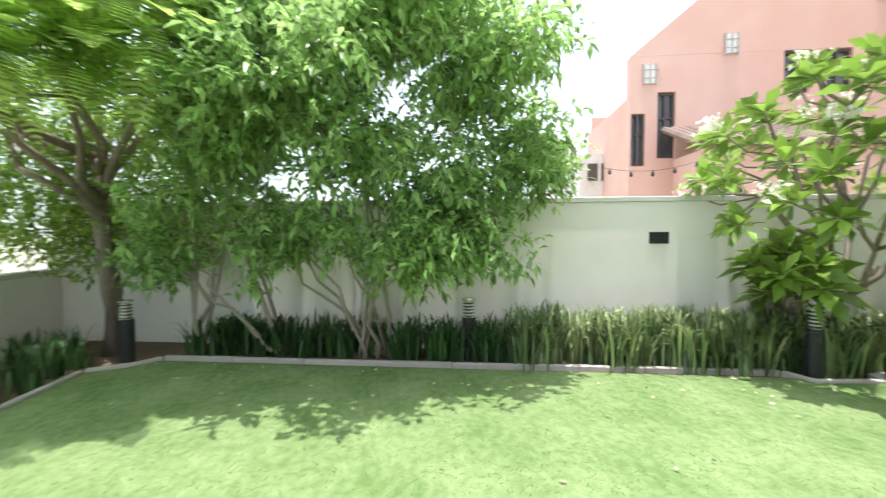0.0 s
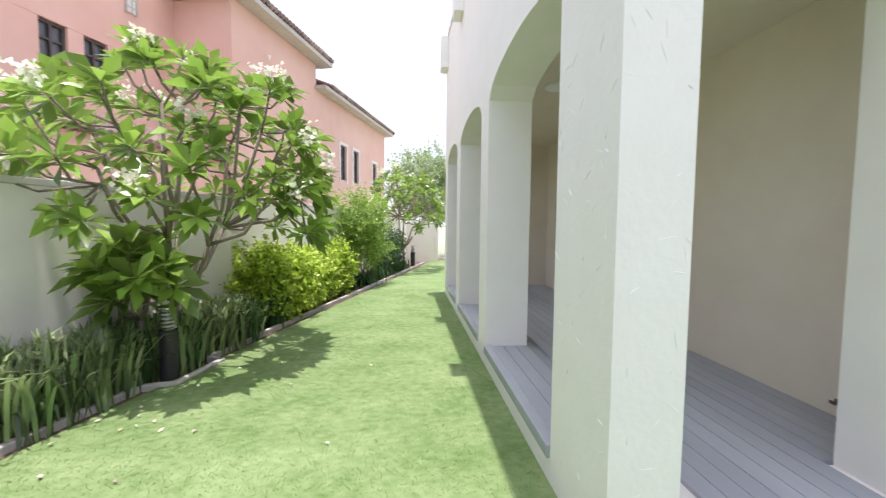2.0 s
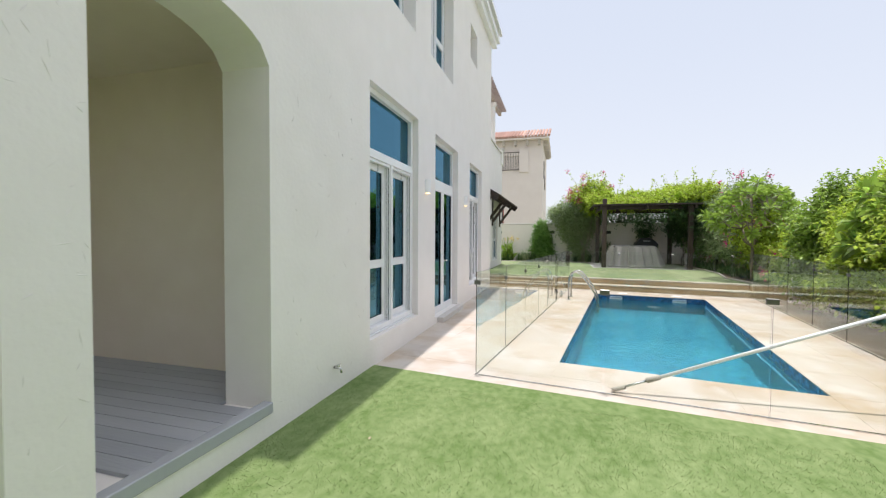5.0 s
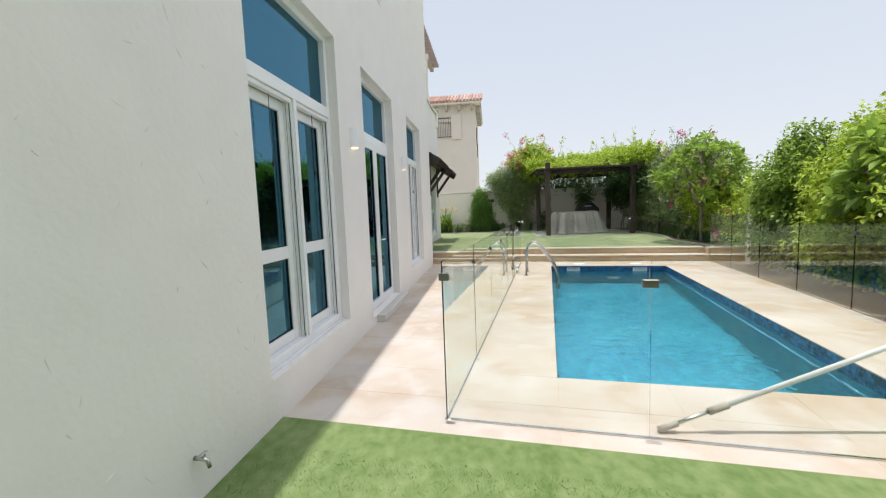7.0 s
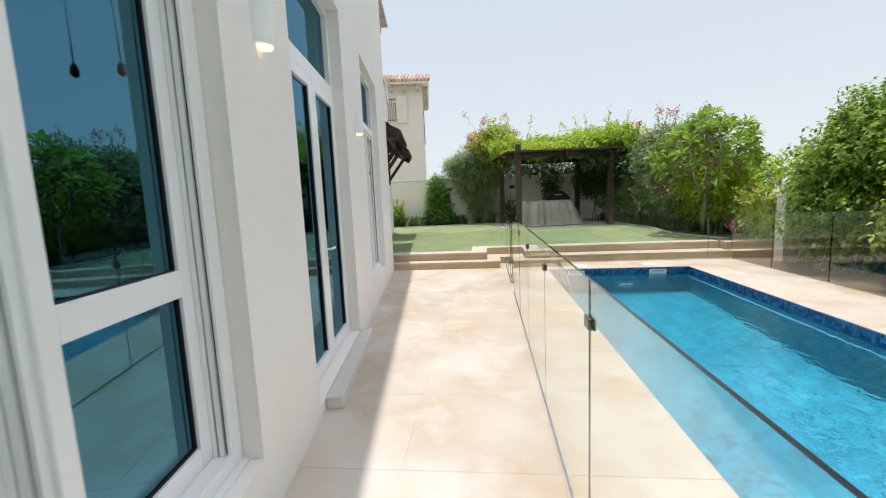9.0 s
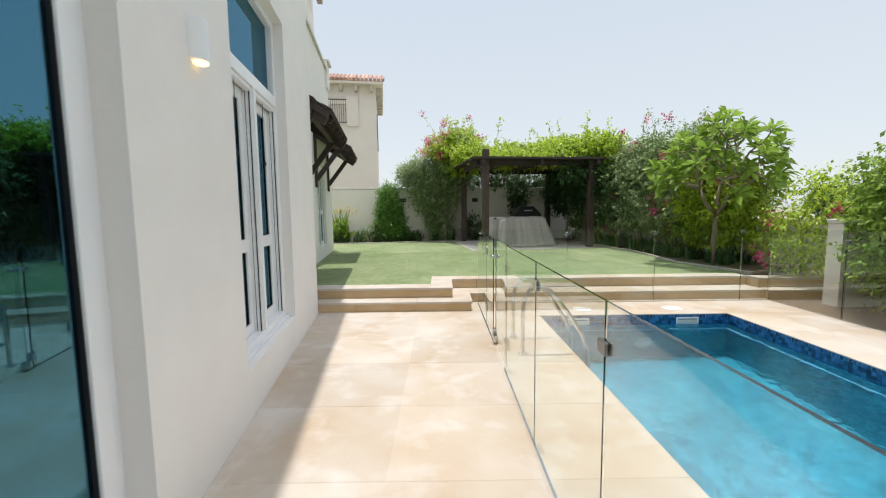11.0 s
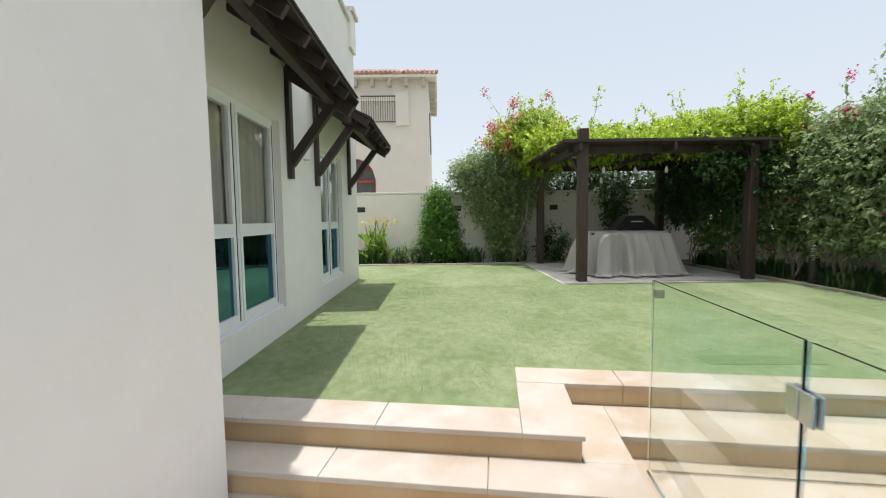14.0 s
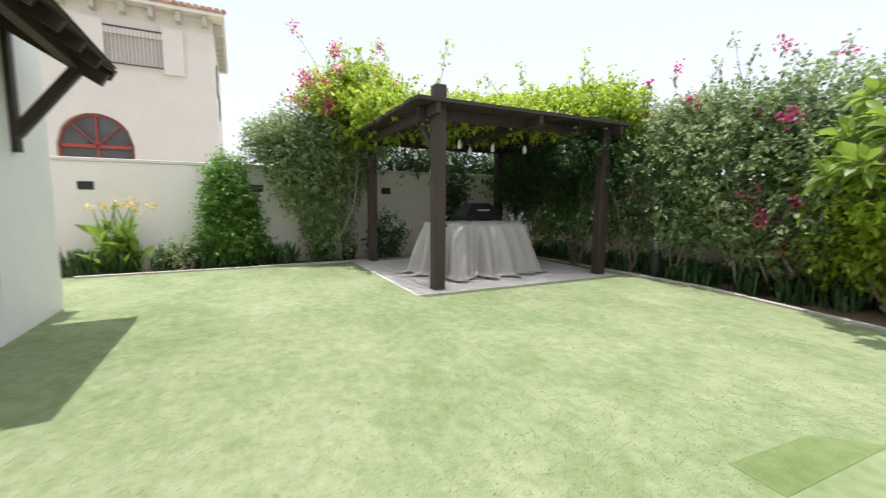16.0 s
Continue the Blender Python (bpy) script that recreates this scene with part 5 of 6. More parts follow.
def stem_fan(feet, blobs, rng, r0=0.028):
    paths = []
    for fx, fy in feet:
        for k in range(5):
            near = sorted(blobs, key=lambda q: math.hypot(q[0] - fx, q[1] - fy) + 0.25 * q[2])[:max(2, len(blobs) // 4)]
            b = near[int(rng.integers(len(near)))]
            e = (b[0] + rng.normal() * b[3] * 0.4, b[1] + rng.normal() * b[4] * 0.3, b[2] + rng.normal() * b[5] * 0.2)
            paths.append((wander((fx + rng.normal() * 0.05, fy + rng.normal() * 0.05, -0.05), e, 0.06, rng, 6), [r0, r0 * 0.9, r0 * 0.8, r0 * 0.65, r0 * 0.5, r0 * 0.35, r0 * 0.2]))
    return paths


def tall_shrub(name, label, at, blobs, feet, twigs, per, length, width, leaf, seed, bark=None, r0=0.028, category="shrub", droop=0.3, twig_len=0.25, flowers=0, flower_mat=None, shoots=0):
    """A many-stemmed shrub; blobs and feet are relative to at."""
    rng = np.random.default_rng(seed)
    th = thing(name, label, category, at=at)
    for p in stem_fan(feet, blobs, rng, r0):
        limbs("stem", [p], bark or BARKPALE, th)
    crown("crown", blobs, twigs, per, length, width, leaf, th, seed + 1, twig_len, droop)
    if shoots:
        paths, c, w = [], [], []
        for k in range(shoots):
            b = blobs[int(rng.integers(len(blobs)))]
            s = Vector((b[0] + rng.normal() * b[3] * 0.45, b[1] + rng.normal() * b[4] * 0.4, b[2] + b[5] * 0.75))
            e = s + Vector((rng.normal() * 0.25, rng.normal() * 0.2, rng.uniform(0.45, 0.95)))
            pts = wander(s, e, 0.03, rng, 5)
            paths.append((pts, [0.008, 0.007, 0.006, 0.005, 0.004, 0.003]))
            for p in pts[1:]:
                for j in range(5):
                    c.append(p + Vector(rng.normal(size=3) * 0.04))
                    w.append(rng.normal(size=3))
        for p in paths:
            limbs("shoot", [p], BARKPALE, th)
        tagged(mesh_part("shoot_leaf", leaf_mesh("shoot_leaf", np.array(c), np.array(w), length, width, rng), leaf, th), kind="stuff")
    if flowers and shoots:
        tips = [p[0][-1] for p in paths[::3]]
        flower_bits("shoot_blossom", tips, 0.06, 22, 0.075, flower_mat, th, seed + 3, "magenta blossom on a long shoot")
    if flowers:
        f, out = twigs_in(blobs, flowers, rng, 0.9)
        flower_bits("blossom", f + out * 0.1, 0.07, 30, 0.08, flower_mat, th, seed + 2, "magenta blossom")
    return th


def clumps(blobs, n, r, seed):
    """Many small leafy clumps spread through a few large ones."""
    rng = np.random.default_rng(seed)
    p, d = twigs_in(blobs, n, rng, 0.6, 0.1)
    return [(*q, *(r * rng.uniform(0.7, 1.3) * np.array([1.0, 1.0, 0.72]))) for q in p]


SHRUB = [(-1.2, -0.3, 1.9, 0.8, 0.7, 0.7), (0.1, -0.6, 1.9, 0.9, 0.7, 0.65), (1.2, -0.6, 2.0, 0.85, 0.7, 0.7), (0.0, -0.7, 3.3, 1.6, 1.1, 1.1), (1.3, -0.7, 3.1, 0.9, 0.8, 1.0), (-1.2, -0.3, 3.3, 0.9, 0.9, 1.0), (0.3, -0.5, 4.4, 1.5, 1.0, 0.9), (1.95, -0.6, 2.55, 0.45, 0.45, 0.45), (-1.8, 0.0, 1.55, 0.55, 0.5, 0.65), (-0.8, -0.2, 1.45, 0.7, 0.5, 0.4), (0.9, -0.5, 1.5, 0.8, 0.5, 0.35), (-1.6, -0.1, 2.5, 0.6, 0.6, 0.6)]
tall_shrub("flowering_shrub", "tall many-stemmed shrub with bright green pointed leaves", (-0.4, 6.75, 0), clumps(SHRUB, 112, 0.36, 30),
           [(-0.95, 0.5), (0.35, 0.15), (-2.05, 0.75), (0.1, 0.2)], 5800, 8, 0.13, 0.055, LEAF_S, 31, r0=0.03, droop=0.35, twig_len=0.26)
frangipani((5.0, 5.66, 0), 3.5, 1.62, 44, "frangipani tree with glossy leaves and white blossom beside the wall", lean=(0.25, -0.28), leaf=0.3, flowers=0.3, tips=84)
frangipani((4.5, 5.62, 0), 1.38, 0.42, 47, "young frangipani with broad glossy leaves", tips=14, trunk=0.6, trunk_r=0.035, flowers=0.0, leaf=0.34)
frangipani((*north_xy(13.0, 6.5), 0), 3.3, 1.5, 51, "frangipani tree with white blossom along the side passage", flowers=0.3)


def hedge(name, label, m, size, twigs, leaf, seed, length=0.06, width=0.035, category="hedge"):
    sx, sy, sz = size
    th = thing(name, label, category)
    th.matrix_world = m
    rng = np.random.default_rng(seed)
    n = max(2, int(sx / 0.55))
    blobs = [(sx * (i + 0.5) / n + rng.normal() * 0.04, rng.normal() * 0.03, sz * 0.55 + rng.normal() * 0.05, 0.42, sy / 2, sz * 0.46) for i in range(n)]
    blobs += [(b[0], b[1], sz * 0.25, 0.4, sy * 0.45, sz * 0.25) for b in blobs]
    paths = [(wander((b[0], b[1], -0.04), (b[0] + 0.1, b[1], sz * 0.5), 0.05, rng, 4), [0.02, 0.018, 0.015, 0.01, 0.006]) for b in blobs[:n]]
    for p in paths:
        limbs("stem", [p], BARK, th)
    crown("crown", blobs, twigs, 7, length, width, leaf, th, seed + 1, 0.14, 0.2, 0.4)
    return th


x, y = north_xy(4.95, 6.72)
hedge("clipped_hedge", "bright lime green clipped hedge along the wall", pose(x, y, 0, 0, 0, na), (1.7, 0.95, 1.2), 2600, LEAF_Y, 61, 0.08, 0.055)
x, y = north_xy(6.75, 6.72)
hedge("clipped_hedge", "bright lime green clipped hedge along the wall", pose(x, y, 0, 0, 0, na), (1.6, 0.9, 1.15), 2400, LEAF_Y, 63, 0.08, 0.055)
x, y = north_xy(9.4, 6.65)
tall_shrub("shrub_tree", "small light green leafy tree along the side passage", (x, y, 0), [(0, 0, 1.75, 0.95, 0.7, 0.65), (0.2, -0.1, 1.0, 0.8, 0.55, 0.5), (-0.3, 0, 1.4, 0.6, 0.5, 0.5)], [(0, 0)], 1500, 8, 0.08, 0.04, LEAF_B, 65, category="tree")
x, y = north_xy(11.6, 6.7)
tall_shrub("shrub", "dark leafy shrub along the side passage", (x, y, 0), [(0, 0, 0.8, 0.9, 0.5, 0.65), (1.5, 0, 0.7, 0.9, 0.5, 0.6), (3.0, 0, 0.8, 0.9, 0.5, 0.6)], [(0, 0), (1.5, 0), (3.0, 0)], 1500, 7, 0.08, 0.04, LEAF_D, 67)
tall_shrub("far_tree", "large grey-green tree beyond the end of the passage", (22.5, 1.5, -0.4), [(0, 0, 4.3, 2.8, 2.5, 1.6), (-1.8, 0.6, 3.3, 1.6, 1.6, 1.2), (2, -1, 3.6, 1.8, 1.8, 1.2)], [(0, 0)], 3600, 8, 0.18, 0.08, LEAF_G, 69, BARK, 0.09, "tree", twig_len=0.5)

# raised garden
canna = thing("canna_plant", "broad-leaved canna with yellow flowers below the wall", "plant", at=(2.4, -19.78, UP - 0.03))
rng = np.random.default_rng(71)
b = np.column_stack([rng.normal(size=(60, 2)) * [0.2, 0.12], rng.uniform(0.05, 0.75, 60)])
mesh_part("leaves", leaf_mesh("leaves", b, rng.normal(size=(60, 3)) * [0.6, 0.6, 0.1] + [0, 0, 1.0], 0.6, 0.15, rng, 0.25), LEAF_B, canna)
for _ in range(9):
    limbs("stem", [(wander((rng.normal() * 0.15, rng.normal() * 0.1, 0), (rng.normal() * 0.25, rng.normal() * 0.12, rng.uniform(1.0, 1.35)), 0.02, rng, 4), 0.012)], LEAF_B, canna)
flower_bits("blossom", [(rng.normal() * 0.22, rng.normal() * 0.12, rng.uniform(1.1, 1.35)) for _ in range(7)], 0.04, 14, 0.07, YELLOWF, canna, 72, "yellow blossom")
tall_shrub("shrub", "small pale flowering shrub at the bed edge", (1.35, -19.75, UP), [(0, 0, 0.28, 0.3, 0.2, 0.28)], [(0, 0)], 120, 7, 0.07, 0.025, LEAF_G, 73)
tall_shrub("wall_shrub", "upright glossy shrub against the boundary wall", (0.48, -19.88, UP), [(0, 0, 0.55, 0.55, 0.32, 0.55), (0.05, 0, 1.2, 0.42, 0.3, 0.6), (0.08, 0, 1.8, 0.26, 0.2, 0.42)], [(0, 0)], 2600, 7, 0.08, 0.05, LEAF_A, 75, r0=0.016)
tall_shrub("wall_climber", "large grey-green climber spilling over the boundary wall", (-1.2, -19.85, UP), [(0.2, 0, 2.5, 0.95, 0.5, 0.85), (-0.7, 0.1, 2.7, 0.9, 0.6, 0.75), (0.25, 0.1, 1.75, 0.65, 0.4, 0.7), (-0.15, 0.1, 1.0, 0.5, 0.35, 0.6), (-0.2, 0.1, 0.45, 0.42, 0.3, 0.4), (0.9, -0.1, 2.55, 0.5, 0.35, 0.5), (-0.6, 0.2, 1.9, 0.4, 0.3, 0.6)], [(0, 0), (-0.2, 0.05)], 5200, 7, 0.085, 0.045, LEAF_G, 77, r0=0.018)
tall_shrub("bougainvillea", "bougainvillea with magenta blossom above the pergola", (-1.6, -19.6, UP), [(0.1, 0, 3.5, 0.7, 0.5, 0.45), (-0.6, 0.2, 3.8, 0.6, 0.5, 0.4)], [(0, 0)], 900, 7, 0.09, 0.06, LEAF_Y, 79, flowers=34, flower_mat=FLOWER, shoots=14)

# pergola
pergola = thing("pergola", "dark brown timber pergola over pale paving", "pergola", at=(0, 0, 0))
POSTS = [(-2.28, -16.0), (-5.62, -16.0), (-2.28, -19.35), (-5.62, -19.35)]
for i, (x, y) in enumerate(POSTS):
    part("post", bevelled(boxes((x - 0.09, x + 0.09, y - 0.09, y + 0.09, UP + 0.012, 3.30 if i == 0 else 2.99)), 0.012), WOODM, pergola)
for y in (-16.13, -19.22):
    part("beam", bevelled(boxes((-5.95, -2.0, y - 0.035, y + 0.035, 2.84, 3.0)), 0.006), WOOD, pergola)
for x in (-2.15, -3.95, -5.75):
    part("cross_beam", bevelled(boxes((x - 0.035, x + 0.035, -19.75, -15.72, 2.84 + 0.004, 3.0 - 0.004)), 0.006), WOOD, pergola)
part("knee_brace", beam(bmesh.new(), (-2.28, -16.09, 2.35), (-2.28, -16.7, 2.90), 0.07, 0.1), WOOD, pergola)
part("knee_brace", beam(bmesh.new(), (-5.62, -16.09, 2.35), (-5.62, -16.7, 2.90), 0.07, 0.1), WOOD, pergola)
for i in range(42):
    y = -15.74 - i * 0.097
    x1 = -1.82 + random.uniform(-0.02, 0.02)
    if abs(y + 16.0) < 0.13:
        part("slat", boxes((-5.98, -2.375, y - 0.036, y + 0.036, 3.002, 3.055)), WOOD, pergola)
        part("slat", boxes((-2.185, x1, y - 0.036, y + 0.036, 3.002, 3.055)), WOOD, pergola)
    else:
        part("slat", boxes((-5.98, x1, y - 0.036, y + 0.036, 3.002, 3.055)), WOOD, pergola)

paver_bed = thing("paved_square", "square of pale concrete pavers under the pergola", "paving", kind="structure")
part("bed", boxes((-5.88, -1.82, -19.38, -15.72, UP - 0.1, UP + 0.002)), KERB, paver_bed)
for i in range(8):
    for j in range(7):
        x0, y0 = -5.87 + i * 0.506, -19.37 + j * 0.521
        part("paver", prism(bmesh.new(), [(x0 + 0.003, y0 + 0.003), (x0 + 0.503, y0 + 0.003), (x0 + 0.503, y0 + 0.518), (x0 + 0.003, y0 + 0.518)], UP - 0.02, UP + 0.014 + random.uniform(-0.001, 0.001), 0.003), PAVER, paver_bed)


def covered_table():
    """A bar table under a dust sheet that falls in deep folds and gathers on the paving."""
    th = thing("covered_table", "outdoor table draped in a creased grey dust sheet", "table", at=(-3.62, -17.2, UP + 0.016))
    part("tabletop", boxes((-0.86, 0.86, -0.45, 0.45, 0.88, 0.93)), WOODM, th)
    for sx in (-0.78, 0.78):
        for sy in (-0.38, 0.38):
            part("leg", boxes((sx - 0.04, sx + 0.04, sy - 0.04, sy + 0.04, 0.0, 0.88)), WOODM, th)
    n, rings = 360, 26
    v = []
    for r in range(rings + 1):
        for k in range(n):
            a = 2 * math.pi * k / n
            c, s = math.cos(a), math.sin(a)
            q = (abs(c) ** 9 + abs(s) ** 9) ** (-1 / 9)
            ux, uy = c * q, s * q
            p = Vector((ux * 0.88, uy * 0.47, 0))
            fold = 1.2 * noise.noise(p * 3.4 + Vector((3, 1, 0))) + 0.9 * noise.noise(p * 7.0) + 0.25 * noise.noise(p * 15.0)
            corner = 1.0 if abs(ux) > 0.93 and abs(uy) > 0.85 else 0.0
            if r <= 7:
                f = r / 7
                x, y, z = ux * 0.88 * f, uy * 0.47 * f, 0.945 + 0.02 * noise.noise((ux * f * 5, uy * f * 5, 1.0)) - 0.014 * (r == 7)
            else:
                f = (r - 7) / (rings - 7)
                lag = noise.noise((p.x * 2.0, p.y * 2.0, f * 1.6)) * 0.05
                pool = max(0.0, f - 0.86) / 0.14
                out = 0.02 + 0.22 * f + 0.26 * f ** 0.6 * fold + lag * f + 0.12 * corner * f + pool * (0.14 + 0.1 * noise.noise(p * 6.0))
                x, y = ux * 0.88 + c * max(0.012, out), uy * 0.47 + s * max(0.012, out)
                z = 0.93 * (1 - min(1.0, f / 0.93)) + 0.012 + pool * 0.028 * (1 + noise.noise((x * 9, y * 9, 0.5)))
            v.append((x, y, z))
    f = []
    for r in range(rings):
        for k in range(n):
            f.append((r * n + k, r * n + (k + 1) % n, (r + 1) * n + (k + 1) % n, (r + 1) * n + k))
    mesh_part("dust_sheet", array_mesh("dust_sheet", np.array(v), np.array(f)), SHEET, th, "creased grey dust sheet", smooth=True)


covered_table()
bbq = thing("barbecue_hood", "black barbecue cover standing behind the draped table", "barbecue", at=(-4.35, -18.3, UP + 0.016))
bm = bmesh.new()
rings = [[(-0.47, -0.3, 0.0), (0.47, -0.3, 0.0), (0.47, 0.3, 0.0), (-0.47, 0.3, 0.0)], [(-0.49, -0.31, 1.02), (0.49, -0.31, 1.02), (0.49, 0.31, 1.02), (-0.49, 0.31, 1.02)], [(-0.22, -0.2, 1.3), (0.22, -0.2, 1.3), (0.22, 0.2, 1.3), (-0.22, 0.2, 1.3)]]
vs = [[bm.verts.new(p) for p in r] for r in rings]
for a, b in zip(vs, vs[1:]):
    for k in range(4):
        bm.faces.new((a[k], a[(k + 1) % 4], b[(k + 1) % 4], b[k]))
bm.faces.new(vs[2])
bm.faces.new(vs[0][::-1])
part("cover", bevelled(bm, 0.03, 2), BLACK, bbq)
part("lettering", beam(bmesh.new(), (-0.15, 0.273, 1.15), (0.15, 0.273, 1.15), 0.012, 0.03), WHITE, bbq, "plain pale lettering bar")


def hanging_lantern(x, y, z, drop):
    th = thing("hanging_lantern", "small clear glass jar lantern hanging from the pergola", "lantern", "lanterns under the pergola", at=(x, y, z))
    part("jar", lathe(bmesh.new(), [(0.014, -0.14), (0.03, -0.125), (0.033, -0.06), (0.016, -0.02), (0.016, 0.0)], 14), LENS, th, smooth=True)
    part("cord", tube(bmesh.new(), [(0, 0, 0), (0, 0, drop)], 0.004, 6), BLACK, th)


for x, y, z in ((-2.85, -16.4, 2.62), (-3.25, -16.75, 2.58), (-3.55, -16.5, 2.62), (-3.2, -17.4, 2.5), (-4.15, -16.4, 2.62), (-4.0, -17.2, 2.55), (-2.6, -17.6, 2.55)):
    hanging_lantern(x, y, z, 3.001 - z)

tall_shrub("pergola_vine", "lime green vine covering the pergola roof", (-4.0, -17.8, 2.99),
           [(-2.2, 1.0, 0.5, 0.9, 1.0, 0.5), (-1.2, -0.2, 0.45, 1.1, 1.6, 0.45), (0.2, -0.8, 0.4, 1.2, 1.3, 0.42), (1.6, -1.0, 0.45, 0.8, 1.1, 0.5), (-2.0, -1.2, 0.6, 1.1, 1.1, 0.55), (-2.4, 1.4, 0.2, 0.45, 0.6, 0.6), (2.0, -1.6, 0.3, 0.5, 0.7, 0.6), (0.5, 0.6, 0.2, 1.6, 0.9, 0.15), (-1.0, 1.2, 0.2, 1.2, 0.6, 0.2)],
           [(-2.2, -1.5)], 5200, 8, 0.1, 0.07, LEAF_Y, 81, twig_len=0.2, category="vine", shoots=14)
tall_shrub("background_shrub", "dark dense shrubs behind the pergola", (-4.6, -20.7, 0), [(-0.6, 0, 2.4, 1.6, 0.45, 0.8), (1.4, 0.2, 2.7, 1.4, 0.4, 0.5), (-2.2, 0.2, 2.3, 1.0, 0.6, 1.0)], [(0, 0), (-1.5, 0)], 2800, 7, 0.11, 0.06, LEAF_D, 82)
tall_shrub("background_shrub", "leafy shrubs filling the corner behind the pergola", (-6.7, -18.4, UP), [(0, 0, 1.4, 0.6, 1.2, 1.3), (0, 1.2, 1.7, 0.55, 0.8, 1.2), (0.1, -0.8, 2.4, 0.6, 0.9, 0.8)], [(0, 0), (0, 0.8)], 1900, 7, 0.1, 0.06, LEAF_A, 84)
tall_shrub("hanging_vine", "dark vine hanging down the pergola post", (-5.7, -17.2, UP), [(-0.15, 0.8, 2.2, 0.4, 0.6, 0.7), (-0.3, -0.4, 2.0, 0.45, 0.9, 0.8), (-0.2, -1.6, 1.9, 0.5, 0.7, 0.9), (0.35, 1.15, 2.5, 0.25, 0.12, 0.35), (0.95, 1.2, 2.45, 0.12, 0.1, 0.4)], [(-0.3, 0.2), (-0.25, -1.2)], 1700, 7, 0.1, 0.055, LEAF_D, 83, BARK, 0.013, category="vine")
tall_shrub("wall_climber", "dark climber on the wall under the pergola", (-4.55, -19.85, UP), [(0, 0.05, 1.9, 0.35, 0.25, 0.9), (0, 0, 1.0, 0.2, 0.2, 0.7)], [(0, 0)], 380, 7, 0.09, 0.06, LEAF_D, 85, category="climber")
tall_shrub("shrub", "low dark shrub beside the pergola post", (-2.75, -19.7, UP), [(0, 0, 0.5, 0.4, 0.3, 0.45)], [(0, 0)], 180, 7, 0.1, 0.05, LEAF_D, 87)
tall_shrub("bougainvillea", "tall loose bougainvillea with magenta blossom behind the kerb", (-6.85, -14.6, UP), [(0, -1.3, 1.9, 0.8, 1.0, 1.2), (0.05, 0.2, 1.9, 0.8, 1.1, 1.3), (-0.2, -0.6, 2.6, 0.8, 1.3, 0.6), (0, 1.3, 1.5, 0.7, 0.8, 1.0), (-0.1, 0.9, 2.6, 0.6, 0.7, 0.6), (0.25, -1.6, 1.2, 0.5, 0.6, 0.6), (0.3, -0.3, 1.1, 0.45, 0.7, 0.5), (0.2, 0.9, 1.0, 0.5, 0.7, 0.6), (0.1, 1.9, 2.0, 0.6, 0.7, 1.0)], [(0.2, -0.6), (0.1, 0.5), (0.2, -1.5), (0.15, 1.2)], 7600, 7, 0.09, 0.06, LEAF_G, 89, flowers=26, flower_mat=FLOWER, shoots=12)
tall_shrub("shrub", "bright green leafy shrub behind the kerb", (-6.75, -12.4, UP), [(0, 0, 1.5, 0.8, 0.8, 0.8), (-0.2, -0.4, 0.8, 0.6, 0.7, 0.6), (0, 0.7, 1.2, 0.6, 0.6, 0.8)], [(0, 0)], 2200, 7, 0.1, 0.06, LEAF_Y, 91, flowers=5, flower_mat=FLOWER)
frangipani((-6.15, -11.65, UP), 3.0, 1.15, 95, "frangipani tree with bright leaves and a pale trunk beside the steps", leaf=0.29, tips=56, material=LEAF_B, trunk=1.05, trunk_r=0.06, flowers=0.0)
tall_shrub("shrub", "yellow-green shrub beside the pool deck", (-6.6, -10.2, 0.1), [(0, 0, 0.9, 0.6, 0.6, 0.8), (-0.1, 0.3, 1.6, 0.4, 0.4, 0.5)], [(0, 0)], 420, 7, 0.085, 0.05, LEAF_Y, 97, flowers=4, flower_mat=FLOWER)
tall_shrub("pool_hedge", "tall dense green shrub behind the glass fence", (-6.45, -8.1, 0), [(0, 0, 0.9, 0.95, 0.9, 0.95), (0.05, 0.1, 1.8, 0.85, 0.85, 0.8), (0, 0, 2.4, 0.45, 0.45, 0.6), (-0.1, -0.6, 1.6, 0.6, 0.6, 0.7)], [(0, 0), (0.2, 0.4)], 3800, 7, 0.1, 0.062, LEAF_B, 99)
tall_shrub("pool_hedge", "tall dense green shrub behind the glass fence", (-6.25, -6.2, 0), [(0, 0, 0.9, 0.95, 1.0, 0.95), (0.05, 0.1, 1.8, 0.85, 0.95, 0.8), (0, 0.2, 2.4, 0.6, 0.7, 0.5)], [(0, 0), (0.2, 0.4)], 3200, 7, 0.1, 0.062, LEAF_Y, 101)
frangipani((-6.0, -5.0, 0), 2.8, 1.0, 103, "frangipani tree with bright leaves behind the glass fence", leaf=0.3, trunk=0.9, trunk_r=0.05, flowers=0.0, material=LEAF_B)
tall_shrub("pool_hedge", "dense yellow-green shrub behind the glass fence", (-5.7, -3.6, 0), [(0, 0, 0.9, 0.85, 1.1, 0.95), (-0.1, 0.6, 1.6, 0.8, 0.9, 0.8), (0, -0.6, 1.7, 0.8, 0.8, 0.8)], [(0, 0), (0.2, 0.4)], 3000, 7, 0.095, 0.06, LEAF_Y, 105)
tall_shrub("pool_hedge", "dense yellow-green shrub behind the glass fence", (-5.4, -1.6, 0), [(0, 0, 0.9, 0.8, 1.1, 0.95), (-0.1, 0.4, 1.6, 0.7, 0.9, 0.7)], [(0, 0), (0.2, 0.4)], 2000, 7, 0.08, 0.05, LEAF_Y, 107)


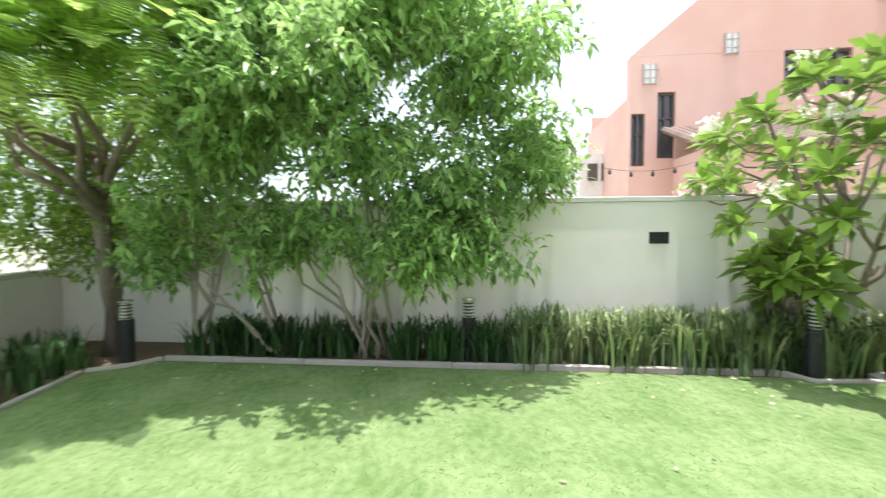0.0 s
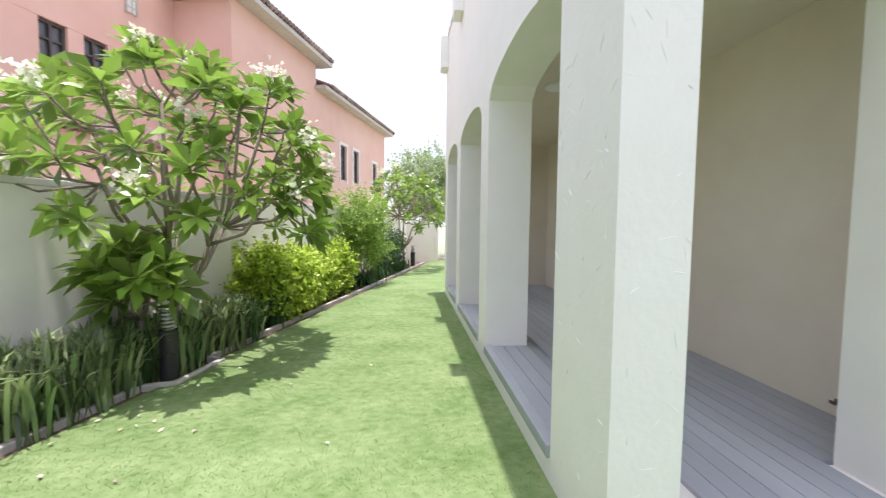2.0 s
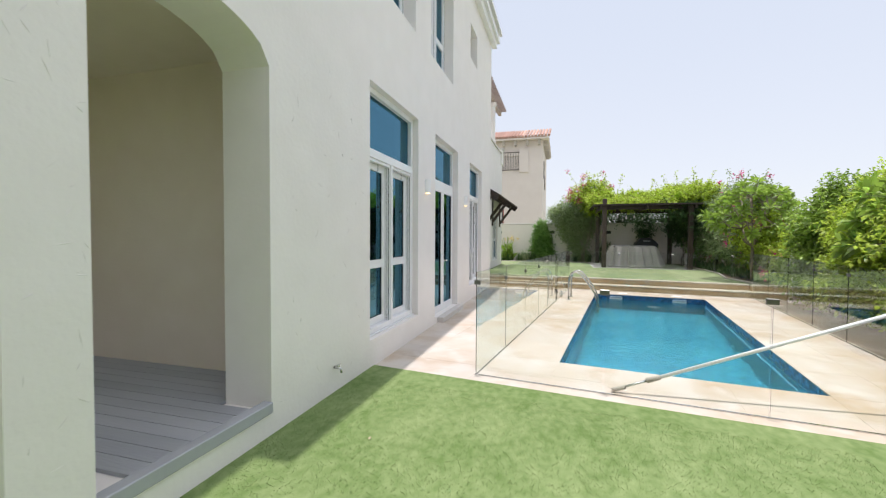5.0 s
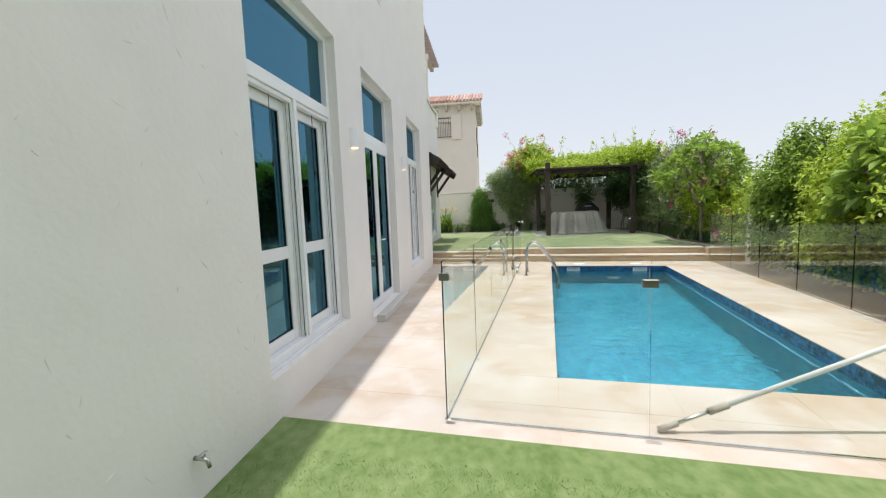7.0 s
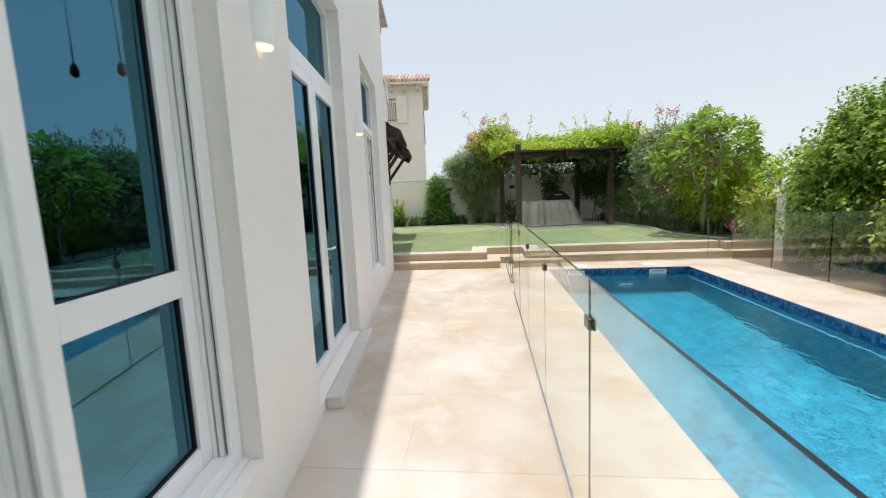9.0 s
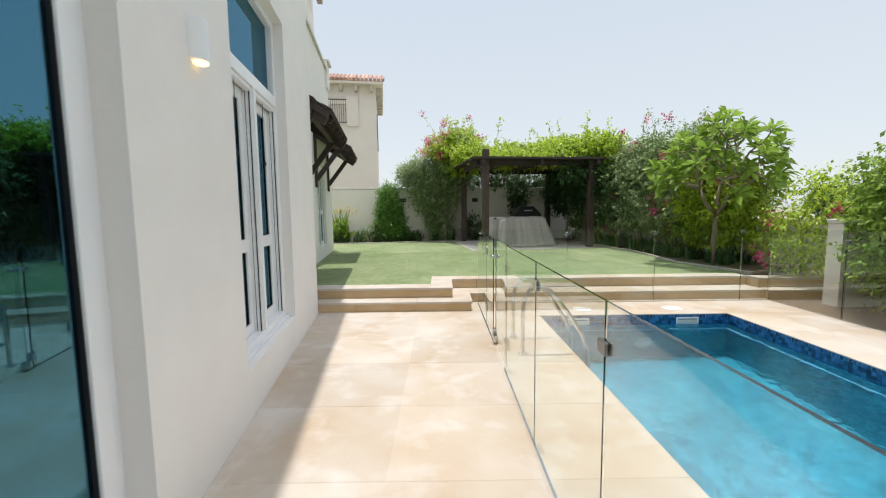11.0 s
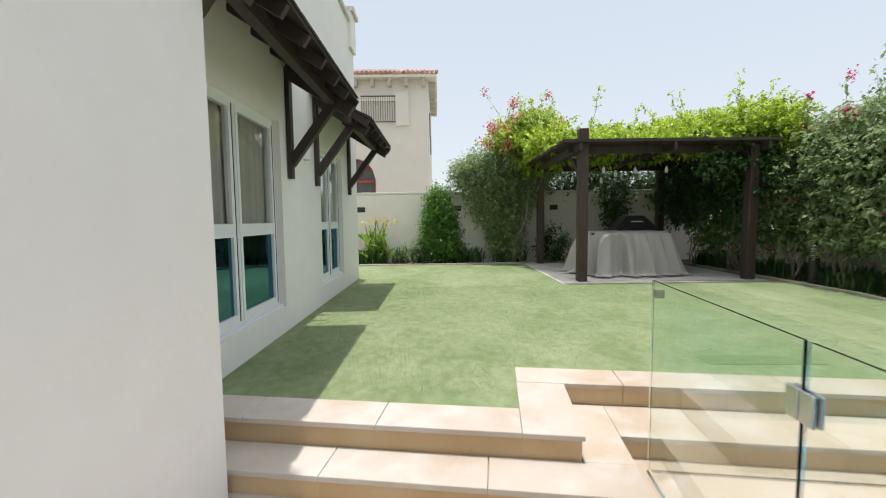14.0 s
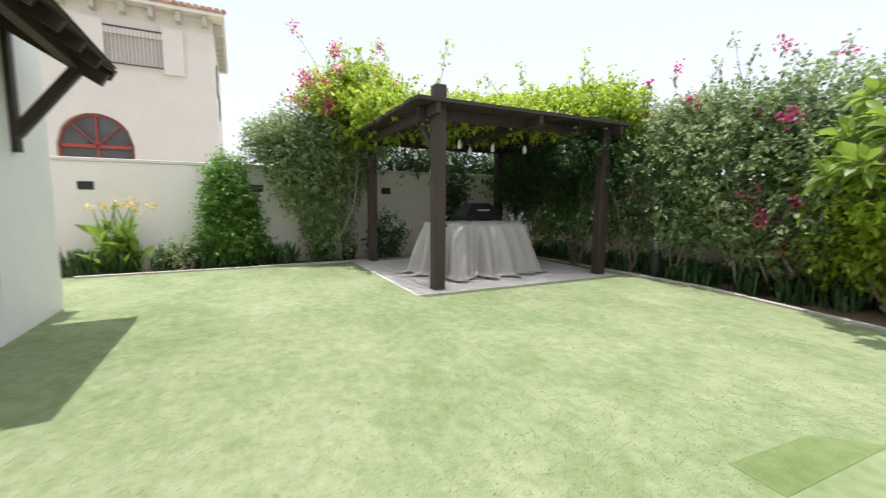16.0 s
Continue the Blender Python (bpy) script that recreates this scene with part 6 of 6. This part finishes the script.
# ---- bollards ----
def bollard(x, y, z):
    th = thing("bollard_light", "black cylindrical bollard light with a louvred head", "bollard", "garden bollard lights", at=(x, y, z))
    part("post", lathe(bmesh.new(), [(0.085, 0.0), (0.085, 0.52)], 20), BLACK, th, smooth=False)
    part("lens", lathe(bmesh.new(), [(0.055, 0.521), (0.055, 0.72)], 18), LENS, th)
    for k in range(5):
        part("louvre", lathe(bmesh.new(), [(0.082, 0.535 + 0.04 * k), (0.062, 0.553 + 0.04 * k)], 18), STEEL, th)
    part("cap", lathe(bmesh.new(), [(0.085, 0.735), (0.085, 0.755), (0.07, 0.765)], 20), STEEL, th)


for x, y, z in ((4.42, 5.30, 0.0), (-3.2, 7.28, -0.02), (0.98, 6.62, -0.02), (-6.35, -15.35, UP - 0.03)):
    bollard(x, y, z)
xy = north_xy(14.2, 6.45)
bollard(xy[0], xy[1], 0)

# ---- neighbouring houses ----
def roof_tiles(bm, a, b, down, rows=1, r=0.09, gap=0.2):
    """Rolls of barrel tile from the ridge line a-b down along a vector."""
    a, b, down = Vector(a), Vector(b), Vector(down)
    n = max(1, int((b - a).length / gap))
    for i in range(n + 1):
        p = a.lerp(b, i / n)
        tube(bm, [p, p + down], r, 6)
    return bm


pink = thing("pink_house", "large salmon pink rendered villa with tiled roofs beyond the wall", "house")
PK = 1.25
pink.matrix_world = pose(0, 0, 0, 0, 0, na) @ Matrix.Translation((-0.215 * (1 - PK), 2.8 * (1 - PK), 1.6 * (1 - PK))) @ Matrix.Diagonal((PK, PK, PK, 1))      # x along the boundary, y away from it


def pink_window(x, z, w, h, y, arch=False):
    win = part("window", boxes((x - w / 2 - 0.06, x + w / 2 + 0.06, y - 0.05, y + 0.02, z - 0.1, z - 0.02)), COPING, pink, "dark framed window with a pale sill")
    t = h + (w / 2 if arch else 0)
    bm = boxes((x - w / 2, x - w / 2 + 0.06, y - 0.02, y + 0.06, z, z + h), (x + w / 2 - 0.06, x + w / 2, y - 0.02, y + 0.06, z, z + h), (x - 0.03, x + 0.03, y - 0.02, y + 0.06, z, z + h), (x - w / 2 + 0.06, x - 0.03, y - 0.02, y + 0.06, z + h - 0.06, z + h), (x + 0.03, x + w / 2 - 0.06, y - 0.02, y + 0.06, z + h - 0.06, z + h), (x - w / 2 + 0.06, x - 0.03, y - 0.02, y + 0.06, z, z + 0.06), (x + 0.03, x + w / 2 - 0.06, y - 0.02, y + 0.06, z, z + 0.06), (x - w / 2 + 0.06, x - 0.03, y - 0.01, y + 0.05, z + h * 0.6, z + h * 0.6 + 0.05), (x + 0.03, x + w / 2 - 0.06, y - 0.01, y + 0.05, z + h * 0.6, z + h * 0.6 + 0.05))
    part("frame", bm, DARKFRAME, win)
    part("pane", boxes((x - w / 2, x + w / 2, y + 0.062, y + 0.075, z, z + t)), DARKGLASS, win)


DARKGLASS = mat("dark_pane", (0.085, 0.09, 0.10), (0.13, 0.13, 0.135), 2, 0.06)
D0, D1 = 13.4, 11.4
wins = [(3.68, 3.30, 0.36, 1.40, 0), (4.40, 3.50, 0.46, 1.75, 0), (7.6, 5.1, 0.62, 1.1, 0.3), (8.6, 5.1, 0.62, 1.1, 0.3)]
opens = [(x - 3.45 - w / 2, x - 3.45 + w / 2, z, z + h, r) for x, z, w, h, r in wins]
bm = wall(bmesh.new(), lambda u, t, z: (3.45 + u, D0 + t, z), 7.65, 6.2, 0.25, opens, -0.4)
part("wall", bm, PINK, pink)
bm = bmesh.new()
for t in (0.0,):
    pts = [(3.45, 6.204), (11.1, 6.204), (11.1, 9.0), (6.9, 9.0), (5.5, 7.9)]
    lo = [bm.verts.new((x, D0, z)) for x, z in pts]
    hi = [bm.verts.new((x, D0 + 0.25, z)) for x, z in pts]
    bm.faces.new(lo)
    bm.faces.new(hi[::-1])
    for k in range(5):
        bm.faces.new((lo[k], hi[k], hi[(k + 1) % 5], lo[(k + 1) % 5]))
bmesh.ops.recalc_face_normals(bm, faces=bm.faces[:])
part("gable", bm, PINK, pink)
for b in ((4.6, 4.8, D0 + 0.254, D0 + 9, -0.4, 6.2), (4.8, 26, D0 + 9, D0 + 9.2, -0.4, 7)):
    part("wall", boxes(b), PINK, pink)
for x, z, w, h, r in wins:
    pink_window(x, z, w, h, D0 + 0.1, r > 0)
wing_w = [(19.5, 3.75, 0.75, 1.75, 0), (21.2, 3.75, 0.75, 1.75, 0), (24.3, 3.75, 0.75, 1.5, 0)]
bm = wall(bmesh.new(), lambda u, t, z: (16.6 + u, D1 + t, z), 9.8, 7.4, 0.25, [(x - 16.6 - w / 2, x - 16.6 + w / 2, z, z + h, 0) for x, z, w, h, r in wing_w], -0.4)
part("wall", bm, PINK, pink)
for x, z, w, h, r in wing_w:
    pink_window(x, z, w, h, D1 + 0.1)
    part("surround", boxes((x - w / 2 - 0.16, x - w / 2 - 0.004, D1 - 0.04, D1 - 0.002, z - 0.15, z + h + 0.15), (x + w / 2 + 0.004, x + w / 2 + 0.16, D1 - 0.04, D1 - 0.002, z - 0.15, z + h + 0.15), (x - w / 2 - 0.004, x + w / 2 + 0.004, D1 - 0.04, D1 - 0.002, z + h + 0.004, z + h + 0.15)), COPING, pink)
for b in ((11.1, 16.6, D1, D1 + 0.25, -0.4, 8.45), (11.1, 11.35, D1 + 0.254, D0 + 0.2, -0.4, 8.45), (16.35, 16.6, D1 + 0.254, D0 + 4, 7.4, 8.45), (26.15, 26.4, D1 + 0.254, D0 + 9, -0.4, 7.4)):
    part("wall", boxes(b), PINK, pink)
for b in ((10.55, 17.1, D1 - 0.55, D1 + 5, 8.46, 8.62), (16.5, 26.9, D1 - 0.5, D1 + 5, 7.41, 7.56)):
    part("eave", boxes(b), KERB, pink)
bm = bmesh.new()
roof_tiles(bm, (10.6, D1 - 0.6, 8.72), (17.05, D1 - 0.6, 8.72), (0, 2.9, 1.25), r=0.1, gap=0.22)
part("roof_tiles", bm, TILE_DARK, pink, "dark brown-grey barrel roof tiles")
bm = bmesh.new()
roof_tiles(bm, (10.5, D1 - 0.5, 8.72), (10.5, D1 + 4.2, 8.72), (2.9, 0.0, 1.25), r=0.1, gap=0.22)
part("roof_tiles", bm, TILE_DARK, pink)
bm = bmesh.new()
roof_tiles(bm, (17.2, D1 - 0.55, 7.66), (26.9, D1 - 0.55, 7.66), (0, 2.9, 1.1), r=0.1, gap=0.22)
part("roof_tiles", bm, TILE_DARK, pink)
part("lean_to", boxes((4.6, 11.09, D1 + 0.4, D0 - 0.01, -0.4, 3.45)), PINK, pink)
bm = bmesh.new()
roof_tiles(bm, (4.35, D1 + 0.1, 3.5), (11.0, D1 + 0.1, 3.5), (0, 1.88, 0.75), r=0.09, gap=0.2)
part("lean_to_tiles", bm, TILE_DARK, pink)
for x, z in ((3.95, 5.72), (5.98, 6.42), (9.6, 7.6)):
    part("wall_lantern", boxes((x - 0.13, x + 0.13, D0 - 0.05, D0 - 0.003, z - 0.24, z + 0.24)), LENS, pink, "pale glazed grille vent")
    part("grille", boxes((x - 0.17, x - 0.14, D0 - 0.07, D0 - 0.004, z - 0.28, z + 0.28), (x + 0.14, x + 0.17, D0 - 0.07, D0 - 0.004, z - 0.28, z + 0.28), (x - 0.2, x + 0.2, D0 - 0.07, D0 - 0.055, z - 0.12, z - 0.1), (x - 0.2, x + 0.2, D0 - 0.07, D0 - 0.055, z + 0.1, z + 0.12), (x - 0.015, x + 0.015, D0 - 0.075, D0 - 0.07, z - 0.28, z + 0.28)), KERB, pink)

cream = thing("cream_house", "distant low cream villa beyond the boundary wall", "house")
cream.matrix_world = pose(0, 0, 0, 0, 0, na)
part("wall", boxes((4.6, 7.2, 24, 30, -0.4, 5.6), (2.6, 5.2, 27, 30, -0.4, 6.6)), COPING, cream)
for k in range(3):
    part("window", boxes((5.0 + 0.7 * k, 5.5 + 0.7 * k, 23.95, 23.998, 4.2, 5.1)), DARKFRAME, cream)

# festoon lights above the wall
fest = thing("festoon_lights", "black festoon cable with small round bulbs above the wall", "string lights")
bulbs = []
for (a0, z0), (a1, z1) in (((1.6, 2.75), (3.9, 3.05)), ((3.9, 3.05), (6.2, 2.65)), ((3.9, 3.05), (4.2, 2.2))):
    pts = []
    for i in range(13):
        t = i / 12
        x, y = north_xy(a0 + (a1 - a0) * t, 9.5)
        pts.append((x, y, z0 + (z1 - z0) * t - 0.22 * 4 * t * (1 - t)))
    part("cable", tube(bmesh.new(), pts, 0.004, 5), BLACK, fest)
    bulbs += pts[1::2]
for p in bulbs:
    part("bulb", lathe(bmesh.new(), [(0.012, -0.01), (0.03, -0.06), (0.03, -0.085), (0.01, -0.11)], 8, p), BLACK, fest)
part("mast", tube(bmesh.new(), [(*north_xy(3.9, 9.5), -0.4), (*north_xy(3.9, 9.5), 3.08)], 0.02, 8), KERB, fest)

# house beyond the south wall
sh = thing("south_house", "tall cream rendered villa with terracotta tiled eaves beyond the wall", "house")
Y = -33.4
bm = wall(bmesh.new(), lambda u, t, z: (1.1 + u, Y - t, z), 11.0, 9.45, 0.4, [(3.32, 6.0, 2.2, 4.0, 1.36)], -0.4)
part("wall", bm, SOUTH_RENDER, sh)
part("wall", boxes((1.1, 1.5, Y - 9, Y - 0.404, -0.4, 9.45), (2.3, 12.1, Y + 0.004, Y + 0.12, 8.75, 9.0), (2.3, 3.1, Y + 0.004, Y + 0.14, 7.3, 9.3), (5.2, 6.1, Y + 0.004, Y + 0.14, 7.3, 9.3)), SOUTH_RENDER, sh)
part("eave", boxes((0.62, 12.5, Y - 9, Y + 0.5, 10.05, 10.2), (1.104, 12.0, Y - 8.9, Y - 0.05, 9.454, 10.046)), SOUTH_RENDER, sh)
for i in range(9):
    part("bracket", boxes((1.3 + i * 1.02, 1.5 + i * 1.02, Y - 0.04, Y + 0.4, 9.6, 10.04)), KERB, sh)
for i in range(8):
    part("bracket", boxes((0.7, 1.1, Y - 0.7 - i * 0.9, Y - 0.5 - i * 0.9, 9.6, 10.04)), KERB, sh)
bm = bmesh.new()
roof_tiles(bm, (0.6, Y + 0.55, 10.28), (12.4, Y + 0.55, 10.28), (0, -3.4, 1.3), r=0.12, gap=0.27)
part("roof_tiles", bm, TILE, sh, "terracotta barrel roof tiles")
part("roof_pan", boxes((0.6, 12.5, Y - 9, Y + 0.5, 10.21, 10.25)), TILE, sh)
rail = part("balcony_rail", boxes((3.1, 5.2, Y + 0.1, Y + 0.14, 9.02, 9.08)), DARKFRAME, sh)
part("bottom_rail", boxes((3.1, 5.2, Y + 0.1, Y + 0.14, 7.5, 7.55)), DARKFRAME, rail)
for i in range(15):
    part("bar", boxes((3.15 + i * 0.142, 3.175 + i * 0.142, Y + 0.108, Y + 0.132, 7.55, 9.02)), DARKFRAME, rail)
RED = mat("red_frame", (0.32, 0.05, 0.035), (0.38, 0.08, 0.05), 4, 0.5)
aw = part("arch_window", boxes((4.42, 7.1, Y - 0.28, Y - 0.2, 3.9, 4.05), (5.72, 5.8, Y - 0.28, Y - 0.2, 2.2, 5.3), (4.42, 4.52, Y - 0.28, Y - 0.2, 2.2, 4.0), (7.0, 7.1, Y - 0.28, Y - 0.2, 2.2, 4.0)), RED, sh, "red framed arched window")
for s in (-1, 1):
    part("glazing_bar", beam(bmesh.new(), (5.76, Y - 0.24, 4.0), (5.76 + s * 0.9, Y - 0.24, 4.95), 0.06, 0.06), RED, aw)
bm = bmesh.new()
tube(bm, [(5.76 + 1.3 * math.cos(math.pi * k / 14), Y - 0.24, 4.0 + 1.32 * math.sin(math.pi * k / 14)) for k in range(15)], 0.06, 6)
part("arch_frame", bm, RED, aw)
part("pane", boxes((4.3, 7.2, Y - 0.36, Y - 0.3, 2.1, 5.5)), DARKGLASS, aw)
part("side_window", boxes((1.04, 1.098, Y - 2.4, Y - 1.7, 7.0, 8.5), (1.04, 1.098, Y - 4.4, Y - 3.6, 6.2, 7.4)), DARKFRAME, sh)

# far trees over the low western wall
for k, (x, y, s) in enumerate(((-34, -46, 5.0), (-46, -40, 4.5), (-52, -22, 5.5), (-40, -60, 5.0), (-22, 40, 5.0), (-34, 34, 5.5), (-44, 20, 5.0), (-12, 46, 4.5))):
    tall_shrub("far_tree", "distant dark green tree on open ground", (x, y, -0.4), [(0, 0, s * 0.62, s * 0.6, s * 0.6, s * 0.4), (s * 0.4, 0.5, s * 0.5, s * 0.4, s * 0.4, s * 0.3)], [(0, 0)], 420, 7, 0.5, 0.3, LEAF_D, 200 + k, BARK, 0.14, "tree", twig_len=0.7)


# ---- turf fibres and litter ----
def turf_fibres(name, x0, x1, y0, y1, z, count, seed, keep, blade=None):
    rng = np.random.default_rng(seed)
    p = np.column_stack([rng.uniform(x0, x1, count), rng.uniform(y0, y1, count)])
    p = p[keep(p[:, 0], p[:, 1])]
    n = len(p)
    a = rng.uniform(0, 6.283, n)
    h = rng.uniform(0.007, 0.015, n) * (1.0 if blade is None else 0.7)
    w = 0.0028
    b = np.column_stack([p, np.full(n, z)])
    s = np.column_stack([np.cos(a), np.sin(a), np.zeros(n)]) * w
    l = rng.normal(size=(n, 2)) * (0.009 if blade is None else 0.012)
    tip = b + np.column_stack([l, h])
    v = np.stack([b - s, b + s, tip], 1).reshape(-1, 3)
    f = (np.arange(n) * 3)[:, None] + [0, 1, 2]
    tagged(mesh_part(name, array_mesh(name, v, f), blade or BLADE), "short green artificial turf fibres", "turf", kind="stuff")


def front_ok(x, y):
    return (y < 6.4 - 0.2645 * x) & ~((x > FX - 0.02) & (y < 2.03)) & (y > -1.15 - 0.118 * (x - FX))


turf_fibres("turf_fibres", -2.6, 5.5, -1.2, 6.0, 0.010, 150000, 301, front_ok)
turf_fibres("turf_fibres", 5.5, 10.0, 2.0, 5.0, 0.010, 25000, 302, front_ok)


def upper_ok(x, y):
    return (x < RX) & (y < -11.35) | (x < RX) & (x > 0.15) & (y < -10.75 - 0.139 * (x - 0.05))


turf_fibres("turf_fibres", -4.5, RX, -15.6, -10.6, UP + 0.008, 110000, 303, upper_ok, mat("turf_blade_worn", (0.19, 0.255, 0.11), (0.34, 0.385, 0.225), 10.0, 0.75, island=0.12, spec=0.25, trans=0.5))
rng = np.random.default_rng(311)
lx = np.concatenate([rng.uniform(-3, 6, 70), rng.uniform(-2, 1.5, 8)])
ly = np.concatenate([6.3 - 0.2645 * lx[:70] - rng.exponential(0.55, 70), rng.uniform(0, 3, 8)])
base = np.column_stack([lx, ly, np.full(len(lx), 0.03)])
LITTER = mat("dry_leaf", (0.42, 0.33, 0.2), (0.55, 0.5, 0.42), 9, 0.8, island=0.4)
tagged(mesh_part("leaf_litter", leaf_mesh("leaf_litter", base, rng.normal(size=base.shape) * [1, 1, 0.1], 0.055, 0.03, rng, 0.0), LITTER), "scattered dry fallen leaves on the turf", "leaves", kind="stuff")

patch = tagged(part("turf_patch", prism(bmesh.new(), [(-1.76, -11.32), (-1.78, -11.58), (-2.48, -11.53), (-2.75, -11.28)], UP + 0.004, UP + 0.0125, 0.002), mat("turf_patch", (0.10, 0.165, 0.045), (0.17, 0.235, 0.085), 11, 0.9, 0.5, 150)), "square patch of darker green turf laid on the lawn", "turf patch")
